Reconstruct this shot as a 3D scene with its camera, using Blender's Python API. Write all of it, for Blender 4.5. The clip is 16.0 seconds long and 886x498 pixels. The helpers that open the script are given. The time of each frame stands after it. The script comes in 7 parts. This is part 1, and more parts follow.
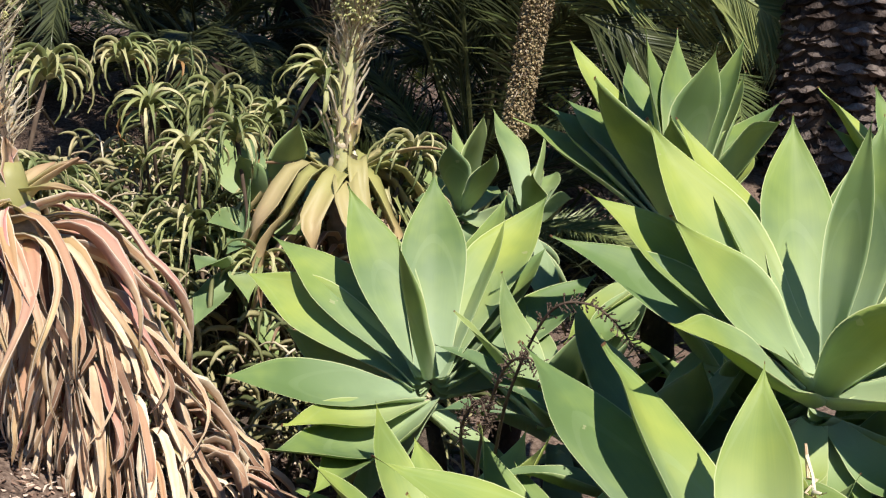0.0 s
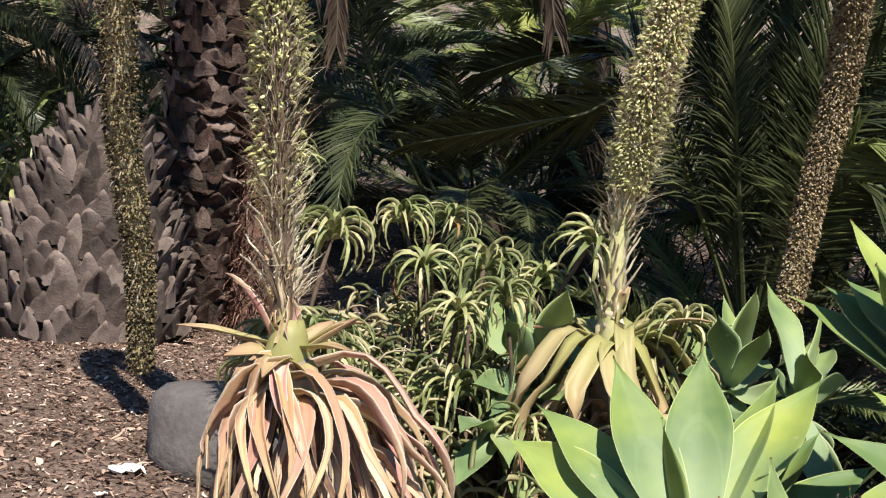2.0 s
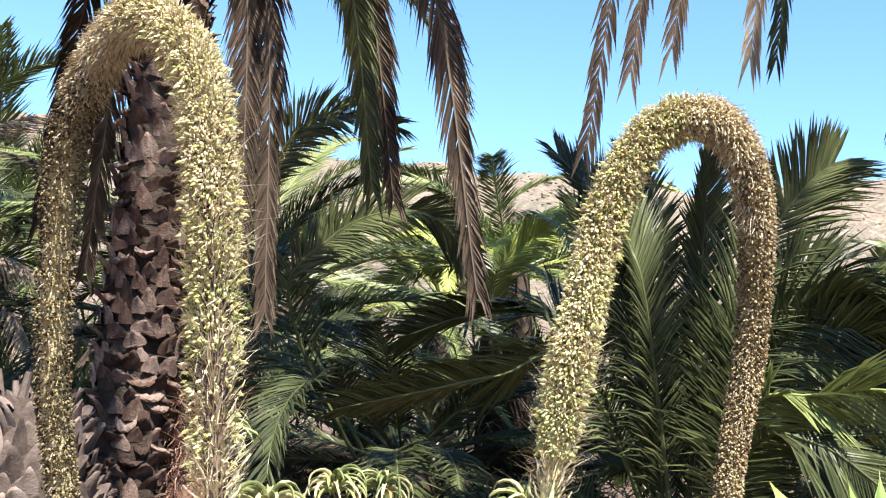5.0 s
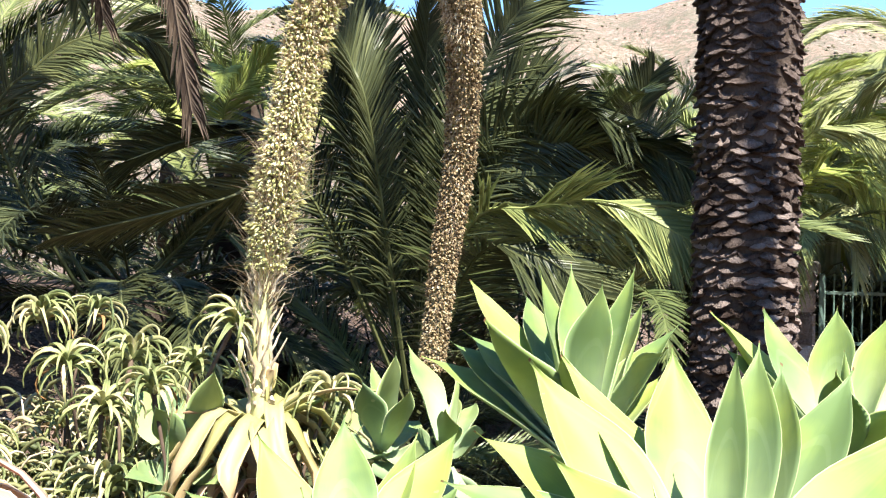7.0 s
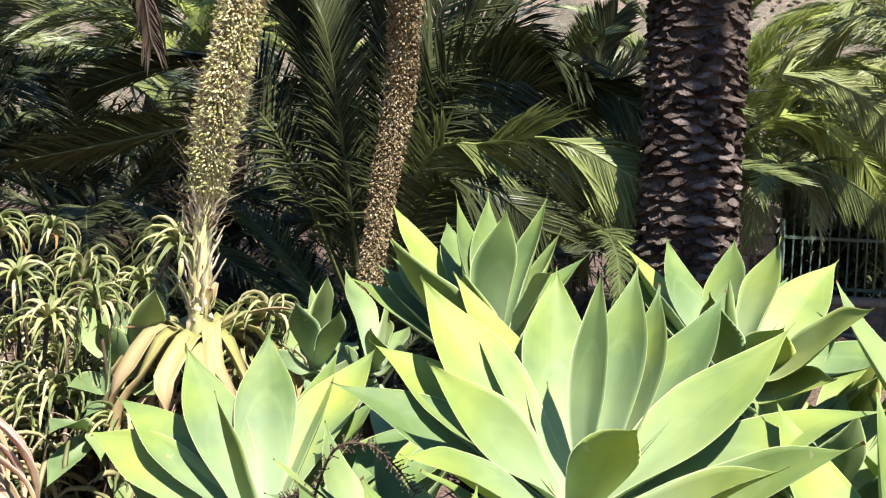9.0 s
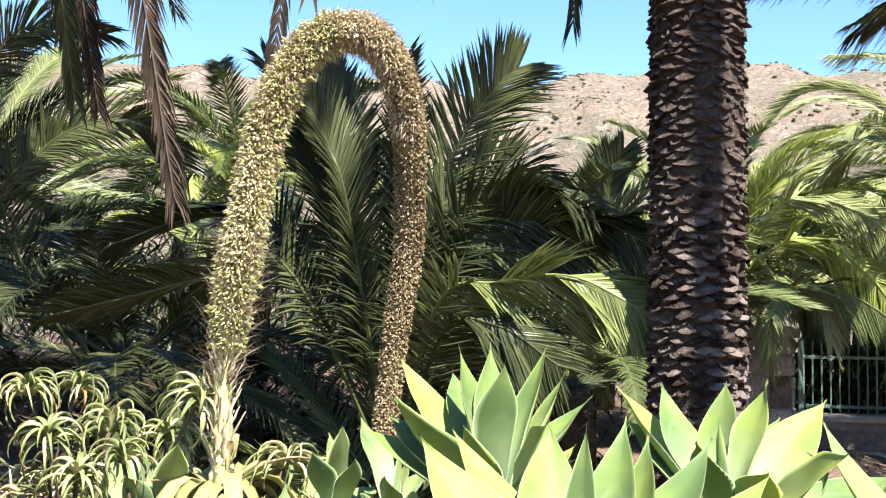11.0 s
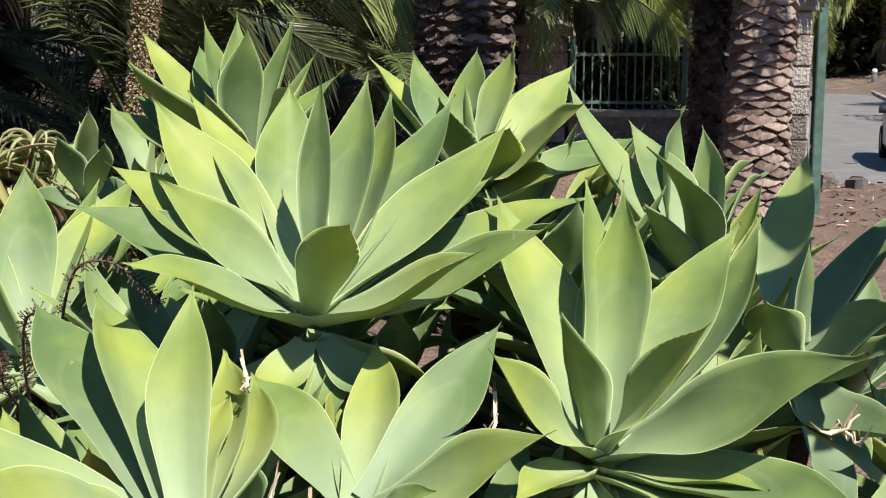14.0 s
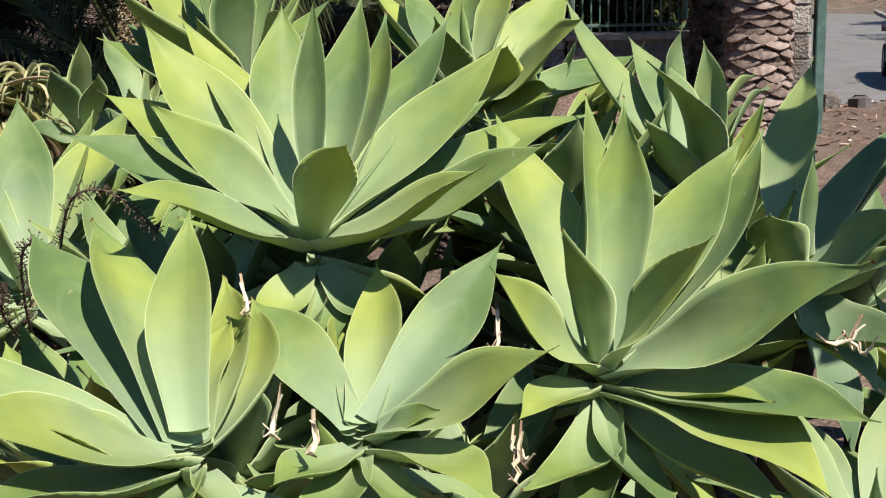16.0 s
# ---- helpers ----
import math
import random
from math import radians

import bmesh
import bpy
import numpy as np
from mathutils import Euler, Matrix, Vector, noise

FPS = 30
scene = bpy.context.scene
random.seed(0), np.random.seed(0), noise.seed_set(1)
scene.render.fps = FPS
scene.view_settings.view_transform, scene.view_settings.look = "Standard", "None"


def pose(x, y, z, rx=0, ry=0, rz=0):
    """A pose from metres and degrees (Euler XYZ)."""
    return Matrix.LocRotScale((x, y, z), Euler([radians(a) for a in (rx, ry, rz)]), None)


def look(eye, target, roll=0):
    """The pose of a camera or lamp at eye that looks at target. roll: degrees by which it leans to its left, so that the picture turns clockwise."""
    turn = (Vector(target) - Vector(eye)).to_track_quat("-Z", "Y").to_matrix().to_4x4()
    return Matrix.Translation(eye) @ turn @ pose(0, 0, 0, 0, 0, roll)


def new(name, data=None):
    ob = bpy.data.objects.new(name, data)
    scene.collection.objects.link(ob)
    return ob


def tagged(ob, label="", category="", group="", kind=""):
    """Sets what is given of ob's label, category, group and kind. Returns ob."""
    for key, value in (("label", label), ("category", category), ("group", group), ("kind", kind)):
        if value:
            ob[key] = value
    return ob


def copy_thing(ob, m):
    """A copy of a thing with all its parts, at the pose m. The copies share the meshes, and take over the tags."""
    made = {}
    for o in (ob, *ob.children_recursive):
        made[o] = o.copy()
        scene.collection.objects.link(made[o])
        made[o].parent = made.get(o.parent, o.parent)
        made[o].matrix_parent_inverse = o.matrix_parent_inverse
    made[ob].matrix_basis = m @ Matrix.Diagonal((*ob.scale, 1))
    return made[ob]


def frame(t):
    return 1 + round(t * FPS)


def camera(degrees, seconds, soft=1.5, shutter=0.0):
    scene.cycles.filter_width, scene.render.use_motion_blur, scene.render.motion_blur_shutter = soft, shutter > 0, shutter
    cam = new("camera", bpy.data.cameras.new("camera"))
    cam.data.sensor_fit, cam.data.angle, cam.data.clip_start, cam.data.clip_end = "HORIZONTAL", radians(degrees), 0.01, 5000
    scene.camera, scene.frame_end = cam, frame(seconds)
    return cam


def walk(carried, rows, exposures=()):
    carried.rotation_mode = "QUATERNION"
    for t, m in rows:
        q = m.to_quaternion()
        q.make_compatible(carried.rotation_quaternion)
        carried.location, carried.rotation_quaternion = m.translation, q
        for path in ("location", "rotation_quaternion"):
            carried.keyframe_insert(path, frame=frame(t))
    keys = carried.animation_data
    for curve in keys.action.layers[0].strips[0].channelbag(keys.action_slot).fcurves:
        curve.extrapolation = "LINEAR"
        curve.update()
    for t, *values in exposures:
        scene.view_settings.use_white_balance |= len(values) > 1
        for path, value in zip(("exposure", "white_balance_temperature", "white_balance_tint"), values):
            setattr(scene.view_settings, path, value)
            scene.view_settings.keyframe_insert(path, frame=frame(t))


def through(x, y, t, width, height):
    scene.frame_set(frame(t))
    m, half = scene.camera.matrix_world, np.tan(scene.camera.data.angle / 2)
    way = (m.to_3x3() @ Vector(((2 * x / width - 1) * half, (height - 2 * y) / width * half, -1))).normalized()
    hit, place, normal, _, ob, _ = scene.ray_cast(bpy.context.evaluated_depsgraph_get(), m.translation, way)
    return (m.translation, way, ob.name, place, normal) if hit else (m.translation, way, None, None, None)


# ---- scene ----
LENS = 39.8
cam = camera(LENS, 16.0, soft=1.2)
# seconds, eye, yaw to the left, pitch up, lean to the left
PATH = [
    (0.0, 0.000, 0.000, 1.700, 0.00, -9.28, 4.66),
    (0.5, -0.007, -0.015, 1.719, 6.17, -8.28, 5.49),
    (1.0, -0.012, -0.011, 1.738, 10.46, -6.41, 6.33),
    (1.5, -0.001, 0.001, 1.742, 11.68, -4.78, 6.14),
    (2.0, -0.005, -0.012, 1.763, 13.05, -3.60, 5.83),
    (2.5, -0.018, -0.038, 1.804, 14.10, -1.67, 5.08),
    (3.0, -0.027, -0.059, 1.829, 14.95, 0.99, 4.87),
    (3.2, -0.028, -0.063, 1.833, 15.09, 1.93, 4.77),
    (5.3, 0.010, -0.138, 1.842, 8.71, 8.40, 2.85),
    (5.5, 0.035, -0.080, 1.843, 7.33, 8.10, 1.98),
    (6.0, 0.067, -0.066, 1.831, 3.75, 6.18, 1.71),
    (6.5, 0.083, -0.060, 1.810, 0.84, 3.58, 1.49),
    (7.0, 0.126, -0.057, 1.765, -1.50, 1.09, 1.43),
    (7.5, 0.164, -0.049, 1.737, -3.30, -1.15, 0.98),
    (8.0, 0.214, -0.087, 1.715, -3.60, -2.74, 2.02),
    (10.3, 0.400, -0.407, 1.790, 0.20, 1.34, 2.78),
    (10.5, 0.394, -0.420, 1.805, 0.21, 1.81, 2.52),
    (11.0, 0.395, -0.430, 1.825, -0.23, 3.92, 0.88),
    (11.5, 0.412, -0.427, 1.832, -1.18, 5.72, 1.02),
    (12.0, 0.445, -0.427, 1.821, -3.34, 6.03, 0.85),
    (12.5, 0.471, -0.418, 1.786, -6.22, 1.07, 0.93),
    (13.0, 0.493, -0.374, 1.740, -8.16, -2.57, 0.12),
    (13.5, 0.511, -0.367, 1.705, -9.49, -6.38, -0.37),
    (14.0, 0.518, -0.367, 1.681, -9.96, -9.01, -0.05),
    (14.5, 0.525, -0.364, 1.665, -10.00, -10.87, -0.43),
    (15.0, 0.528, -0.358, 1.654, -10.36, -12.90, -0.09),
    (15.5, 0.530, -0.348, 1.655, -10.27, -12.72, -0.47),
    (16.0, 0.527, -0.347, 1.655, -9.78, -12.20, -1.46),
]


def eye_pose(x, y, z, yaw, pitch, roll):
    ya, pi = radians(yaw), radians(pitch)
    ahead = Vector((-math.sin(ya) * math.cos(pi), math.cos(ya) * math.cos(pi), math.sin(pi)))
    return look((x, y, z), Vector((x, y, z)) + ahead, roll)


EXPOSURE = [(0.0, 0.66), (2.0, 0.78), (2.5, 1.16), (3.0, 1.52), (5.5, 1.88), (7.0, 1.90), (8.0, 1.26), (10.5, 1.58), (11.5, 1.86), (12.5, 1.72), (13.5, 0.95), (14.5, 0.73), (16.0, 0.66)]
walk(cam, [(t, eye_pose(*row)) for t, *row in PATH], EXPOSURE)

# ---- light: open sky, high sun behind the right shoulder ----
SUN = Vector((0.30, -0.60, 0.98)).normalized()
world = bpy.data.worlds.new("sky")
scene.world = world
world.use_nodes = True
wn = world.node_tree
sky = wn.nodes.new("ShaderNodeTexSky")
sky.sky_type = "NISHITA"
sky.sun_disc = False
sky.sun_elevation = math.asin(SUN.z)
sky.sun_rotation = math.atan2(SUN.x, SUN.y)
sky.air_density, sky.dust_density, sky.ozone_density = 1.0, 0.0, 5.0
wn.nodes["Background"].inputs["Strength"].default_value = 0.09
vivid = wn.nodes.new("ShaderNodeHueSaturation")
vivid.inputs["Saturation"].default_value = 1.10
wn.links.new(sky.outputs[0], vivid.inputs["Color"])
wn.links.new(vivid.outputs[0], wn.nodes["Background"].inputs[0])
lamp = bpy.data.lights.new("sun", "SUN")
lamp.energy, lamp.angle, lamp.color = 5.0, radians(0.53), (1.0, 0.95, 0.87)
sun = new("sun", lamp)
sun.matrix_basis = look(SUN * 60, (0, 0, 0))


# ---- materials ----
class Mat:
    """A node material with short helpers."""

    def __init__(self, name):
        self.m = bpy.data.materials.new(name)
        self.m.use_nodes = True
        self.t = self.m.node_tree
        self.b = self.t.nodes["Principled BSDF"]
        self.out = self.t.nodes["Material Output"]

    def node(self, kind, **values):
        n = self.t.nodes.new(kind)
        for k, v in values.items():
            setattr(n, k, v)
        return n

    def link(self, a, b):
        self.t.links.new(a, b)

    def noise(self, scale, detail=4.0, coords=None, rough=0.55):
        n = self.node("ShaderNodeTexNoise")
        n.inputs["Scale"].default_value, n.inputs["Detail"].default_value = scale, detail
        n.inputs["Roughness"].default_value = rough
        if coords is None:
            coords = self.coords()
        self.link(coords, n.inputs["Vector"])
        return n.outputs["Fac"]

    def coords(self, kind="Object"):
        if kind == "World":
            return self.node("ShaderNodeNewGeometry").outputs["Position"]
        return self.node("ShaderNodeTexCoord").outputs[kind]

    def ramp(self, fac, stops):
        r = self.node("ShaderNodeValToRGB")
        els = r.color_ramp.elements
        while len(els) < len(stops):
            els.new(0.5)
        for e, (p, c) in zip(els, stops):
            e.position, e.color = p, (*c, 1)
        self.link(fac, r.inputs[0])
        return r.outputs[0]

    def math(self, op, a, b=None, c=None):
        n = self.node("ShaderNodeMath", operation=op)
        for i, v in enumerate((a, b, c)):
            if v is None:
                continue
            if isinstance(v, (int, float)):
                n.inputs[i].default_value = v
            else:
                self.link(v, n.inputs[i])
        return n.outputs[0]

    def mix(self, fac, a, b, how="MIX"):
        n = self.node("ShaderNodeMix", data_type="RGBA", blend_type=how)
        for sock, v in ((n.inputs["Factor"], fac), (n.inputs["A"], a), (n.inputs["B"], b)):
            if isinstance(v, (int, float)):
                sock.default_value = v
            elif isinstance(v, tuple):
                sock.default_value = (*v, 1)
            else:
                self.link(v, sock)
        return n.outputs["Result"]

    def random(self):
        return self.node("ShaderNodeObjectInfo").outputs["Random"]

    def island(self):
        return self.node("ShaderNodeNewGeometry").outputs["Random Per Island"]

    def uv(self):
        s = self.node("ShaderNodeSeparateXYZ")
        self.link(self.node("ShaderNodeTexCoord").outputs["UV"], s.inputs[0])
        return s.outputs[0], s.outputs[1]

    def bump(self, height, strength, distance=0.01):
        n = self.node("ShaderNodeBump")
        n.inputs["Strength"].default_value, n.inputs["Distance"].default_value = strength, distance
        self.link(height, n.inputs["Height"])
        self.link(n.outputs[0], self.b.inputs["Normal"])

    def done(self, colour, rough=0.8, spec=0.3, through=0.0, tint=None):
        if isinstance(colour, tuple):
            self.b.inputs["Base Color"].default_value = (*colour, 1)
        else:
            self.link(colour, self.b.inputs["Base Color"])
        self.b.inputs["Roughness"].default_value = rough
        self.b.inputs["Specular IOR Level"].default_value = spec
        if through:
            tr = self.node("ShaderNodeBsdfTranslucent")
            src = tint if tint is not None else colour
            if isinstance(src, tuple):
                tr.inputs[0].default_value = (*src, 1)
            else:
                self.link(src, tr.inputs[0])
            mx = self.node("ShaderNodeMixShader")
            mx.inputs[0].default_value = through
            self.link(self.b.outputs[0], mx.inputs[1])
            self.link(tr.outputs[0], mx.inputs[2])
            self.link(mx.outputs[0], self.out.inputs["Surface"])
        return self.m


def agave_mat(name, low, mid, high):
    m = Mat(name)
    u, v = m.uv()
    edge = m.math("ABSOLUTE", m.math("SUBTRACT", u, 0.5))
    rim = m.math("GREATER_THAN", edge, 0.487)
    big = m.noise(5.0, 3)
    streak = m.node("ShaderNodeTexNoise")
    cmb = m.node("ShaderNodeCombineXYZ")
    m.link(m.math("MULTIPLY", u, 34.0), cmb.inputs[0])
    m.link(m.math("MULTIPLY", v, 3.0), cmb.inputs[1])
    m.link(m.math("MULTIPLY", m.random(), 40.0), cmb.inputs[2])
    m.link(cmb.outputs[0], streak.inputs["Vector"])
    streak.inputs["Scale"].default_value = 1.0
    streak.inputs["Detail"].default_value = 5.0
    f = m.math("ADD", m.math("MULTIPLY", big, 0.88), m.math("MULTIPLY", streak.outputs["Fac"], 0.12))
    f = m.math("ADD", f, m.math("MULTIPLY", m.math("SUBTRACT", m.random(), 0.5), 0.36))
    c = m.ramp(f, [(0.30, low), (0.5, mid), (0.72, high)])
    # pale bloom over the lower half of the leaf, rubbed off in blotches
    patch = m.noise(6.0, 4)
    powder = m.math("MULTIPLY", m.math("MAXIMUM", m.math("SUBTRACT", 0.62, v), 0.0), m.math("ADD", m.math("MULTIPLY", patch, 1.3), 0.42))
    c = m.mix(powder, c, (0.40, 0.49, 0.33))
    # darker, glossier stripes left where leaves pressed on one another in the bud
    print_at = m.math("ADD", m.math("ADD", v, m.math("MULTIPLY", m.math("MULTIPLY", edge, edge), 1.6)), m.math("MULTIPLY", m.random(), 0.3))
    line = m.math("LESS_THAN", m.math("ABSOLUTE", m.math("SUBTRACT", m.math("FRACT", m.math("MULTIPLY", print_at, 2.3)), 0.5)), 0.055)
    c = m.mix(m.math("MULTIPLY", line, m.math("MULTIPLY", m.noise(3.0, 2), 0.13)), c, (0.46, 0.55, 0.32))
    c = m.mix(m.math("MULTIPLY", rim, 0.55), c, (0.66, 0.68, 0.36))
    # scuffs and scars
    scar = m.math("GREATER_THAN", m.noise(23.0, 3), 0.735)
    c = m.mix(m.math("MULTIPLY", scar, 0.45), c, (0.45, 0.42, 0.24))
    tipped = m.math("GREATER_THAN", v, 0.985)
    c = m.mix(tipped, c, (0.16, 0.08, 0.04))
    m.bump(m.math("ADD", m.noise(28.0, 3), m.math("MULTIPLY", streak.outputs["Fac"], 0.35)), 0.10, 0.003)
    return m.done(c, 0.55, 0.26, 0.21, m.mix(0.5, c, (0.45, 0.62, 0.08)))


AGAVE = agave_mat("agave_leaf", (0.13, 0.20, 0.07), (0.225, 0.30, 0.08), (0.35, 0.40, 0.09))
AGAVE_BLUE = agave_mat("agave_leaf_blue", (0.115, 0.18, 0.085), (0.195, 0.27, 0.105), (0.29, 0.355, 0.125))


def dying_mat(name, dry):
    """Withering leaf: green-yellow at the base, pink, then straw; dry ones straw and brown."""
    m = Mat(name)
    u, v = m.uv()
    n = m.noise(9.0, 5)
    k = m.math("ADD", v, m.math("MULTIPLY", m.math("SUBTRACT", n, 0.5), 0.6))
    if dry:
        c = m.ramp(m.math("ADD", m.math("MULTIPLY", n, 0.6), m.math("MULTIPLY", m.random(), 0.5)),
                   [(0.22, (0.09, 0.045, 0.028)), (0.42, (0.33, 0.195, 0.125)), (0.62, (0.60, 0.43, 0.28)), (0.88, (0.80, 0.66, 0.48))])
    else:
        a = m.ramp(k, [(0.0, (0.30, 0.31, 0.10)), (0.18, (0.40, 0.29, 0.13)), (0.5, (0.46, 0.28, 0.15)), (0.75, (0.56, 0.40, 0.20)), (1.0, (0.14, 0.07, 0.045))])
        b = m.ramp(k, [(0.0, (0.38, 0.36, 0.17)), (0.2, (0.46, 0.19, 0.175)), (0.5, (0.50, 0.255, 0.23)), (0.75, (0.52, 0.36, 0.24)), (1.0, (0.13, 0.065, 0.045))])
        c = m.mix(m.random(), a, b)
        # sage-green flesh left along the middle of some leaves
        heart = m.math("LESS_THAN", m.math("ABSOLUTE", m.math("SUBTRACT", u, 0.5)), 0.27)
        some = m.math("GREATER_THAN", m.math("FRACT", m.math("MULTIPLY", m.random(), 7.0)), 0.55)
        c = m.mix(m.math("MULTIPLY", m.math("MULTIPLY", heart, some), m.math("SUBTRACT", 0.75, v)), c, (0.62, 0.63, 0.47))
    edge = m.math("GREATER_THAN", m.math("ABSOLUTE", m.math("SUBTRACT", u, 0.5)), 0.455)
    c = m.mix(m.math("MULTIPLY", edge, 0.5), c, (0.76, 0.68, 0.54))
    m.bump(m.noise(40.0, 4), 0.35, 0.006)
    return m.done(c, 0.68, 0.25, 0.12)


DYING = dying_mat("withering_leaf", False)
DRIED = dying_mat("dried_leaf", True)


def yellow_mat():
    m = Mat("yellowing_leaf")
    u, v = m.uv()
    n = m.noise(7.0, 4)
    k = m.math("ADD", v, m.math("MULTIPLY", m.math("SUBTRACT", n, 0.5), 0.5))
    c = m.ramp(k, [(0.0, (0.25, 0.27, 0.08)), (0.35, (0.36, 0.33, 0.12)), (0.7, (0.43, 0.31, 0.165)), (1.0, (0.30, 0.18, 0.10))])
    c = m.mix(m.math("MULTIPLY", m.random(), 0.4), c, (0.46, 0.33, 0.23))
    m.bump(n, 0.2, 0.005)
    return m.done(c, 0.5, 0.3, 0.15)


YELLOWED = yellow_mat()


def simple(name, stops, scale, rough=0.85, spec=0.2, bump=0.4, dist=0.01, per=0.35, who="object", through=0.0, detail=6.0):
    m = Mat(name)
    f = m.noise(scale, detail)
    f2 = m.noise(scale * 6.3, 3)
    r = m.random() if who == "object" else m.island()
    k = m.math("ADD", m.math("MULTIPLY", f, 0.75), m.math("MULTIPLY", f2, 0.25))
    k = m.math("ADD", k, m.math("MULTIPLY", m.math("SUBTRACT", r, 0.5), per))
    c = m.ramp(k, stops)
    if bump:
        m.bump(m.math("ADD", f, f2), bump, dist)
    return m.done(c, rough, spec, through)


ALOE = simple("aloe_leaf", [(0.15, (0.10, 0.13, 0.05)), (0.5, (0.25, 0.27, 0.10)), (0.85, (0.52, 0.46, 0.26))], 6.0, 0.5, 0.35, 0.1, 0.003, 0.6, through=0.12)
ALOE_RED = simple("aloe_leaf_red", [(0.2, (0.22, 0.13, 0.05)), (0.5, (0.36, 0.20, 0.08)), (0.8, (0.48, 0.34, 0.14))], 6.0, 0.55, 0.3, 0.1, 0.003, 0.4, through=0.12)
ALOE_LOOSE = simple("aloe_leaf_loose", [(0.15, (0.075, 0.09, 0.035)), (0.5, (0.20, 0.20, 0.085)), (0.85, (0.42, 0.36, 0.20))], 6.0, 0.55, 0.3, 0, 0, 0.7, "island", 0.1)
FIBRE = simple("palm_fibre", [(0.15, (0.045, 0.022, 0.016)), (0.5, (0.12, 0.062, 0.045)), (0.85, (0.28, 0.17, 0.13))], 9.0, 0.9, 0.1, 0.6, 0.01, 0.6, "island")
AGAVE_PALE = simple("cactus_skin", [(0.2, (0.16, 0.20, 0.13)), (0.5, (0.28, 0.33, 0.22)), (0.8, (0.42, 0.46, 0.34))], 6.0, 0.6, 0.3, 0.2, 0.004)
TWIG = simple("dead_stem", [(0.2, (0.10, 0.075, 0.055)), (0.5, (0.26, 0.21, 0.16)), (0.8, (0.46, 0.40, 0.32))], 12.0, 0.9, 0.1, 0.5, 0.006)
SPRIG = simple("dark_sprig", [(0.2, (0.045, 0.03, 0.022)), (0.6, (0.12, 0.085, 0.06)), (0.9, (0.24, 0.18, 0.13))], 14.0, 0.85, 0.15, 0.4, 0.004)
STEM = simple("flower_stem", [(0.2, (0.34, 0.34, 0.12)), (0.5, (0.52, 0.50, 0.22)), (0.8, (0.64, 0.60, 0.36))], 9.0, 0.6, 0.25, 0.2, 0.004)
BRACT = simple("pale_bract", [(0.2, (0.42, 0.32, 0.20)), (0.5, (0.66, 0.56, 0.40)), (0.8, (0.78, 0.72, 0.56))], 8.0, 0.7, 0.2, 0.2, 0.003, through=0.15)
FLOWER = simple("seed_capsule", [(0.12, (0.30, 0.22, 0.12)), (0.38, (0.56, 0.45, 0.27)), (0.62, (0.62, 0.52, 0.33)), (0.9, (0.72, 0.64, 0.46))], 3.0, 0.75, 0.2, 0, 0, 0.75, "island", 0.12)
SPIKE_CORE = simple("spike_core", [(0.2, (0.16, 0.125, 0.06)), (0.5, (0.36, 0.30, 0.155)), (0.8, (0.54, 0.46, 0.28))], 30.0, 0.85, 0.15, 0.8, 0.01)
POD = simple("yellow_pod", [(0.15, (0.30, 0.30, 0.10)), (0.5, (0.52, 0.49, 0.20)), (0.85, (0.74, 0.69, 0.42))], 3.0, 0.5, 0.3, 0, 0, 0.6, "island", 0.15)
CAPSULE_GREEN = simple("green_capsule", [(0.15, (0.20, 0.22, 0.07)), (0.5, (0.47, 0.46, 0.18)), (0.85, (0.72, 0.68, 0.38))], 3.0, 0.6, 0.25, 0, 0, 0.7, "island", 0.12)
CAPSULE_BROWN = simple("brown_capsule", [(0.15, (0.10, 0.068, 0.038)), (0.5, (0.29, 0.215, 0.115)), (0.85, (0.54, 0.43, 0.26))], 3.0, 0.8, 0.15, 0, 0, 0.75, "island", 0.08)
CAPSULE_DARK = simple("dark_capsule", [(0.15, (0.045, 0.032, 0.018)), (0.5, (0.13, 0.098, 0.048)), (0.85, (0.33, 0.27, 0.15))], 3.0, 0.8, 0.15, 0, 0, 0.8, "island", 0.06)
DARK_HAIR = simple("brown_filament", [(0.2, (0.07, 0.045, 0.03)), (0.5, (0.20, 0.145, 0.095)), (0.8, (0.50, 0.42, 0.32))], 5.0, 0.85, 0.12, 0, 0, 0.8, "island", 0.1)
HAIR = simple("dry_filament", [(0.2, (0.26, 0.19, 0.12)), (0.5, (0.52, 0.43, 0.29)), (0.8, (0.72, 0.64, 0.48))], 5.0, 0.8, 0.15, 0, 0, 0.6, "island", 0.2)


def frond_mat(name, stops, gloss, through, spec=0.28):
    m = Mat(name)
    k = m.math("ADD", m.math("MULTIPLY", m.island(), 0.45), m.math("MULTIPLY", m.random(), 0.35))
    k = m.math("ADD", k, m.math("MULTIPLY", m.noise(3.0, 2), 0.3))
    c = m.ramp(k, stops)
    return m.done(c, gloss, spec, through)


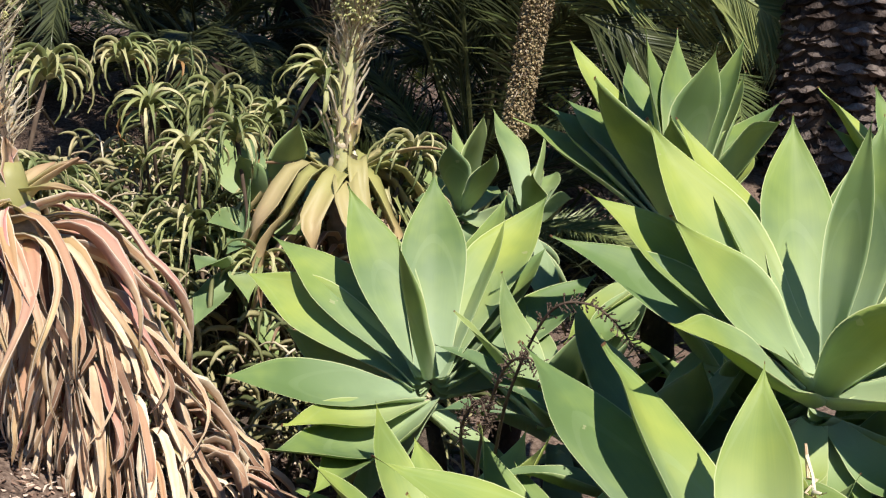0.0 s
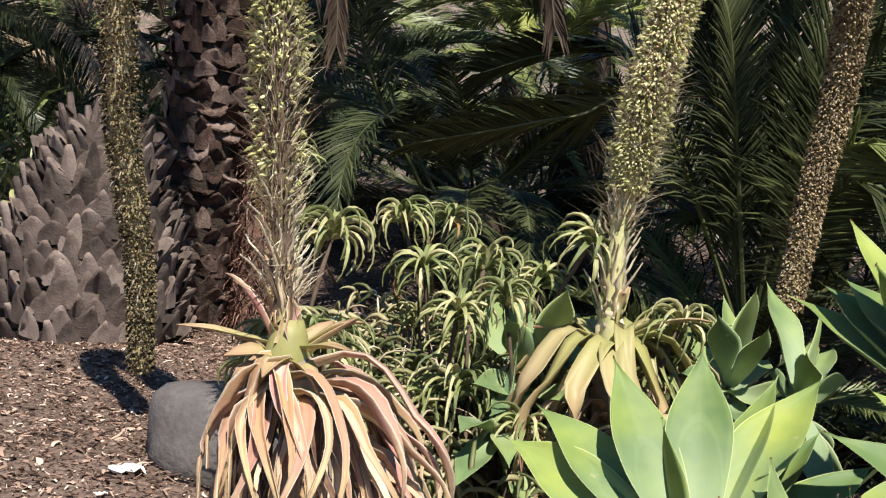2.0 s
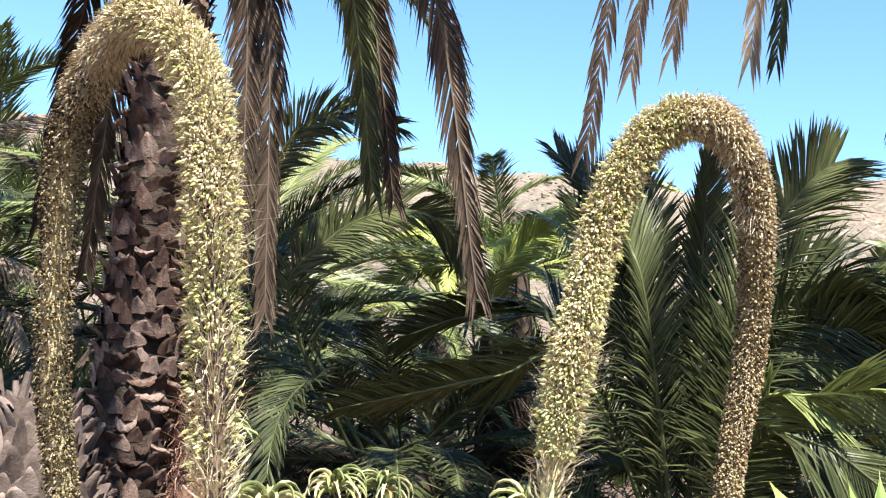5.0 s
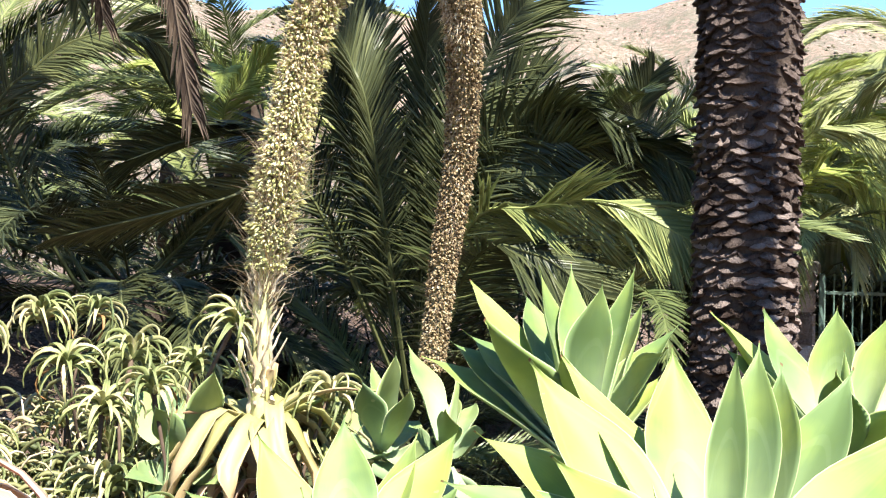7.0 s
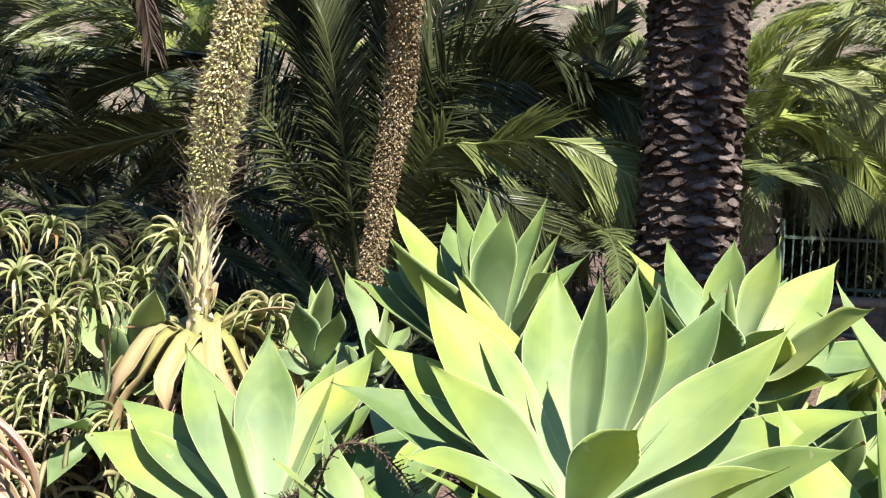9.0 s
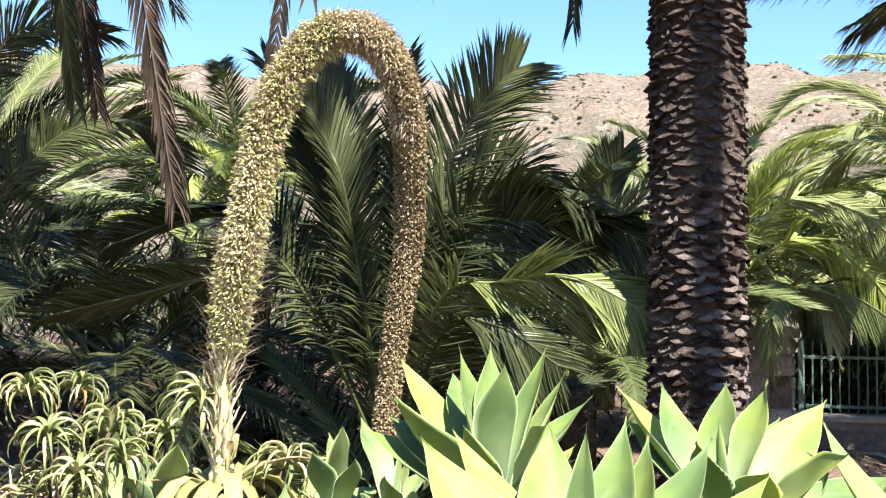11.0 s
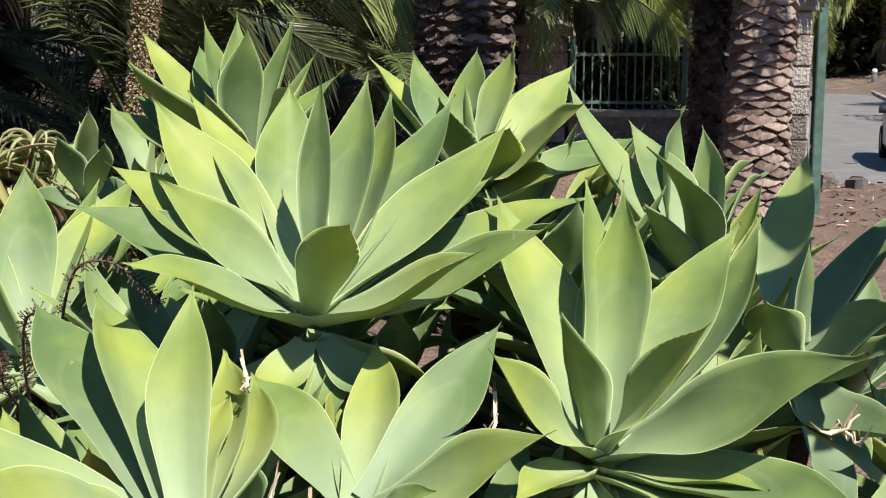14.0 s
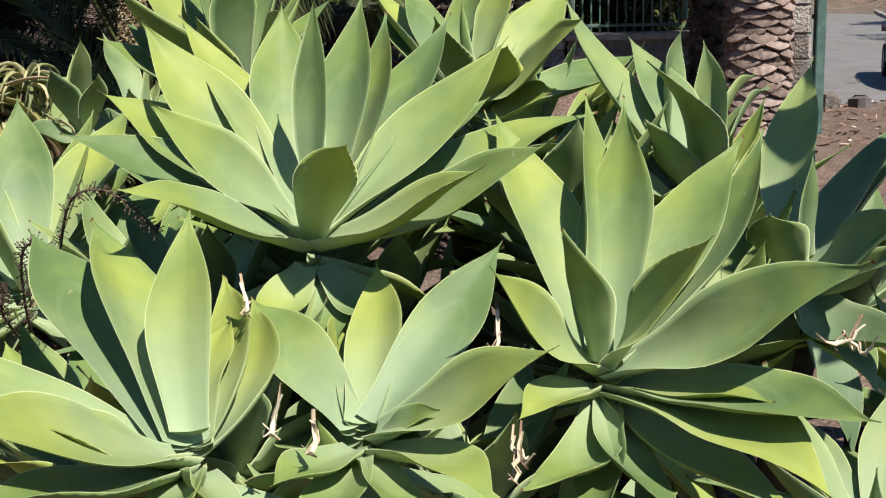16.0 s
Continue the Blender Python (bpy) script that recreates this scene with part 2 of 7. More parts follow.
FROND = frond_mat("palm_leaflet", [(0.1, (0.045, 0.064, 0.026)), (0.5, (0.12, 0.152, 0.055)), (0.95, (0.27, 0.295, 0.105))], 0.38, 0.15)
FROND_YOUNG = frond_mat("palm_leaflet_young", [(0.1, (0.18, 0.23, 0.05)), (0.5, (0.35, 0.40, 0.10)), (0.95, (0.52, 0.52, 0.19))], 0.40, 0.30)
FROND_PALE = frond_mat("palm_leaflet_silvery", [(0.1, (0.13, 0.155, 0.055)), (0.5, (0.28, 0.31, 0.12)), (0.95, (0.47, 0.48, 0.25))], 0.45, 0.24)
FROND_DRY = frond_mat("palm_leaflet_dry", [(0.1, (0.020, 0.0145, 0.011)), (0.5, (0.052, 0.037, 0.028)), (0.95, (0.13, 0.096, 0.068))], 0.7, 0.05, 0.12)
FROND_TAN = frond_mat("palm_leaflet_tan", [(0.1, (0.14, 0.10, 0.065)), (0.5, (0.32, 0.235, 0.15)), (0.95, (0.52, 0.40, 0.27))], 0.7, 0.12)
# darkened copy of the leaflet green; the shade is put into its colour
FROND_SHADED = frond_mat("palm_leaflet_shaded", [(0.1, (0.020, 0.025, 0.013)), (0.5, (0.040, 0.049, 0.022)), (0.95, (0.125, 0.135, 0.055))], 0.33, 0.08, 0.18)
BARK = simple("palm_bark", [(0.2, (0.025, 0.018, 0.014)), (0.5, (0.06, 0.045, 0.035)), (0.8, (0.13, 0.10, 0.08))], 14.0, 0.92, 0.1, 0.8, 0.012, 0.3)
SCALE = simple("leaf_base_bark", [(0.30, (0.028, 0.019, 0.015)), (0.52, (0.105, 0.080, 0.068)), (0.82, (0.25, 0.20, 0.172))], 26.0, 0.92, 0.08, 1.0, 0.014, 0.5)
SCALE_PALE = simple("leaf_scar_pale", [(0.26, (0.09, 0.062, 0.050)), (0.46, (0.20, 0.146, 0.120)), (0.74, (0.39, 0.30, 0.252))], 20.0, 0.9, 0.12, 0.8, 0.008, 0.3)
# reddish brown, darkened so the colour carries the crown's shade
SCALE_BROWN_SHADED = simple("leaf_base_brown_shaded", [(0.2, (0.022, 0.014, 0.011)), (0.5, (0.065, 0.040, 0.031)), (0.8, (0.26, 0.19, 0.155))], 18.0, 0.9, 0.12, 0.7, 0.008, 0.4)
SCALE_GREY = simple("leaf_base_grey", [(0.2, (0.045, 0.035, 0.030)), (0.5, (0.130, 0.098, 0.082)), (0.85, (0.28, 0.222, 0.190))], 16.0, 0.88, 0.15, 0.5, 0.006, 0.5)
ROCK = simple("basalt", [(0.2, (0.055, 0.048, 0.046)), (0.5, (0.12, 0.107, 0.10)), (0.8, (0.23, 0.205, 0.19))], 5.0, 0.88, 0.2, 0.6, 0.012, 0.0)
STONE = simple("wall_stone", [(0.2, (0.13, 0.11, 0.095)), (0.5, (0.31, 0.27, 0.235)), (0.8, (0.50, 0.45, 0.40))], 7.0, 0.9, 0.15, 1.0, 0.03, 0.5)
MORTAR = simple("mortar", [(0.2, (0.16, 0.145, 0.125)), (0.5, (0.26, 0.24, 0.21)), (0.8, (0.38, 0.35, 0.31))], 20.0, 0.95, 0.1, 0.5, 0.008)
CONCRETE = simple("concrete", [(0.2, (0.15, 0.14, 0.125)), (0.5, (0.27, 0.25, 0.225)), (0.8, (0.42, 0.39, 0.355))], 9.0, 0.9, 0.15, 0.4, 0.006)
ASPHALT = simple("asphalt", [(0.2, (0.135, 0.127, 0.118)), (0.5, (0.19, 0.178, 0.165)), (0.8, (0.25, 0.235, 0.218))], 2.0, 0.9, 0.2, 0.5, 0.004)
IRON = simple("green_painted_iron", [(0.2, (0.045, 0.085, 0.07)), (0.5, (0.10, 0.17, 0.14)), (0.8, (0.22, 0.30, 0.26))], 10.0, 0.5, 0.4, 0.15, 0.002)
CHIP = simple("bark_chip", [(0.1, (0.055, 0.034, 0.025)), (0.45, (0.17, 0.105, 0.078)), (0.75, (0.36, 0.24, 0.175)), (0.97, (0.68, 0.54, 0.43))], 4.0, 0.9, 0.15, 0, 0, 0.9, "island")
PAPER = simple("white_litter", [(0.2, (0.55, 0.53, 0.50)), (0.6, (0.76, 0.75, 0.73)), (0.9, (0.84, 0.83, 0.82))], 20.0, 0.8, 0.2, 0.4, 0.006)
BUSH = simple("hill_bush", [(0.1, (0.085, 0.08, 0.05)), (0.5, (0.15, 0.135, 0.085)), (0.9, (0.24, 0.20, 0.14))], 0.8, 0.95, 0.05, 0, 0, 0.6, "island")


def ground_mat():
    m = Mat("earth")
    pos = m.coords("World")
    sep = m.node("ShaderNodeSeparateXYZ")
    m.link(pos, sep.inputs[0])
    near = m.ramp(m.noise(3.2, 8, pos, 0.7), [(0.25, (0.045, 0.031, 0.025)), (0.5, (0.13, 0.085, 0.066)), (0.75, (0.25, 0.175, 0.138))])
    fine = m.noise(60.0, 4, pos)
    near = m.mix(0.5, near, m.ramp(fine, [(0.38, (0.035, 0.024, 0.019)), (0.62, (0.27, 0.20, 0.155))]))
    hill = m.ramp(m.noise(0.035, 8, pos, 0.65), [(0.32, (0.19, 0.145, 0.098)), (0.45, (0.26, 0.175, 0.13)), (0.58, (0.33, 0.215, 0.15)), (0.75, (0.28, 0.21, 0.165))])
    crag = m.noise(0.32, 10, pos, 0.72)
    hill = m.mix(m.ramp(crag, [(0.50, (0, 0, 0)), (0.60, (0.75, 0.75, 0.75))]), hill, (0.40, 0.30, 0.235))
    hill = m.mix(m.ramp(m.noise(1.15, 6, pos, 0.7), [(0.44, (0, 0, 0)), (0.55, (0.80, 0.80, 0.80))]), hill, (0.115, 0.112, 0.066))
    hill = m.mix(m.ramp(m.noise(0.06, 6, pos, 0.7), [(0.52, (0, 0, 0)), (0.64, (0.55, 0.55, 0.55))]), hill, (0.13, 0.125, 0.07))
    # thin distance haze, painted as pale blue into the hill colour
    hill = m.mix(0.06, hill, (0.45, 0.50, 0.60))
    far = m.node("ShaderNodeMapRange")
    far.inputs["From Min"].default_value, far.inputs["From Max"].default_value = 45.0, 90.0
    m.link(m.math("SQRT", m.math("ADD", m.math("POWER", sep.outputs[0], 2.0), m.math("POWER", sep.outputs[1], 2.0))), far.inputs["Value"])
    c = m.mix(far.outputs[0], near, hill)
    grain = m.math("MULTIPLY", m.math("ADD", fine, m.noise(9.0, 6, pos)), 0.014)
    rocks = m.math("MULTIPLY", m.math("MULTIPLY", m.math("ADD", crag, m.math("MULTIPLY", m.noise(1.15, 6, pos, 0.7), 0.4)), 1.3), far.outputs[0])
    m.bump(m.math("ADD", grain, rocks), 1.0, 1.0)
    return m.done(c, 0.95, 0.1)


EARTH = ground_mat()


# ---- mesh helpers ----
def mesh_data(name, verts, faces, mat, uvs=None, smooth=True):
    me = bpy.data.meshes.new(name)
    me.from_pydata([tuple(map(float, v)) for v in verts], [], [tuple(map(int, f)) for f in faces])
    me.materials.append(mat)
    if uvs is not None:
        layer = me.uv_layers.new(name="UVMap")
        idx = np.empty(len(me.loops), dtype=np.int32)
        me.loops.foreach_get("vertex_index", idx)
        layer.data.foreach_set("uv", np.asarray(uvs, dtype=np.float32)[idx].ravel())
    if smooth:
        me.polygons.foreach_set("use_smooth", [True] * len(me.polygons))
    me.update()
    return me


def child(name, me, parent, label="", m=None, kind=""):
    ob = new(name, me)
    if parent is not None:
        ob.parent = parent
    if m is not None:
        ob.matrix_basis = m
    return tagged(ob, label=label, kind=kind)


def thing(name, place, label, category, group="", kind=""):
    ob = new(name)
    ob.empty_display_size = 0.1
    ob.location = place
    return tagged(ob, label, category, group, kind)


def rng(seed):
    return random.Random(seed)


def tube(path, radii, sides=8, cap=True):
    """Vertices and faces of a tube along points."""
    path = [Vector(p) for p in path]
    verts, faces = [], []
    ref = Vector((0.13, 0.27, 0.95)).normalized()
    for i, p in enumerate(path):
        t = (path[min(i + 1, len(path) - 1)] - path[max(i - 1, 0)]).normalized()
        if abs(t.dot(ref)) > 0.97:
            ref = Vector((1, 0, 0))
        a = t.cross(ref).normalized()
        b = t.cross(a).normalized()
        for k in range(sides):
            w = 2 * math.pi * k / sides
            verts.append(p + (a * math.cos(w) + b * math.sin(w)) * radii[i])
    for i in range(len(path) - 1):
        for k in range(sides):
            q = (k + 1) % sides
            faces.append((i * sides + k, i * sides + q, (i + 1) * sides + q, (i + 1) * sides + k))
    if cap:
        faces.append(tuple(range(sides))[::-1])
        faces.append(tuple(range((len(path) - 1) * sides, len(path) * sides)))
    return verts, faces


def join(parts):
    verts, faces = [], []
    for v, f in parts:
        n = len(verts)
        verts.extend(v)
        faces.extend(tuple(i + n for i in q) for q in f)
    return verts, faces


def box(cx, cy, cz, sx, sy, sz, bevel=0.0, turn=None):
    """A box with chamfered vertical and top edges."""
    b = min(bevel, sx * 0.3, sy * 0.3, sz * 0.3)
    verts, faces = [], []
    rings = [(-sz / 2, 0.0), (sz / 2 - b, 0.0), (sz / 2, b)] if b else [(-sz / 2, 0.0), (sz / 2, 0.0)]
    for z, inset in rings:
        x, y = sx / 2 - inset, sy / 2 - inset
        c = b if b else 0.0
        pts = [(-x + c, -y), (x - c, -y), (x, -y + c), (x, y - c), (x - c, y), (-x + c, y), (-x, y - c), (-x, -y + c)] if c else [(-x, -y), (x, -y), (x, y), (-x, y)]
        verts.extend(Vector((px, py, z)) for px, py in pts)
    n = 8 if b else 4
    for r in range(len(rings) - 1):
        for k in range(n):
            q = (k + 1) % n
            faces.append((r * n + k, r * n + q, (r + 1) * n + q, (r + 1) * n + k))
    faces.append(tuple(range(n))[::-1])
    faces.append(tuple(range((len(rings) - 1) * n, len(rings) * n)))
    m = turn or Matrix()
    return [m @ v + Vector((cx, cy, cz)) for v in verts], faces


def smoothstep(a, b, x):
    t = min(1.0, max(0.0, (x - a) / (b - a)))
    return t * t * (3 - 2 * t)


# ---- ground: one sheet out to the hills ----
ROAD_AT, ROAD_WAY, ROAD_WIDE, ROAD_Z = Vector((22.6, 44.6)), Vector((0.434, 0.9)).normalized(), 7.0, -0.28
FENCE_A, FENCE_B = Vector((3.16, 8.95)), Vector((4.72, 8.41))


def road_off(x, y):
    d = Vector((x, y)) - ROAD_AT
    return d.dot(Vector((-ROAD_WAY.y, ROAD_WAY.x)))


def land(x, y):
    mound = 0.42 * smoothstep(-0.2, -1.6, x) * smoothstep(0.8, 3.0, y) + 0.10 * smoothstep(-1.3, -2.8, x) * smoothstep(2.5, 4.6, y)
    z = 0.05 + 0.30 * smoothstep(0.2, 2.6, y) + mound
    z += 0.65 * smoothstep(6.5, 8.8, y) * smoothstep(5.1, 3.6, x)
    z += 0.035 * noise.noise(Vector((x * 0.9, y * 0.9, 0.3))) + 0.02 * noise.noise(Vector((x * 3.1, y * 3.1, 7.3)))
    off = abs(road_off(x, y))
    along = (Vector((x, y)) - ROAD_AT).dot(ROAD_WAY)
    k = smoothstep(ROAD_WIDE / 2 + 2.2, ROAD_WIDE / 2 + 0.2, off) * smoothstep(-37, -32, along) * smoothstep(110, 80, along)
    z = z * (1 - k) + (ROAD_Z - 0.03) * k
    r = math.hypot(x, y)
    if r > 40:
        a = math.atan2(y, x)
        ridge = 58 + 2.5 * noise.noise(Vector((math.cos(a) * 5.0, math.sin(a) * 5.0, 1.7))) + 2.2 * noise.noise(Vector((math.cos(a) * 19, math.sin(a) * 19, 4.0)))
        rise = smoothstep(60, 295, r)
        bumps = noise.fractal(Vector((x * 0.02, y * 0.02, 3.0)), 1.0, 2.1, 5) * 9.0 * smoothstep(70, 180, r) + noise.fractal(Vector((x * 0.07, y * 0.07, 8.0)), 1.0, 2.1, 4) * 2.2 * smoothstep(70, 180, r)
        z += ridge * rise + bumps * (1 - smoothstep(230, 290, r) * 0.75)
        z -= 30 * smoothstep(310, 600, r)
    return z


def build_ground():
    rings = [0.0]
    r = 0.12
    while r < 1300:
        rings.append(r)
        r *= 1.055 if r < 40 else (1.03 if r < 320 else 1.08)
    seg = 400
    verts = [(0, 3, land(0, 3))]
    for r in rings[1:]:
        for k in range(seg):
            a = 2 * math.pi * k / seg
            x, y = r * math.cos(a), 3 + r * math.sin(a)
            verts.append((x, y, land(x, y)))
    faces = [(0, 1 + k, 1 + (k + 1) % seg) for k in range(seg)]
    for i in range(len(rings) - 2):
        for k in range(seg):
            a, b = 1 + i * seg + k, 1 + i * seg + (k + 1) % seg
            faces.append((a, a + seg, b + seg, b))
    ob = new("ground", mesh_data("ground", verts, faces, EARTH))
    tagged(ob, "brown bark-mulched garden soil rising into dry rocky hills", "ground", kind="structure")


build_ground()


def build_road():
    n = Vector((-ROAD_WAY.y, ROAD_WAY.x))
    verts, faces = [], []
    steps = 60
    for i in range(steps + 1):
        s = -32 + 115 * i / steps
        for w in np.linspace(-0.5, 0.5, 7):
            p = ROAD_AT + ROAD_WAY * s + n * (w * ROAD_WIDE)
            verts.append((p.x, p.y, ROAD_Z + 0.05 * (1 - (2 * w) ** 2)))
    for i in range(steps):
        for k in range(6):
            a = i * 7 + k
            faces.append((a, a + 7, a + 8, a + 1))
    tagged(new("road", mesh_data("road", verts, faces, ASPHALT)), "worn grey asphalt road running past the garden", "road", kind="structure")
    for side, nm in ((0.5, "far"), (-0.5, "near")):
        kerb = thing("kerb", (0, 0, 0), "low grey concrete kerb along the asphalt road", "kerb", kind="structure")
        for i in range(60):
            s = -27 + i * 1.22
            p = ROAD_AT + ROAD_WAY * s + n * (side * (ROAD_WIDE + 0.25))
            v, f = box(0, 0, 0, 1.2, 0.2, 0.34, 0.02)
            child("kerb_stone", mesh_data("kerb_stone", v, f, CONCRETE, smooth=False), kerb,
                  m=pose(p.x, p.y, ROAD_Z - 0.03, 0, 0, math.degrees(math.atan2(ROAD_WAY.y, ROAD_WAY.x))))


build_road()


# ---- agaves ----
def agave_leaf(seed, way, wide, mat, bend=None, sway=None, name="leaf", turn=0.0):
    """A thick, softly channelled leaf from the origin to its tip at way, broadest past its middle, with a sharp tip."""
    r = rng(seed)
    nu, nv = 10, 18
    way = Vector(way)
    length = way.length
    chord = way / length
    elev = math.degrees(math.asin(chord.z))
    a = math.atan2(chord.y, chord.x)
    side = Vector((-math.sin(a), math.cos(a), 0))
    up = chord.cross(-side).normalized()
    if up.z < 0:
        up = -up
    loose = bend is None
    if loose:
        bend = 0.055 - 0.10 * smoothstep(15, 65, elev) + r.uniform(-0.035, 0.035)
    if sway is None:
        sway = r.uniform(-0.035, 0.035)
    tw = r.uniform(-0.28, 0.28) if loose else r.uniform(-0.14, 0.14)
    fold = r.uniform(0.18, 0.42)
    crease = r.uniform(0.02, 0.14)
    ph, wav = r.uniform(0, 6.3), r.uniform(0.001, 0.006)
    hook = r.uniform(0.4, 1.3)
    broad = r.uniform(0.50, 0.58)
    foot = r.uniform(0.40, 0.52)
    verts, uvs, faces = [], [], []
    half = wide * 0.485
    for layer in (0, 1):
        for j in range(nv + 1):
            v = j / nv
            s = 1 - (1 - v) ** 1.12
            q = max(0.0, (s - broad) / (1 - broad))
            if s < broad:
                prof = foot + (1 - foot) * smoothstep(-0.12, 1.0, s / broad) ** 1.0
            else:
                p = min(1.0, q / 0.90)
                prof = (1 - p ** 1.75) ** 1.10 * (1 - 0.22 * p * p)
            w = half * prof + 0.0020 * (1 - v) ** 0.3 + 0.0004
            mid = chord * (s * length) + up * (bend * length * 4 * s * (1 - s)) + side * (sway * length * math.sin(s * math.pi))
            mid += up * (0.016 * hook * length * (1 if elev < 40 else -0.5) * math.sin(math.pi * q) ** 2)
            roll = tw * (s - 0.5) + radians(turn) * (0.30 + 0.70 * smoothstep(0.0, 0.45, s))
            sd = side * math.cos(roll) + up * math.sin(roll)
            nn = up * math.cos(roll) - side * math.sin(roll)
            thick = (0.024 * (1 - s) ** 1.3 + 0.0032) * min(1.0, w / half + 0.10)
            for i in range(nu + 1):
                u = i / nu
                x = 2 * u - 1
                chan = fold * w * abs(x) ** 1.8 * (1.0 - 0.55 * s) + crease * w * abs(x)
                ripple = wav * math.sin(ph + s * 11 + 1.5 * x) * abs(x) ** 2 * smoothstep(0.1, 0.4, s)
                h = chan + ripple - (thick * (1 - x * x) ** 0.6 if layer else 0.0)
                verts.append(mid + sd * (w * x) + nn * h)
                uvs.append((u, v))
    row, sheet = nu + 1, (nu + 1) * (nv + 1)
    for j in range(nv):
        for i in range(nu):
            p = j * row + i
            faces.append((p, p + row, p + row + 1, p + 1))
            q = p + sheet
            faces.append((q, q + 1, q + row + 1, q + row))
        for i in (0, nu):
            p = j * row + i
            faces.append((p, p + sheet, p + sheet + row, p + row) if i == 0 else (p, p + row, p + row + sheet, p + sheet))
    return mesh_data(name, verts, faces, mat, uvs)


def heading(az, elev, length):
    a, e = radians(az), radians(elev)
    return Vector((math.cos(a) * math.cos(e), math.sin(a) * math.cos(e), math.sin(e))) * length


def agave(seed, place, leaves, label, mat, group="", wide=0.25, lower=5, spear=0.26):
    """A rosette on a short stem; each leaf by azimuth, rise, length, width, turn about its axis, arch and side bow."""
    x, y, z = place
    g = land(x, y)
    t = thing("agave", (x, y, g), label, "agave", group)
    r = rng(seed)
    lift = Matrix.Translation((0, 0, z - g))
    # stem, in dark bark colour that stands for shade under the leaves
    pts = [(0.03 * math.sin(seed + k), 0.03 * math.cos(seed * 1.7 + k), -0.06 + (z - g - 0.02) * k / 5) for k in range(6)]
    v, f = tube(pts, [0.055, 0.05, 0.046, 0.044, 0.042, 0.038], 10)
    child("stem", mesh_data("stem", v, f, BARK), t, "agave stem coloured dark for the shade under its leaves")
    for k, (az, el, ln, own, turn, *bow) in enumerate(leaves):
        w = own or min(0.172, wide * ln) * r.uniform(0.93, 1.07)
        base = heading(az, 0, 0.012 + 0.022 * smoothstep(70, 0, el)) + Vector((0, 0, 0.0010 * el - 0.025))
        child("leaf", agave_leaf(seed * 100 + k, heading(az, el, ln) - base, w, mat, *(bow or (None, None)), turn=turn), t, m=lift @ Matrix.Translation(base))
    for k in range(lower):
        az = seed * 47 + k * 360 / max(1, lower) + r.uniform(-20, 20)
        child("leaf", agave_leaf(seed * 100 + 60 + k, heading(az, r.uniform(-58, -25), r.uniform(0.30, 0.42)), 0.10, mat, 0.06), t,
              m=lift @ Matrix.Translation((0, 0, -0.04 - 0.010 * k)))
    # furled young leaves in the heart
    if spear:
        child("young_leaf", agave_leaf(seed * 100 + 90, heading(seed * 31, 82, spear), 0.04, mat, -0.02), t, m=lift)
    return t


agave(1, (0.679, 2.080, 1.158), [(146, 49, 0.59, 0.162, -29, -0.012, 0.007), (126, 47, 0.61, 0.168, 6, 0.014, -0.016), (-171, 44, 0.43, 0.119, -62, 0.006, 0.0), (166, 24, 0.55, 0.15, -33, 0.031, -0.008),
     (151, 32, 0.57, 0.156, -21, 0.006, -0.002), (-135, 20, 0.52, 0.142, -30, 0.006, 0.001), (94, 56, 0.57, 0.158, 6, -0.005, 0.038), (2, 87, 0.49, 0.075, 62, 0.017, 0.002),
     (64, 54, 0.6, 0.165, -15, -0.007, -0.017), (-81, 36, 0.4, 0.119, -19, 0.019, -0.036), (44, 41, 0.66, 0.181, -4, -0.011, -0.011), (13, 41, 0.59, 0.164, 28, -0.022, -0.008),
     (-38, 23, 0.58, 0.158, 36, -0.053, 0.002), (-55, 22, 0.52, 0.141, 28, -0.041, 0.007), (59, 47, 0.6, 0.167, -27, -0.026, -0.043), (6, 20, 0.66, 0.177, 14, 0.028, 0.007),
     (-118, -24, 0.30, 0.095, -20, -0.02, 0.012), (-62, -22, 0.32, 0.095, 24, -0.03, -0.018), (-84, -34, 0.28, 0.09, 10, -0.03, -0.03), (38, 23, 0.62, 0.168, -5, 0.001, 0.001)],
      "large pale green agave rosette with broad spreading leaves", AGAVE, "agave bed", 0.275, 5, 0)
agave(2, (1.181, 1.741, 0.944), [(66, 53, 0.6, 0.165, -25, -0.003, -0.023), (36, 39, 0.62, 0.17, 4, 0.005, 0.007), (31, 40, 0.64, 0.175, -12, -0.049, -0.054), (-53, 29, 0.58, 0.16, 51, -0.012, -0.0),
     (-64, 7, 0.4, 0.11, 6, 0.015, 0.005), (-65, 7, 0.6, 0.164, 13, 0.008, 0.003), (-74, -3, 0.62, 0.17, 9, 0.052, 0.034), (104, 46, 0.64, 0.176, 11, 0.001, -0.001),
     (78, 51, 0.62, 0.172, 54, 0.002, -0.018), (-133, 62, 0.34, 0.093, -6, 0.019, 0.029), (-141, 39, 0.42, 0.115, -66, -0.035, -0.017), (-125, -9, 0.42, 0.116, 4, -0.077, 0.12),
     (-131, 3, 0.34, 0.093, -10, 0.033, -0.023), (-90, -13, 0.44, 0.12, -24, -0.036, -0.064), (-69, 47, 0.42, 0.116, 70, 0.016, -0.009), (-69, -11, 0.5, 0.138, -3, -0.033, -0.025),
     (-108, -21, 0.42, 0.116, 41, -0.0, 0.028)],
      "grey-green agave rosette with long wavy leaves", AGAVE, "agave bed", 0.275, 5, 0)
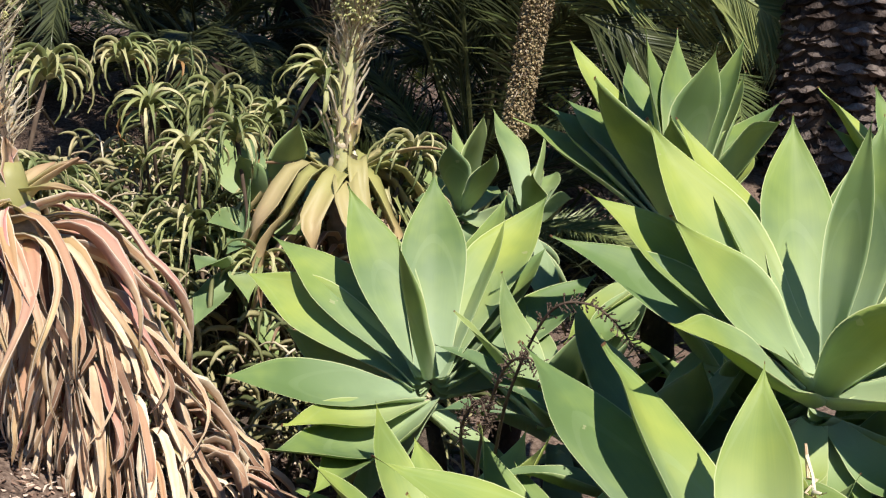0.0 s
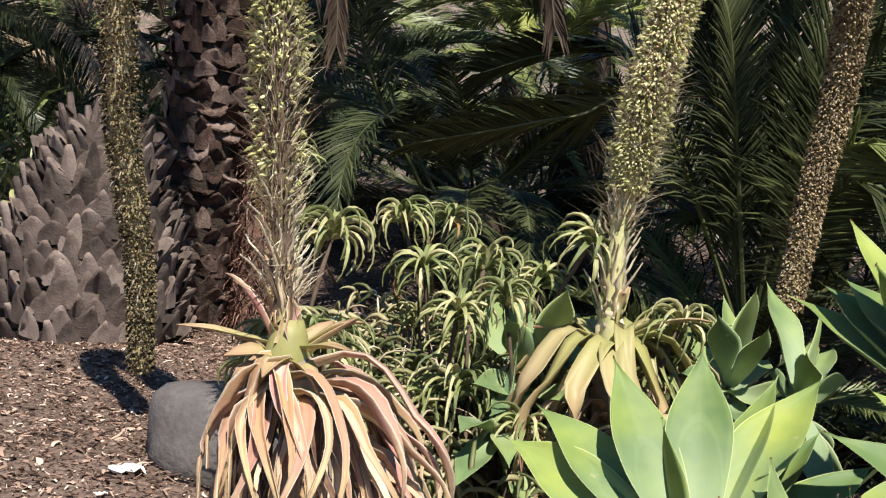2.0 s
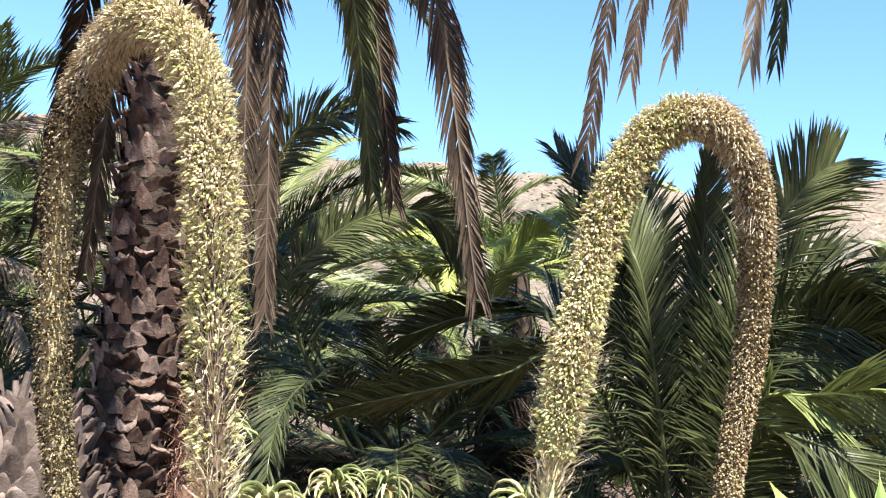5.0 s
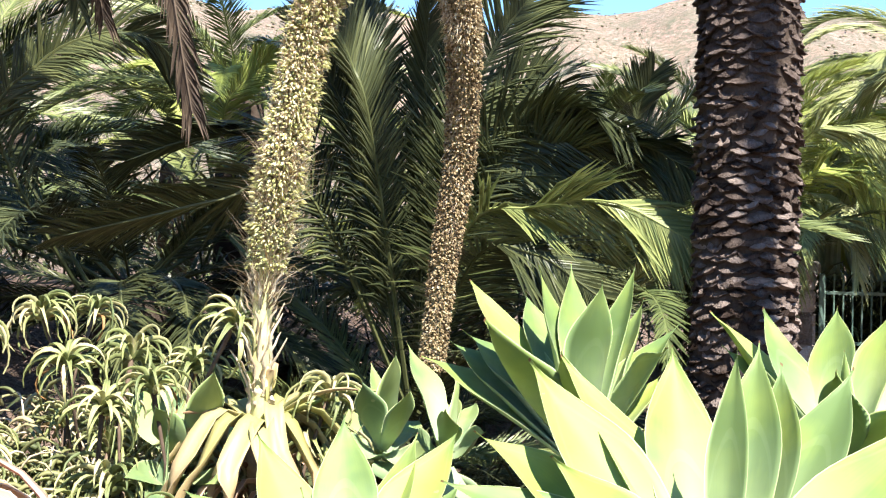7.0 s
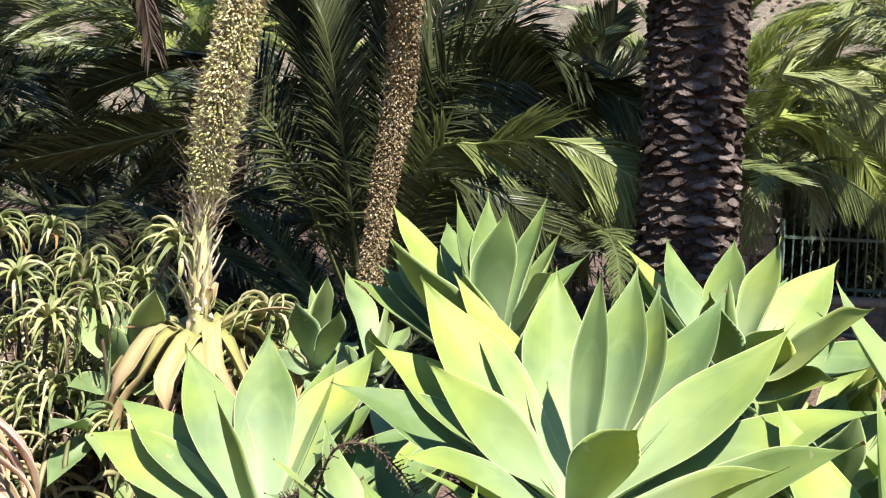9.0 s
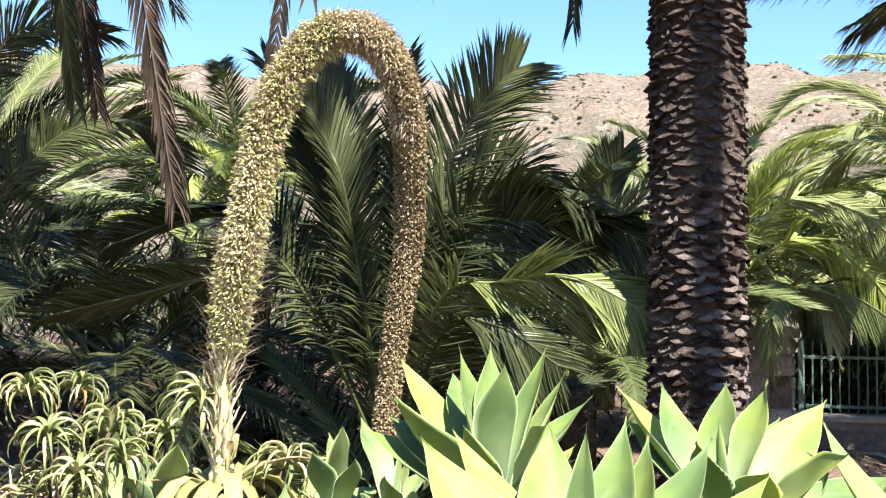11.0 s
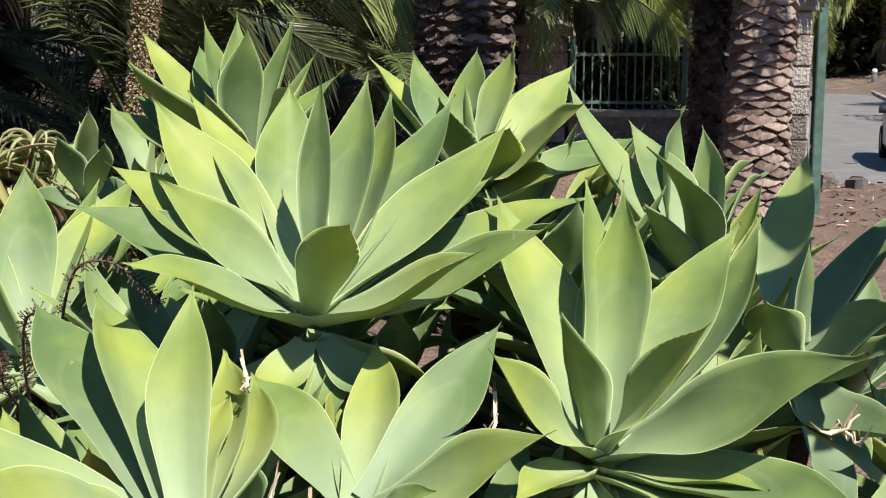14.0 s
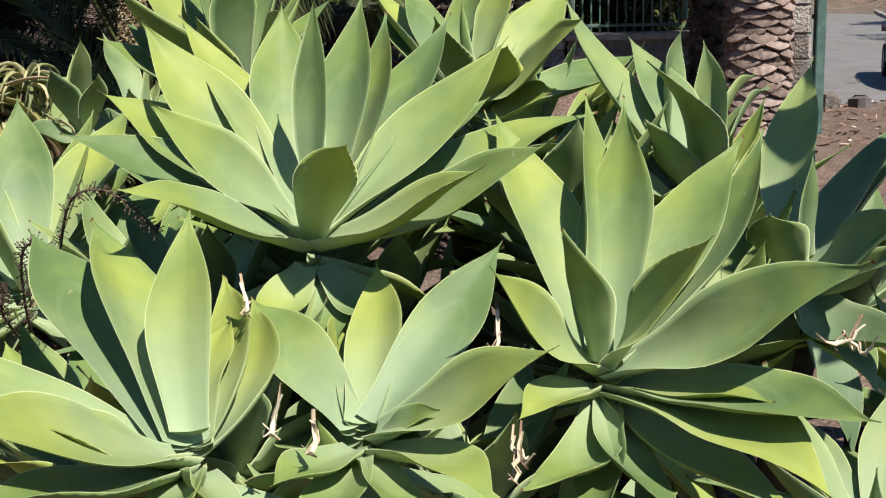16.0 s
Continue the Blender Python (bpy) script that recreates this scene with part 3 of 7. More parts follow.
agave(3, (0.716, 1.584, 0.927), [(117, 24, 0.4, 0.12, -26, 0.007, -0.009), (78, 30, 0.42, 0.116, -23, -0.005, -0.034), (38, 35, 0.46, 0.126, 24, -0.014, -0.013), (-47, 29, 0.44, 0.121, 47, -0.018, -0.0),
     (-54, 24, 0.2, 0.055, 44, 0.017, 0.001), (-104, -1, 0.4, 0.11, 13, 0.005, -0.015), (-68, 1, 0.4, 0.109, 0, 0.07, 0.054), (-119, 7, 0.34, 0.094, -7, 0.003, -0.002),
     (90, 15, 0.42, 0.116, 43, -0.003, 0.017), (-89, -1, 0.38, 0.104, -30, 0.011, 0.037), (118, -12, 0.34, 0.093, -20, -0.03, 0.011)],
      "small open green agave rosette low in the bed", AGAVE, "agave bed", 0.275, 5, 0)
agave(4, (0.443, 1.394, 0.991), [(116, 19, 0.72, 0.18, 9, -0.001, 0.001), (108, 25, 0.62, 0.17, 27, 0.004, -0.01), (87, 51, 0.41, 0.114, -21, 0.004, 0.033), (77, 19, 0.36, 0.099, -16, 0.025, 0.063),
     (166, 19, 0.56, 0.153, -8, 0, 0), (-129, 28, 0.36, 0.1, -35, -0.042, -0.001), (-123, 24, 0.52, 0.145, -33, 0.008, -0.0), (-119, 13, 0.48, 0.132, -4, -0.01, 0.003),
     (-93, 5, 0.4, 0.111, 31, 0.002, -0.005), (-80, 4, 0.4, 0.11, -39, 0.004, 0.01), (82, 21, 0.46, 0.127, -36, -0.018, -0.067), (76, 15, 0.46, 0.125, -27, -0.043, -0.092)],
      "pale green agave rosette with bluish heart leaves", AGAVE, "agave bed", 0.275, 5, 0)
agave(5, (-0.003, 2.834, 0.898), [(155, 20, 0.6, 0.165, -41, 0.025, -0.011), (147, 29, 0.6, 0.165, -25, 0.024, -0.015), (133, 50, 0.58, 0.16, -18, -0.004, 0.005), (96, 55, 0.6, 0.167, -3, 0.0, -0.002),
     (-116, 60, 0.45, 0.085, -30, -0.004, -0.005), (52, 46, 0.64, 0.176, 9, 0.018, 0.022), (67, 47, 0.6, 0.164, -22, 0.0, 0.001), (52, 35, 0.55, 0.151, -14, -0.017, -0.019),
     (-147, 8, 0.55, 0.152, -31, -0.015, 0.004), (131, 2, 0.42, 0.116, -39, 0.008, -0.004), (38, 26, 0.58, 0.16, 15, -0.012, -0.008), (46, 8, 0.5, 0.138, 10, -0.041, -0.022),
     (145, 7, 0.5, 0.138, -24, -0.037, 0.016), (-127, 1, 0.5, 0.136, -9, -0.024, 0.011), (-121, 0, 0.62, 0.169, -9, -0.081, 0.045), 
     (-112, -8, 0.6, 0.163, 10, -0.016, 0.017)],
      "broad green agave rosette with smooth pointed leaves in sun", AGAVE, "agave bed", 0.275, 5, 0)
agave(6, (0.554, 2.926, 1.324), [(129, 45, 0.6, 0.166, 4, 0.005, -0.004), (107, 46, 0.55, 0.152, 18, -0.005, 0.008), (116, 65, 0.52, 0.141, 32, 0.002, -0.002), (90, 60, 0.55, 0.152, 36, -0.001, 0.005),
     (-81, 72, 0.46, 0.126, 12, 0.004, -0.01), (52, 61, 0.54, 0.146, -27, -0.003, -0.005), (65, 33, 0.7, 0.18, -45, -0.004, -0.009), (-132, 41, 0.52, 0.142, 6, 0.005, 0.005),
     (122, 28, 0.6, 0.163, 5, 0.016, -0.011), (129, 18, 0.66, 0.181, 1, 0.027, -0.011), (124, 24, 0.62, 0.172, 4, 0.004, -0.002), (47, 35, 0.56, 0.156, -18, 0.009, 0.01),
     (-77, 32, 0.56, 0.151, 69, -0.006, 0.005), (-108, 43, 0.4, 0.109, -22, 0.005, 0.025), (55, 20, 0.5, 0.139, -15, -0.01, -0.01)],
      "green agave rosette with tall upright sunlit leaves", AGAVE, "agave bed", 0.275, 9)
agave(7, (1.141, 2.713, 1.354), [(106, 42, 0.51, 0.138, 9, -0.024, 0.035), (77, 47, 0.48, 0.133, -37, 0.001, 0.044), (32, 68, 0.39, 0.106, 3, 0.002, 0.002), (37, 36, 0.52, 0.143, 30, -0.006, -0.005),
     (56, 31, 0.48, 0.132, -12, 0.009, 0.013), (-73, 24, 0.56, 0.155, 54, -0.018, 0.009), (-85, 29, 0.34, 0.132, -33, -0.032, 0.042), (29, 9, 0.64, 0.174, 12, -0.029, -0.008),
     (116, 33, 0.6, 0.164, 23, -0.014, 0.012), (118, 29, 0.5, 0.137, 3, -0.006, 0.005), (-77, 9, 0.45, 0.123, 46, -0.032, 0.002), (-116, 35, 0.4, 0.109, -13, -0.005, -0.009)],
      "yellow-green sunlit agave rosette behind larger ones", AGAVE, "agave bed", 0.275, 9)
agave(8, (1.624, 2.388, 1.128), [(99, 45, 0.56, 0.153, 5, 0.03, -0.042), (68, 42, 0.55, 0.15, -47, 0.0, -0.056), (-131, 46, 0.5, 0.139, -26, 0.059, 0.101), (75, 46, 0.58, 0.161, 68, -0.014, 0.099),
     (52, 27, 0.6, 0.167, -53, 0.032, 0.068), (48, 24, 0.58, 0.156, -41, 0.036, 0.058), (-135, 37, 0.38, 0.104, -4, 0.017, 0.018), (48, 21, 0.42, 0.115, -30, -0.001, -0.002),
     (100, 28, 0.5, 0.139, 19, -0.0, 0.001), (119, 47, 0.66, 0.178, 14, -0.031, 0.023), (-140, 17, 0.5, 0.137, -37, 0.001, 0.0), (100, 13, 0.48, 0.133, 6, -0.004, 0.003)],
      "blue-green agave rosette with narrow upright leaves", AGAVE_BLUE, "agave bed", 0.22, 5)
agave(9, (1.678, 1.976, 1.051), [(61, 49, 0.56, 0.153, -33, 0.003, 0.052), (35, 30, 0.55, 0.153, -22, 0.008, 0.011), (-129, 34, 0.3, 0.121, 11, -0.019, -0.031), (-88, 25, 0.46, 0.126, 67, -0.003, 0.001),
     (-95, 17, 0.5, 0.137, 37, -0.055, 0.009), (40, 21, 0.58, 0.161, -26, -0.001, -0.001), (-92, -1, 0.52, 0.144, 13, -0.09, -0.054), (-129, -1, 0.36, 0.099, -1, 0.015, -0.018),
     (-97, -14, 0.46, 0.127, -12, -0.018, -0.025), (86, -5, 0.4, 0.11, -22, 0.008, -0.003)],
      "half-shaded blue-green agave rosette at the bed edge", AGAVE_BLUE, "agave bed", 0.22, 5)
agave(10, (0.050, 3.887, 1.191), [(-103, 42, 0.36, 0.099, 10, 0.002, 0.004), (100, 40, 0.4, 0.11, 39, 0.007, -0.036), (-81, 53, 0.42, 0.115, 40, -0.001, 0.003), (-72, 39, 0.36, 0.099, 17, -0.017, 0.029),
     (-116, 11, 0.34, 0.093, -48, -0.006, -0.0), (-60, 8, 0.36, 0.1, 46, -0.036, -0.001), (113, 16, 0.36, 0.099, 1, -0.015, 0.016), (-85, -13, 0.3, 0.088, -2, 0.001, 0.01),
     (72, 8, 0.4, 0.11, -1, -0.005, -0.004)],
      "blue-green agave rosette in the back of the bed", AGAVE_BLUE, "agave bed", 0.22, 5)
agave(11, (0.249, 3.729, 1.220), [(114, 44, 0.45, 0.123, 21, 0.012, -0.021), (-93, 30, 0.3, 0.082, -26, 0.002, 0.023), (102, 32, 0.44, 0.12, 37, 0.006, -0.017), (84, 20, 0.38, 0.103, -37, 0.0, 0.001),
     (-73, 16, 0.36, 0.099, 62, -0.023, 0.009), (-109, 15, 0.34, 0.093, -64, -0.019, -0.007), (73, 16, 0.4, 0.109, -18, -0.002, -0.002)],
      "blue-green agave rosette half hidden by others", AGAVE_BLUE, "agave bed", 0.22, 5)
agave(12, (-0.580, 3.951, 1.117), [(132, 33, 0.44, 0.146, -33, -0.01, 0.01), (-65, 50, 0.44, 0.121, -3, -0.006, 0.013), (-102, 39, 0.36, 0.104, 25, 0.002, 0.002), (117, 43, 0.46, 0.125, 42, 0.002, -0.004),
     (-112, 2, 0.36, 0.099, -46, 0.012, -0.003), (69, 21, 0.36, 0.099, 11, -0.032, -0.03), (-101, -12, 0.36, 0.099, -16, 0.007, -0.007), (-62, -2, 0.34, 0.094, 29, 0.021, 0.011)],
      "shaded dark green agave rosette beside the aloes", AGAVE_BLUE, "agave bed", 0.22, 5)
agave(13, (-0.64, 3.74, 1.0), [(117, 5, 0.4, 0.0, -10), (111, 11, 0.4, 0.0, 0), (-96, 4, 0.4, 0.0, 0), (-95, -16, 0.45, 0.0, 0), (87, 5, 0.4, 0.0, 0), (126, -8, 0.45, 0.0, -43), (-74, -7, 0.4, 0.0, 0)],
      "low shaded agave rosette under withered leaves", AGAVE_BLUE, "agave bed", 0.22, 5)
# out of view; added so its leaves cast a shadow on agave 9
agave(14, (2.25, 1.47, 1.80), [(i * 137.5 % 360, 74 - 5.0 * i, 0.55, 0.15, 0) for i in range(16)] + [(132, 38, 0.60, 0.17, 0), (118, 44, 0.60, 0.17, 10)],
      "unseen tall agave rosette added to shade the bed edge", AGAVE_BLUE, "agave bed", 0.27, 5)
# smaller rosettes between and under the large ones
for k, (x, y, z, size) in enumerate(((1.62, 1.5, 0.62, 0.42), (0.25, 1.95, 0.70, 0.42), (1.28, 2.25, 0.78, 0.45), (1.50, 2.75, 0.86, 0.45),
                                     (0.85, 2.45, 0.80, 0.45), (2.02, 1.85, 0.66, 0.42), (0.30, 2.75, 0.85, 0.40), (0.05, 2.3, 0.62, 0.42), (2.1, 2.5, 0.8, 0.42), (0.62, 1.78, 0.66, 0.40), (0.95, 1.75, 0.66, 0.38), (1.4, 2.0, 0.70, 0.42), (1.30, 2.32, 0.98, 0.46), (1.62, 2.48, 0.98, 0.44), (1.28, 2.56, 1.02, 0.44), (1.50, 2.02, 0.86, 0.40), (0.50, 1.86, 0.74, 0.40), (0.72, 2.55, 0.95, 0.44), (0.45, 2.35, 0.86, 0.44), (1.50, 3.05, 1.08, 0.46), (1.28, 2.95, 1.12, 0.44), (1.85, 2.75, 0.95, 0.44))):
    agave(30 + k, (x, y, z), [(i * 137.5 % 360, 62 - 4.2 * i, size * (1.0 - 0.012 * i), 0, 0) for i in range(15)],
          "small green agave rosette in the shade of larger ones", AGAVE if k % 2 else AGAVE_BLUE, "agave bed", 0.28, 4, 0.2)


# ---- withering, flowering agaves ----
def ribbon(seed, path, wide, mat, name, thick=0.004, fold=0.25, shrink=0.0, tail=0.0):
    """A drooping strap leaf along points, folded and a little twisted."""
    r = rng(seed)
    pts = [Vector(p) for p in path]
    n = len(pts) - 1
    tw0, tw1 = r.uniform(-0.5, 0.5), r.uniform(-2.2, 2.2) * (0.35 + 1.3 * shrink)
    ph = r.uniform(0, 6)
    verts, uvs, faces = [], [], []
    nu = 4
    for layer in (0, 1):
        for j, p in enumerate(pts):
            s = j / n
            t = (pts[min(j + 1, n)] - pts[max(j - 1, 0)]).normalized()
            sd = t.cross(Vector((0, 0, 1)))
            if sd.length < 0.2:
                sd = Vector((math.cos(ph), math.sin(ph), 0))
            sd.normalize()
            nn = sd.cross(t).normalized()
            a = tw0 * 0.3 + tw1 * s * s
            sd, nn = sd * math.cos(a) + nn * math.sin(a), nn * math.cos(a) - sd * math.sin(a)
            prof = 0.62 + 0.38 * math.sin(min(1, s / 0.45) * math.pi / 2) if s < 0.45 else max(0.04, math.cos((s - 0.45) / 0.55 * math.pi / 2) ** 0.75)
            prof *= 1 - tail * smoothstep(0.24, 0.58, s)
            w = wide / 2 * prof * (1 - shrink * 0.45 * s + 0.12 * shrink * math.sin(ph + 9 * s))
            for i in range(nu + 1):
                x = 2 * i / nu - 1
                h = fold * w * abs(x) ** 1.5 * (1 + shrink * math.sin(7 * s + ph)) - (thick * (1 - 0.7 * x * x) if layer else 0)
                verts.append(p + sd * (w * x) + nn * h)
                uvs.append((i / nu, s))
    row, sheet = nu + 1, (nu + 1) * (n + 1)
    for j in range(n):
        for i in range(nu):
            p = j * row + i
            faces.append((p, p + row, p + row + 1, p + 1))
            faces.append((p + sheet, p + sheet + 1, p + sheet + row + 1, p + sheet + row))
        for i in (0, nu):
            p = j * row + i
            faces.append((p, p + sheet, p + sheet + row, p + row) if i == 0 else (p, p + row, p + row + sheet, p + sheet))
    return mesh_data(name, verts, faces, mat, uvs)


def droop_path(start, az, out, drop, rise, n=10, sway=0.0, seed=0):
    """Rises outward, bends over and hangs."""
    r = rng(seed)
    a = radians(az)
    d, s = Vector((math.cos(a), math.sin(a), 0)), Vector((-math.sin(a), math.cos(a), 0))
    pts = []
    w = r.uniform(-1, 1) * sway
    for k in range(n + 1):
        q = k / n
        x = out * math.sin(min(1.0, q * 1.25) * math.pi / 2)
        z = rise * math.sin(min(1.0, q / 0.42) * math.pi) * (1 if q < 0.42 else 0) + (-drop * max(0.0, (q - 0.16) / 0.84) ** 1.45)
        pts.append(Vector(start) + d * x + Vector((0, 0, z)) + s * (w * q * q + 0.022 * math.sin(7 * q + seed)))
    return pts


def spline(points, n):
    """Catmull-Rom through points."""
    p = [Vector(q) for q in points]
    p = [p[0] * 2 - p[1]] + p + [p[-1] * 2 - p[-2]]
    out = []
    for k in range(n + 1):
        u = k / n * (len(p) - 3)
        i = min(int(u), len(p) - 4)
        t = u - i
        a, b, c, d = p[i:i + 4]
        out.append(0.5 * ((2 * b) + (c - a) * t + (2 * a - 5 * b + 4 * c - d) * t * t + (3 * b - a - 3 * c + d) * t ** 3))
    return out


def frame_at(path, k):
    t = (path[min(k + 1, len(path) - 1)] - path[max(k - 1, 0)]).normalized()
    a = t.cross(Vector((0.31, 0.95, 0.05))).normalized()
    return t, a, t.cross(a).normalized()


def capsule(p, d, length, r0):
    """A small pointed capsule: eight triangles."""
    d = d.normalized()
    a = d.cross(Vector((0.3, 0.5, 0.81))).normalized()
    b = d.cross(a)
    m = p + d * (length * 0.45)
    v = [p, m + a * r0, m + b * r0, m - a * r0, m - b * r0, p + d * length]
    return v, [(0, 2, 1), (0, 3, 2), (0, 4, 3), (0, 1, 4), (5, 1, 2), (5, 2, 3), (5, 3, 4), (5, 4, 1)]


def blade(p, d, length, w, bend):
    """A thin strand of two bent pieces with a triangular section."""
    d = d.normalized()
    a = d.cross(Vector((0.2, 0.4, 0.89))).normalized() * w
    b = d.cross(a).normalized() * w * 0.6
    m = p + d * length * 0.55
    e = p + d * length + bend
    v = [p + a, p - a, p + b, m + a * 0.8, m - a * 0.8, m + b * 0.8, e]
    return v, [(0, 1, 4, 3), (1, 2, 5, 4), (2, 0, 3, 5), (3, 4, 6), (4, 5, 6), (5, 3, 6)]


def flower_spike(parent, seed, points, thick, zones, label, stem=None, start=30):
    """A bent flower stalk with a core and belts of capsules, strands and bracts; points in the plant's own frame."""
    r = rng(seed)
    path = spline(points, 160)
    n = len(path) - 1
    core = [0.028 * (1 - 0.75 * k / n) + 0.006 for k in range(n + 1)]
    v, f = tube(path[:start + 5:2], core[:start + 5:2], 10)
    stalk = child("flower_stalk", mesh_data("flower_stalk", v, f, stem or STEM), parent, label)
    rest = path[start::2]
    lump = []
    for k in range(len(rest)):
        s = (start + 2 * k) / n
        lump.append(thick * (1.0 - 0.45 * max(0.0, s - 0.55) / 0.45) * min(1.0, 0.55 + 2.2 * s) * 0.52 * smoothstep(-2, 9, k) + 0.01)
    v, f = tube(rest, lump, 14)
    v = [p + Vector((noise.noise(p * 37), noise.noise(p * 37 + Vector((9, 0, 0))), noise.noise(p * 37 + Vector((0, 9, 0))))) * 0.012 for p in v]
    child("spike_core", mesh_data("spike_core", v, f, SPIKE_CORE), stalk, "brown core of the flower spike")
    lens = [0.0]
    for k in range(n):
        lens.append(lens[-1] + (path[k + 1] - path[k]).length)
    total = lens[-1]
    for name, mat, s0, s1, count, kind in zones:
        parts = []
        for _ in range(count):
            s = s0 + (s1 - s0) * r.random()
            k = min(n, int(s * n))
            t, a, b = frame_at(path, k)
            at = path[k] + t * (r.uniform(-0.6, 0.6) * total / n)
            w = r.uniform(0, 2 * math.pi)
            out = a * math.cos(w) + b * math.sin(w)
            big = thick * (1.0 - 0.45 * max(0.0, s - 0.55) / 0.45) * min(1.0, 0.55 + 2.2 * s)
            if kind == "capsule":
                q = r.uniform(0.50, 0.86) * big
                d = out * r.uniform(0.35, 1.0) + t * r.uniform(-0.25, 0.45) + Vector((0, 0, r.uniform(-0.85, 0.1)))
                parts.append(capsule(at + out * q, d, r.uniform(0.012, 0.024), r.uniform(0.0036, 0.0058)))
            elif kind == "grain":
                q = r.uniform(0.62, 0.94) * big
                d = out * r.uniform(0.4, 0.9) + t * r.uniform(-0.5, 0.5) + Vector((0, 0, r.uniform(-0.7, 0.3)))
                parts.append(capsule(at + out * q, d, r.uniform(0.009, 0.016), r.uniform(0.0038, 0.0056)))
            elif kind == "pod":
                q = r.uniform(0.62, 1.0) * big
                d = out + t * r.uniform(-0.2, 0.3) + Vector((0, 0, r.uniform(-0.8, 0.1)))
                parts.append(capsule(at + out * q, d, r.uniform(0.020, 0.032), r.uniform(0.0042, 0.0060)))
            elif kind == "strand":
                q = r.uniform(0.6, 1.0) * big
                d = out * r.uniform(0.6, 1.2) + t * r.uniform(0.0, 1.2) + Vector((0, 0, r.uniform(-0.5, 0.5)))
                parts.append(blade(at + out * q, d, r.uniform(0.012, 0.036), 0.0016, Vector((r.uniform(-1, 1), r.uniform(-1, 1), r.uniform(-1.5, 0.4))) * 0.014))
            elif kind == "wisp":
                d = out * r.uniform(0.3, 1.2) + t * r.uniform(0.2, 1.3)
                parts.append(blade(at + out * core[k] * 0.9, d, r.uniform(0.04, 0.11) + 0.07 * r.random() ** 3, 0.0021, Vector((r.uniform(-1, 1), r.uniform(-1, 1), r.uniform(-0.9, 0.9))) * 0.045))
        vv, ff = join(parts)
        child(name, mesh_data(name, vv, ff, mat, smooth=False), stalk, kind="stuff")
    return stalk, path


def bracts(parent, seed, path, s0, s1, count, long0, long1, mat, lean=0.5, wide=0.05):
    """Strap-like pale bracts that clasp the lower stalk and point up."""
    r = rng(seed)
    n = len(path) - 1
    for c in range(count):
        s = s0 + (s1 - s0) * c / max(1, count - 1)
        k = int(s * n)
        t, a, b = frame_at(path, k)
        w = c * 2.4 + r.uniform(-0.3, 0.3)
        out = a * math.cos(w) + b * math.sin(w)
        q = c / max(1, count - 1)
        ln = (long0 * (1 - q) + long1 * q) * r.uniform(0.8, 1.2)
        start = path[k] + out * 0.025
        pts = []
        for j in range(7):
            u = j / 6
            pts.append(start + t * (ln * u * (1 - 0.25 * lean * u)) + out * (ln * lean * u * (0.35 + 0.65 * u)) + Vector((r.uniform(-1, 1), r.uniform(-1, 1), 0)) * 0.006)
        child("bract", ribbon(seed * 50 + c, pts, wide * (1 - 0.55 * q), mat, "bract", 0.004, 0.5, 0.2), parent)


def withered_scrap(a, b, seed):
    """A curled dead leaf end caught between living leaves."""
    r = rng(seed)
    a, b = Vector(a), Vector(b)
    t = thing("withered_leaf", a, "curled straw-coloured dead leaf caught between agave leaves", "dead leaf", "withered scraps")
    pts = []
    for j in range(9):
        u = j / 8
        pts.append((b - a) * u + Vector((r.uniform(-1, 1), r.uniform(-1, 1), r.uniform(-1, 1))) * 0.006 + Vector((0, 0, -0.03 * math.sin(u * math.pi))))
    child("blade", ribbon(seed, pts, r.uniform(0.007, 0.013), BRACT, "blade", 0.002, 1.1, 1.0), t)
    pts = [p + Vector((0.012 * math.sin(3 * j), 0.01, 0.014 * math.cos(2 * j))) for j, p in enumerate(pts[:7])]
    child("shred", ribbon(seed + 1, pts, 0.006, DRIED, "shred", 0.002, 1.0, 1.0), t)


for k, (a, b) in enumerate((((0.532, 1.648, 1.182), (0.54, 1.589, 1.153)),
                               ((0.954, 1.587, 1.124), (0.923, 1.505, 1.077)),
                               ((0.924, 1.382, 0.974), (0.951, 1.348, 0.961)),
                               ((0.945, 1.378, 0.978), (0.905, 1.324, 0.93)),
                               ((0.629, 1.391, 1.029), (0.603, 1.347, 0.994)),
                               ((0.58, 1.358, 1.079), (0.549, 1.324, 1.042)),
                               ((1.568, 1.502, 1.073), (1.45, 1.451, 1.086)),
                               ((1.542, 1.508, 1.048), (1.566, 1.443, 1.074)))):
    withered_scrap(a, b, 1500 + 2 * k)


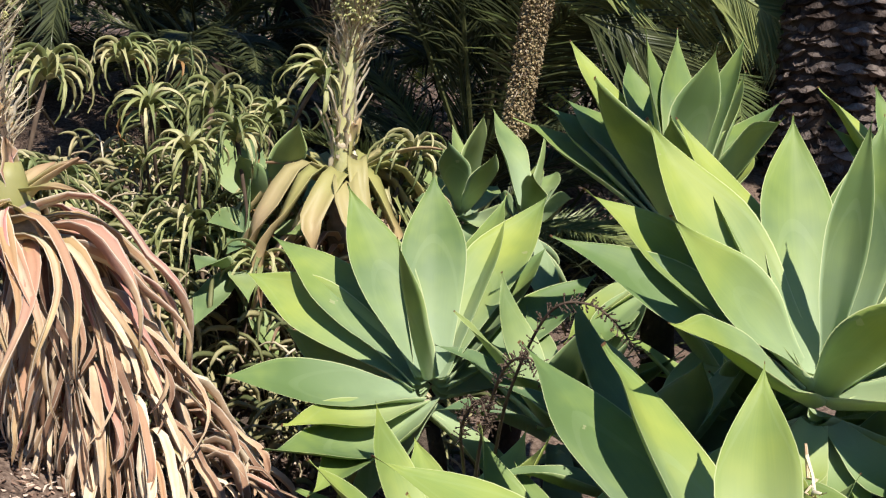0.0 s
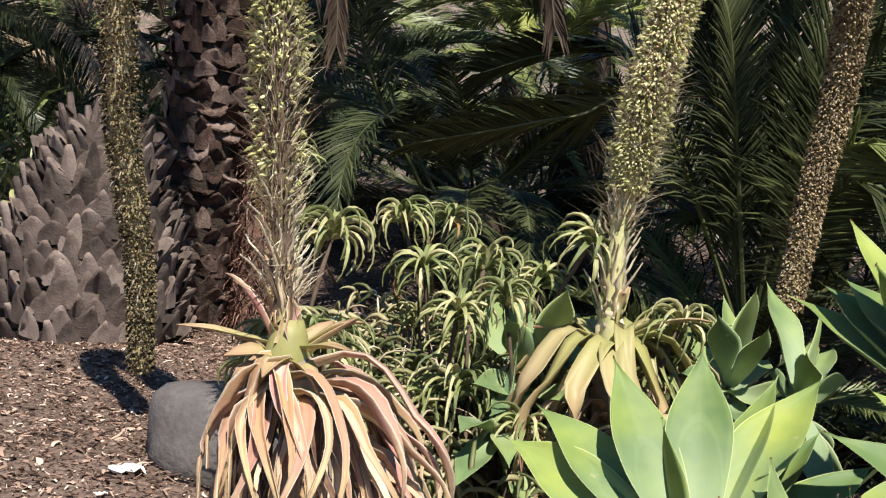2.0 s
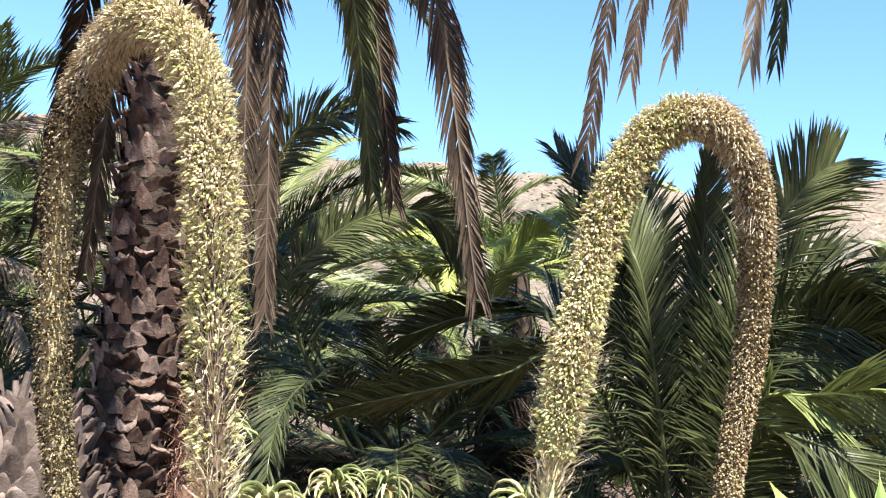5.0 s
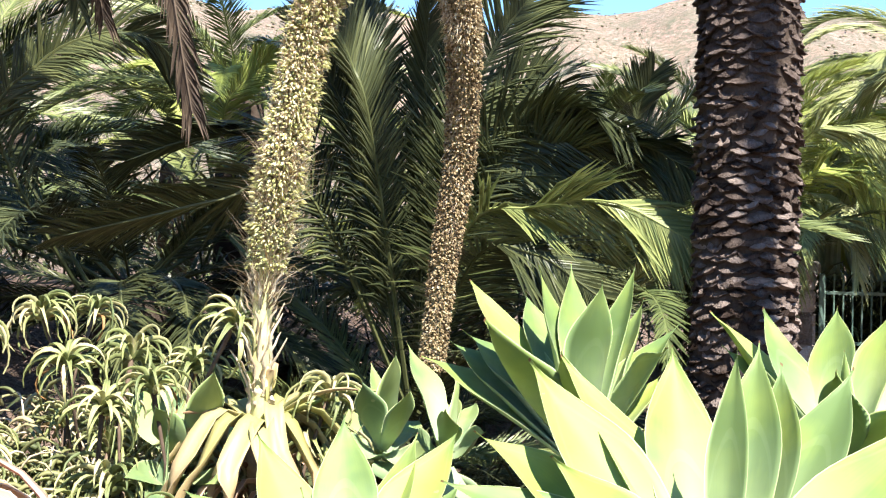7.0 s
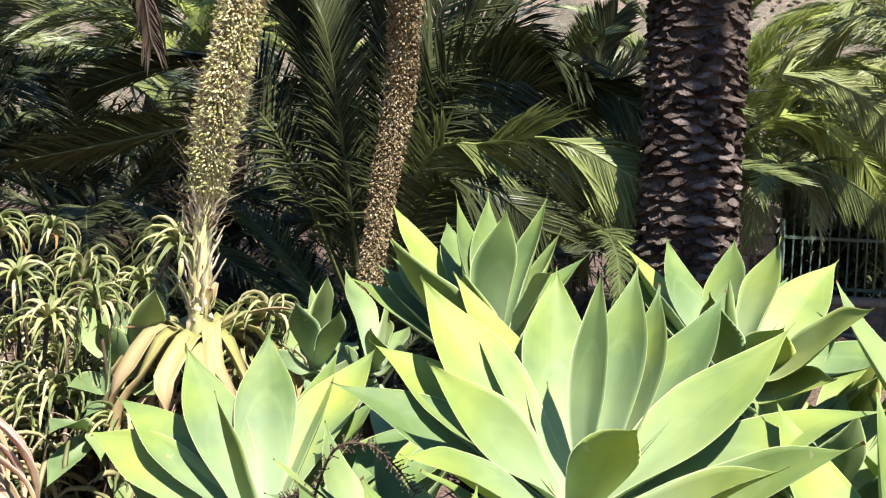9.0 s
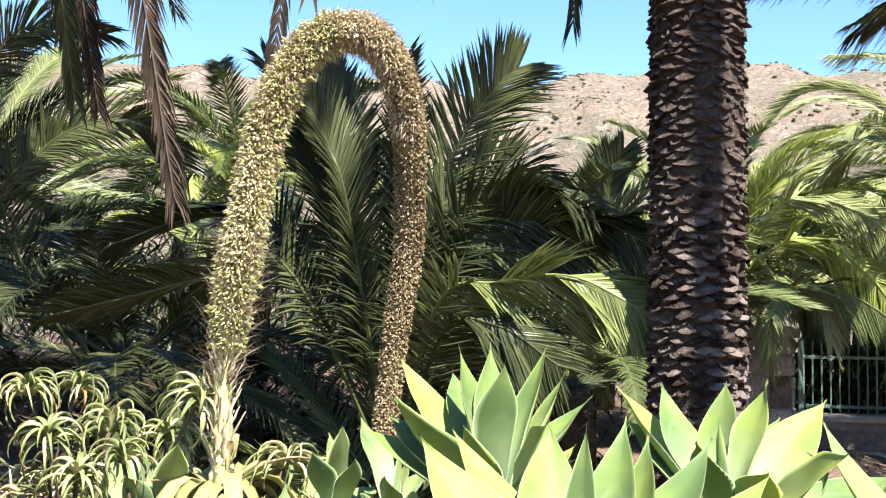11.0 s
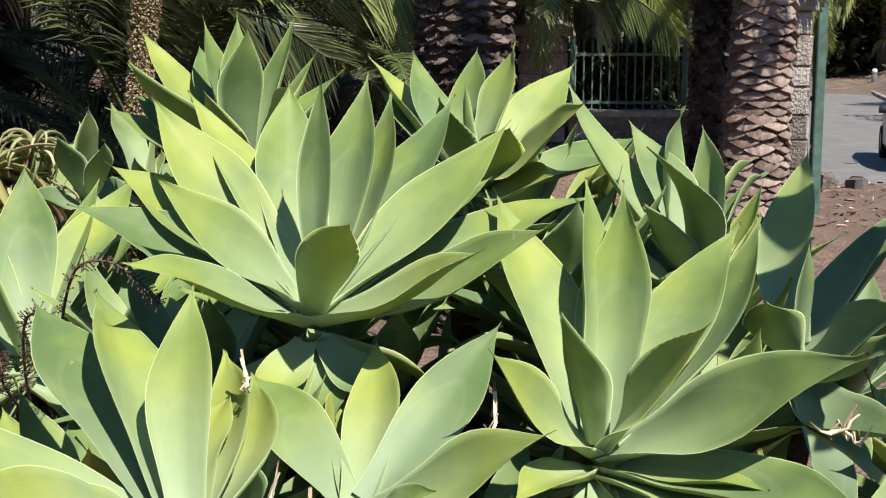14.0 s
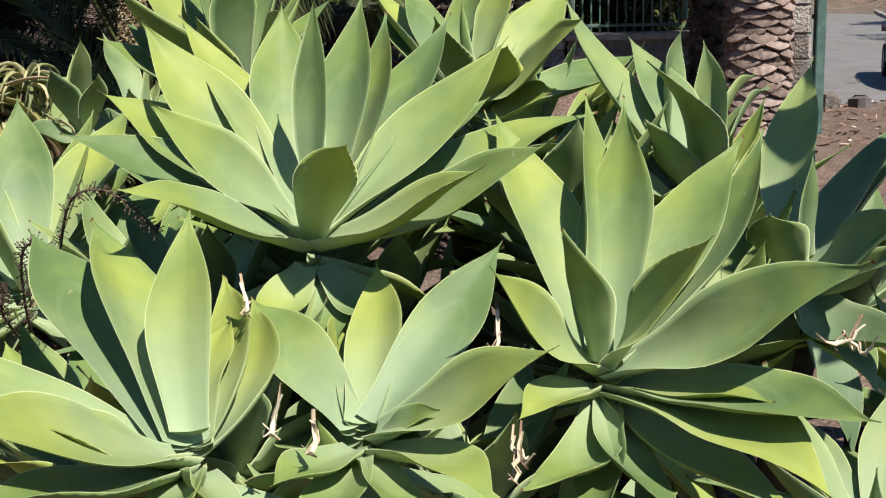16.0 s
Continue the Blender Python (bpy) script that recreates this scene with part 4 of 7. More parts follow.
def dying_agave_one():
    base = Vector((-0.86, 3.05, land(-0.86, 3.05)))
    neck = Vector((-1.09, 3.0, 1.22)) - base
    t = thing("flowering_agave", base, "dying agave with pink withered leaves and a skirt of straw-dry leaves", "agave", "flowering agaves")
    stem = spline([(0.02, 0.02, -0.08), (0.0, 0.02, 0.15), (-0.10, 0.0, neck.z * 0.6), neck], 12)
    v, f = tube(stem, [0.07] * 13, 10)
    child("stem", mesh_data("stem", v, f, TWIG), t, "brown withered agave stem")
    r = rng(5)
    # fleshy drooping crown leaves
    for k in range(38):
        az = k * 137.5 + r.uniform(-12, 12)
        q = k / 37
        start = neck + Vector((math.cos(radians(az)) * 0.03, math.sin(radians(az)) * 0.03, -0.11 * q - 0.02))
        right = math.cos(radians(az))
        path = droop_path(start, az, r.uniform(0.09, 0.17) + 0.28 * max(0, right), r.uniform(0.22, 0.44), r.uniform(0.035, 0.075) * (1 - 0.5 * q), 14, 0.16, k)
        child("leaf", ribbon(600 + k, path, r.uniform(0.036, 0.066), DYING, "leaf", 0.009, 0.8, 0.8, 0.5), t, "pink and yellow withering leaf" if k == 0 else "")
    # thatch of dry leaves in tiers down the stem, swept outward
    for k in range(270):
        az = k * 137.5 + r.uniform(-25, 25)
        q = (k + 0.5) / 270
        on = stem[int(11 - q * 8)]
        right = math.cos(radians(az))
        d = Vector((math.cos(radians(az)), math.sin(radians(az)), 0))
        lean = 0.06 + (0.10 + 0.25 * max(0.0, right)) * q * r.uniform(0.4, 1.1)
        start = on + d * (0.05 + 0.55 * lean) + Vector((0.10 * q, -0.05 * q, 0.03 - 0.10 * q))
        fall = min(max(0.12, start.z + base.z - 0.40), r.uniform(0.22, 0.42))
        out = r.uniform(0.03, 0.12) + 0.17 * max(0.0, right) * r.random()
        side = Vector((-d.y, d.x, 0)) * r.uniform(-0.07, 0.07)
        curl, ph = r.uniform(0.010, 0.036), r.uniform(0, 6.3)
        path = []
        for j in range(13):
            u = j / 12
            path.append(start + d * (out * math.sin(u * 2.0) + curl * math.sin(ph + 6.5 * u) * u) + side * u * u
                        + Vector((-d.y, d.x, 0)) * (curl * math.cos(ph + 5.0 * u) * u) + Vector((0.03 * u, 0, 0.03 * math.sin(min(1, u * 3) * math.pi) - fall * u ** 1.2)))
        child("dry_leaf", ribbon(700 + k, path, r.uniform(0.014, 0.038), DRIED if k % 6 else DYING, "dry_leaf", 0.003, 1.0, 0.75, 0.25), t)
    # swollen yellow-green neck
    v, f = tube([neck + Vector((0, 0, z)) for z in (-0.08, -0.04, 0.0, 0.04, 0.08, 0.12)], [0.035, 0.058, 0.066, 0.060, 0.048, 0.034], 14)
    child("neck", mesh_data("neck", v, f, YELLOWED, [(0.5, 0.1)] * len(v)), t, "swollen yellow-green neck")
    # green collar at the foot of the stalk
    for k in range(7):
        az = k * 51 + 15
        d = Vector((math.cos(radians(az)), math.sin(radians(az)), 0))
        pts = [neck + d * (0.02 + 0.05 * u + 0.10 * u * u) + Vector((0, 0, -0.03 + 0.17 * u - 0.03 * u * u * k % 2)) for u in [j / 6 for j in range(7)]]
        child("collar_leaf", ribbon(900 + k, pts, 0.070, YELLOWED, "collar_leaf", 0.008, 0.45), t)
    for k, (az, out, up) in enumerate(((165, 0.17, 0.17), (20, 0.16, 0.10), (205, 0.15, 0.20), (-30, 0.22, 0.05), (140, 0.14, 0.20), (185, 0.28, 0.04))):
        d = Vector((math.cos(radians(az)), math.sin(radians(az)), 0))
        pts = [neck + d * (0.03 + out * u) + Vector((0, 0, 0.05 + up * math.sin(u * 1.4) - 0.02 * u)) for u in [j / 8 for j in range(9)]]
        child("upper_leaf", ribbon(930 + k, pts, 0.024, YELLOWED if k % 2 else DYING, "upper_leaf", 0.006, 0.7, 0.4), t)
    arch = [Vector(p) - base for p in ((-1.09, 3.0, 1.2), (-1.13, 3.0, 1.5), (-1.19, 3.0, 2.0), (-1.25, 3.02, 2.45), (-1.35, 3.06, 2.80), (-1.56, 3.14, 2.97), (-1.79, 3.32, 2.86), (-1.92, 3.45, 2.55), (-1.97, 3.62, 1.9), (-1.93, 3.78, 1.35), (-1.92, 3.84, 0.97))]
    stalk, path = flower_spike(t, 11, arch, 0.080, [
        ("wispy_fringe", DARK_HAIR, 0.13, 0.36, 620, "wisp"),
        ("pale_fringe", BRACT, 0.06, 0.28, 620, "wisp"),
        ("pod_scatter", POD, 0.14, 0.46, 760, "pod"),
        ("green_fuzz", CAPSULE_GREEN, 0.12, 0.40, 1500, "strand"),
        ("green_cover", CAPSULE_GREEN, 0.20, 0.54, 3000, "capsule"),
        ("capsule_cover", FLOWER, 0.28, 0.64, 5200, "capsule"),
        ("brown_cover", CAPSULE_DARK, 0.60, 1.0, 9500, "grain"),
        ("filament_fuzz", HAIR, 0.24, 0.64, 5600, "strand"),
        ("brown_fuzz", DARK_HAIR, 0.16, 1.0, 2400, "strand")], "arching spike of cream and green seed capsules", SPRIG, 44)
    bracts(stalk, 8, path, 0.0, 0.05, 8, 0.15, 0.13, YELLOWED, 0.08, 0.075)
    bracts(stalk, 3, path, 0.010, 0.07, 10, 0.15, 0.14, DYING, 0.12, 0.055)
    bracts(stalk, 5, path, 0.05, 0.17, 34, 0.17, 0.11, BRACT, 0.45, 0.010)


dying_agave_one()


def dying_agave_two():
    base = Vector((-0.29, 3.85, land(-0.29, 3.85)))
    neck = Vector((-0.33, 3.83, 1.28)) - base
    t = thing("flowering_agave", base, "dying agave with yellowing drooped leaves and an arched flower spike", "agave", "flowering agaves")
    v, f = tube(spline([(0, 0, -0.08), (0.02, 0, 0.4), neck], 8), [0.065] * 9, 10)
    child("stem", mesh_data("stem", v, f, TWIG), t, "brown withered agave stem")
    r = rng(17)
    for k in range(18):
        az = k * 137.5 + 20
        q = k / 17
        start = neck + Vector((math.cos(radians(az)) * 0.03, math.sin(radians(az)) * 0.03, -0.05 * q))
        path = droop_path(start, az, r.uniform(0.22, 0.33), r.uniform(0.24, 0.36), r.uniform(0.045, 0.08), 11, 0.05, k)
        child("leaf", ribbon(1000 + k, path, r.uniform(0.064, 0.084), YELLOWED, "leaf", 0.009, 0.5, 0.2, 0.15), t, "drooping yellow-green leaf" if k == 0 else "")
    for k in range(34):
        az = k * 137.5 + r.uniform(-25, 25)
        start = neck + Vector((math.cos(radians(az)) * 0.05, math.sin(radians(az)) * 0.05, -0.10 - 0.25 * r.random()))
        path = droop_path(start, az, r.uniform(0.10, 0.26), r.uniform(0.3, 0.5), 0.03, 10, 0.10, 300 + k)
        child("dry_leaf", ribbon(1100 + k, path, r.uniform(0.025, 0.05), DRIED, "dry_leaf", 0.003, 0.6, 0.9), t)
    for k, (az, out, up) in enumerate(((150, 0.12, 0.20), (60, 0.05, 0.18), (-20, 0.30, 0.12), (10, 0.36, 0.10), (190, 0.22, 0.03), (-60, 0.04, 0.17), (230, 0.05, 0.16))):
        d = Vector((math.cos(radians(az)), math.sin(radians(az)), 0))
        pts = [neck + d * (0.025 + out * u) + Vector((0, 0, up * math.sin(u * 1.7))) for u in [j / 8 for j in range(9)]]
        child("upper_leaf", ribbon(1200 + k, pts, 0.034, YELLOWED if k % 3 else AGAVE, "upper_leaf", 0.006, 0.5, 0.2), t)
    arch = [Vector(p) - base for p in ((-0.33, 3.83, 1.25), (-0.34, 3.80, 1.53), (-0.31, 3.78, 1.90), (-0.27, 3.78, 2.17), (-0.20, 3.80, 2.56), (-0.07, 3.82, 2.82), (0.09, 3.82, 2.88), (0.21, 3.86, 2.80), (0.28, 3.96, 2.57), (0.285, 4.12, 2.16), (0.24, 4.14, 1.80), (0.205, 4.10, 1.42))]
    stalk, path = flower_spike(t, 23, arch, 0.076, [
        ("wispy_fringe", HAIR, 0.12, 0.26, 800, "wisp"),
        ("green_cover", CAPSULE_GREEN, 0.15, 0.52, 5600, "capsule"),
        ("pod_scatter", POD, 0.17, 0.52, 900, "pod"),
        ("capsule_cover", FLOWER, 0.24, 0.74, 7600, "capsule"),
        ("brown_cover", CAPSULE_BROWN, 0.66, 1.0, 9000, "grain"),
        ("filament_fuzz", HAIR, 0.18, 0.74, 5200, "strand"),
        ("brown_fuzz", DARK_HAIR, 0.66, 1.0, 900, "strand")], "arching spike of cream and yellow seed capsules")
    bracts(stalk, 4, path, 0.004, 0.06, 16, 0.14, 0.13, BRACT, 0.06, 0.055)
    bracts(stalk, 6, path, 0.03, 0.17, 46, 0.18, 0.12, BRACT, 0.32, 0.014)


dying_agave_two()


# ---- candelabra aloes ----
def aloe_proto(seed, red=0):
    r = rng(seed)
    t = thing("aloe", (0, 0, 0), "sunlit yellow-green aloe with thin down-curved toothed leaves", "aloe", "aloe thicket")
    v, f = tube([(0.04, 0, -0.6), (0.0, 0.02, -0.3), (0, 0, 0.0)], [0.006, 0.007, 0.010], 7)
    child("stem", mesh_data("stem", v, f, SPRIG), t, "bare brown aloe stem")
    for k in range(26):
        az = k * 137.5 + r.uniform(-14, 14)
        q = k / 25
        ln = (0.25 - 0.10 * (1 - q) * 0.6) * r.uniform(0.8, 1.15)
        el0 = 78 - 58 * q
        a = radians(az)
        d = Vector((math.cos(a), math.sin(a), 0))
        pts, p, e = [], Vector((0, 0, 0.02 - 0.05 * q)) + d * 0.012, radians(el0)
        for j in range(9):
            pts.append(p.copy())
            p = p + (d * math.cos(e) + Vector((0, 0, math.sin(e)))) * (ln / 8)
            e -= radians(r.uniform(17, 27))
        mat = ALOE_RED if (red and k == 25) else ALOE
        child("leaf", ribbon(seed * 100 + k, pts, r.uniform(0.021, 0.031), mat, "leaf", 0.005, 0.8, 0.1, 0.5), t)
    return t


ALOES = [aloe_proto(s, s % 2) for s in (1, 2, 3)]
# the three first ones stand in the thicket too
spots = [(-1.51, 3.99, 1.77, 0.95), (-1.22, 3.67, 1.57, 1.15), (-1.14, 4.21, 1.62, 1.0), (-1.0, 4.04, 1.46, 1.05), (-0.82, 4.18, 1.49, 1.1), (-0.62, 4.22, 1.45, 1.0),
         (-1.02, 4.45, 1.62, 0.9), (-0.42, 3.80, 1.62, 1.0), (-1.24, 3.34, 1.27, 1.1), (-0.66, 3.75, 1.42, 0.95), (-0.12, 3.85, 1.40, 1.0), (-0.80, 3.70, 1.36, 1.0), (-1.26, 3.38, 1.24, 1.1), (-1.14, 3.28, 1.28, 1.0), (-1.27, 3.30, 1.17, 1.0), (-1.16, 3.44, 1.20, 1.1)]
r = rng(71)
for k in range(30):
    x, y = r.uniform(-1.75, 0.05), r.uniform(3.35, 4.6)
    if (x + 1.09) ** 2 + (y - 3.0) ** 2 < 0.16 or x < -1.35:
        continue
    spots.append((x, y, 0.98 + 0.20 * r.random() + 0.10 * (y - 3.4), r.uniform(0.9, 1.2)))
for k in range(9):
    spots.append((r.uniform(-4.6, -3.4), r.uniform(5.6, 7.0), r.uniform(1.3, 1.8), r.uniform(1.2, 1.6)))
for k, (x, y, z, s) in enumerate(spots):
    s *= 0.84
    m = pose(x, y, z - 0.03, r.uniform(-26, 26), r.uniform(-26, 26), r.uniform(0, 360)) @ Matrix.Scale(s, 4)
    if k < 3:
        ALOES[k].matrix_basis = m
        continue
    src = ALOES[k % 3]
    c = copy_thing(src, pose(0, 0, 0))
    c.matrix_basis = m


def aloe_tangle():
    """Loose curled leaves and dry strands between the aloe heads."""
    r = rng(73)
    green, dry = [], []
    for k in range(3000):
        x, y = r.uniform(-1.8, 0.1), r.uniform(3.4, 4.7)
        if (x + 1.09) ** 2 + (y - 3.0) ** 2 < 0.16 or x < -1.35:
            continue
        z = land(x, y) + 0.04 + (0.42 + 0.10 * (y - 3.4)) * r.random()
        a, e, ln = r.uniform(0, 6.283), r.uniform(-0.2, 1.3), r.uniform(0.12, 0.26)
        d = Vector((math.cos(a), math.sin(a), 0))
        p, pts = Vector((x, y, z)), []
        for j in range(7):
            pts.append(p.copy())
            p = p + (d * math.cos(e) + Vector((0, 0, math.sin(e)))) * (ln / 6)
            e -= r.uniform(0.1, 0.55)
        w = r.uniform(0.006, 0.011) if k % 4 else 0.004
        (green if k % 4 else dry).append(tube(pts, [w, w, w * 0.95, w * 0.85, w * 0.65, w * 0.4, 0.001], 4))
    for name, parts, mat in (("aloe_leaves", green, ALOE_LOOSE), ("dry_strands", dry, HAIR)):
        vv, ff = join(parts)
        tagged(new(name, mesh_data(name, vv, ff, mat)), "tangled curled aloe leaves between the heads" if mat == ALOE_LOOSE else "pale dry leaf strands among the aloes", "undergrowth", kind="stuff")


aloe_tangle()


# ---- palms ----
def frond_mesh(seed, length, droop, leaflet, mat, count=128, flat=0.4, hang=0.15, bare=0.16, ang0=0.95, ang1=0.45):
    """A feather frond along +x, bending down by droop degrees, leaflets in a shallow V."""
    r = rng(seed)
    n = 26
    pts, p, e = [], Vector((0, 0, 0)), 0.0
    for k in range(n + 1):
        pts.append(p.copy())
        p = p + Vector((math.cos(e), 0, math.sin(e))) * (length / n)
        e -= radians(droop) / n * (0.35 + 1.3 * k / n)
    v, f = tube(pts, [0.015 * (1 - 0.88 * k / n) + 0.001 for k in range(n + 1)], 5, False)
    parts = [(v, f)]
    for k in range(count):
        s = bare + (1 - bare) * (k + 0.5) / count
        q = s * n
        i = min(n - 1, int(q))
        at = pts[i].lerp(pts[i + 1], q - i)
        t = (pts[i + 1] - pts[i]).normalized()
        up = Vector((-t.z, 0, t.x))
        ln0 = leaflet * (0.45 + 0.55 * math.sin(min(1, (s - bare) / (1 - bare) / 0.35) * math.pi / 2)) * (1 - 0.55 * max(0, s - 0.6) / 0.4)
        for sgn in (-1, 1):
            if r.random() < 0.05:
                continue
            ang = ang0 - ang1 * s + r.gauss(0, 0.09)
            lift = flat * r.uniform(0.5, 1.3)
            d = t * math.cos(ang) + Vector((0, sgn, 0)) * math.sin(ang) + up * lift * 0.6
            d.normalize()
            ln = ln0 * r.uniform(0.72, 1.14)
            wide = 0.0074 + 0.0026 * r.random()
            w = d.cross(up).normalized() * wide
            tilt = d.cross(w).normalized() * wide * 0.5
            mid = at + d * ln * 0.5 + Vector((0, 0, -hang * ln * 0.18))
            end = at + d * ln * 0.97 + Vector((0, 0, -hang * ln * r.uniform(0.6, 1.3)))
            parts.append(([at + w * 0.5, at - w * 0.5, mid + w + tilt, mid - w + tilt, mid - tilt, end], [(0, 4, 2), (0, 1, 4), (1, 3, 4), (2, 4, 5), (4, 3, 5)]))
    vv, ff = join(parts)
    return mesh_data("frond", vv, ff, mat, smooth=False)


GREEN = [frond_mesh(s, 2.6, d, 0.42, FROND) for s, d in ((1, 65), (2, 90), (3, 50))]
YOUNG = [frond_mesh(s, 2.4, d, 0.40, FROND_YOUNG) for s, d in ((4, 75), (5, 100))]
SHADED = [frond_mesh(s, 2.6, d, 0.44, FROND_SHADED, hang=0.25) for s, d in ((6, 55), (7, 85), (8, 110))]
PALE = [frond_mesh(s, 2.4, d, 0.44, FROND_PALE, hang=0.6) for s, d in ((14, 110), (15, 140))]
DRY = [frond_mesh(s, 2.4, d, 0.34, mat, flat=0.1, hang=0.75) for s, d, mat in ((9, 60, FROND_DRY), (10, 90, FROND_TAN))]


def frond(parent, me, place, az, elev, size=1.0, roll=0.0, label=""):
    m = Matrix.Translation(place) @ pose(0, 0, 0, 0, 0, az) @ pose(0, 0, 0, 0, -elev, 0) @ pose(0, 0, 0, roll, 0, 0) @ Matrix.Scale(size, 4)
    return child("frond", me, parent, label, m)


def bush_palm(seed, x, y, label, kinds, count, size, base_h=0.4, lo=5, hi=85, face=None):
    g = land(x, y)
    t = thing("palm", (x, y, g), label, "palm tree", "young palms")
    r = rng(seed)
    v, f = tube([(0, 0, -0.1), (0, 0, base_h * 0.6), (0, 0, base_h + 0.1)], [0.24, 0.26, 0.16], 10)
    child("trunk", mesh_data("trunk", v, f, BARK), t, "short shaggy palm trunk")
    for k in range(count):
        q = k / count
        az = k * 137.5 + r.uniform(-15, 15)
        el = hi - (hi - lo) * q ** 0.8 + r.uniform(-8, 8)
        frond(t, kinds[k % len(kinds)], (0, 0, base_h - 0.1 * q), az, el, size * r.uniform(0.8, 1.1), r.uniform(-35, 35))
    return t


def tip_frond(parent, crown, tip, sag, label="", count=70, leaflet=0.33, flat=0.12, hang=0.7, seed=0, mat=None, spread=1.15):
    """A hanging frond from the crown to a tip, both in the plant's frame."""
    crown, tip = Vector(crown), Vector(tip)
    flat_way, fall = (tip - crown) * Vector((1, 1, 0)), crown.z - tip.z
    path = spline([crown, crown + flat_way * 0.28 + Vector((0, 0, sag)), crown + flat_way * 0.55 + Vector((0, 0, sag * 0.6 - fall * 0.10)),
                   crown + flat_way * 0.83 - Vector((0, 0, fall * 0.42)), tip], 26)
    return path_frond(parent, path, label, count, leaflet, flat, hang, seed, mat, spread)


def path_frond(parent, path, label="", count=70, leaflet=0.33, flat=0.12, hang=0.7, seed=0, mat=None, spread=1.15):
    """A feather frond along 27 points of a path in the plant's frame."""
    r = rng(seed)
    v, f = tube(path, [0.013 * (1 - 0.85 * k / 26) + 0.001 for k in range(27)], 5, False)
    parts = [(v, f)]
    for k in range(count):
        s = 0.14 + 0.86 * (k + 0.5) / count
        q = s * 26
        i = min(25, int(q))
        at = path[i].lerp(path[i + 1], q - i)
        t = (path[i + 1] - path[i]).normalized()
        sd = t.cross(Vector((0, 0, 1)))
        sd = (sd.normalized() if sd.length > 0.15 else Vector((0.9, 0.3, 0))) * 0.45 + Vector((0.94, 0.33, 0)) * 0.9
        sd = (sd - t * sd.dot(t)).normalized()
        up = sd.cross(t).normalized()
        for sgn in (-1, 1):
            if r.random() < 0.06:
                continue
            ang = (spread - 0.45 * spread * s) * r.uniform(0.78, 1.18)
            d = (t * math.cos(ang) + sd * sgn * math.sin(ang) + up * flat).normalized()
            ln = leaflet * (1 - 0.5 * max(0, s - 0.65) / 0.35) * r.uniform(0.72, 1.15)
            w = d.cross(up).normalized() * 0.0088
            mid = at + d * ln * 0.5 + Vector((0, 0, -hang * ln * 0.15))
            end = at + d * ln * 0.9 + Vector((0, 0, -hang * ln * r.uniform(0.4, 0.8)))
            parts.append(([at + w * 0.5, at - w * 0.5, mid + w, mid - w, mid + up * 0.006, end], [(0, 4, 2), (0, 1, 4), (1, 3, 4), (2, 4, 5), (4, 3, 5)]))
    vv, ff = join(parts)
    return child("frond", mesh_data("frond", vv, ff, mat, smooth=False), parent, label)


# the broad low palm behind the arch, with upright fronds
centre = bush_palm(41, 0.15, 6.75, "large young palm with glossy upright feather fronds coloured dark for shade", [SHADED[0], GREEN[2], SHADED[1]], 24, 0.75, 0.35, -10, 55)
UPRIGHT = frond_mesh(31, 2.5, 24, 0.52, FROND_SHADED, count=120, flat=0.22)
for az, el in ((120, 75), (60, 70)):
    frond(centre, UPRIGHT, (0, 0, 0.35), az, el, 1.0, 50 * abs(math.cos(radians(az))))
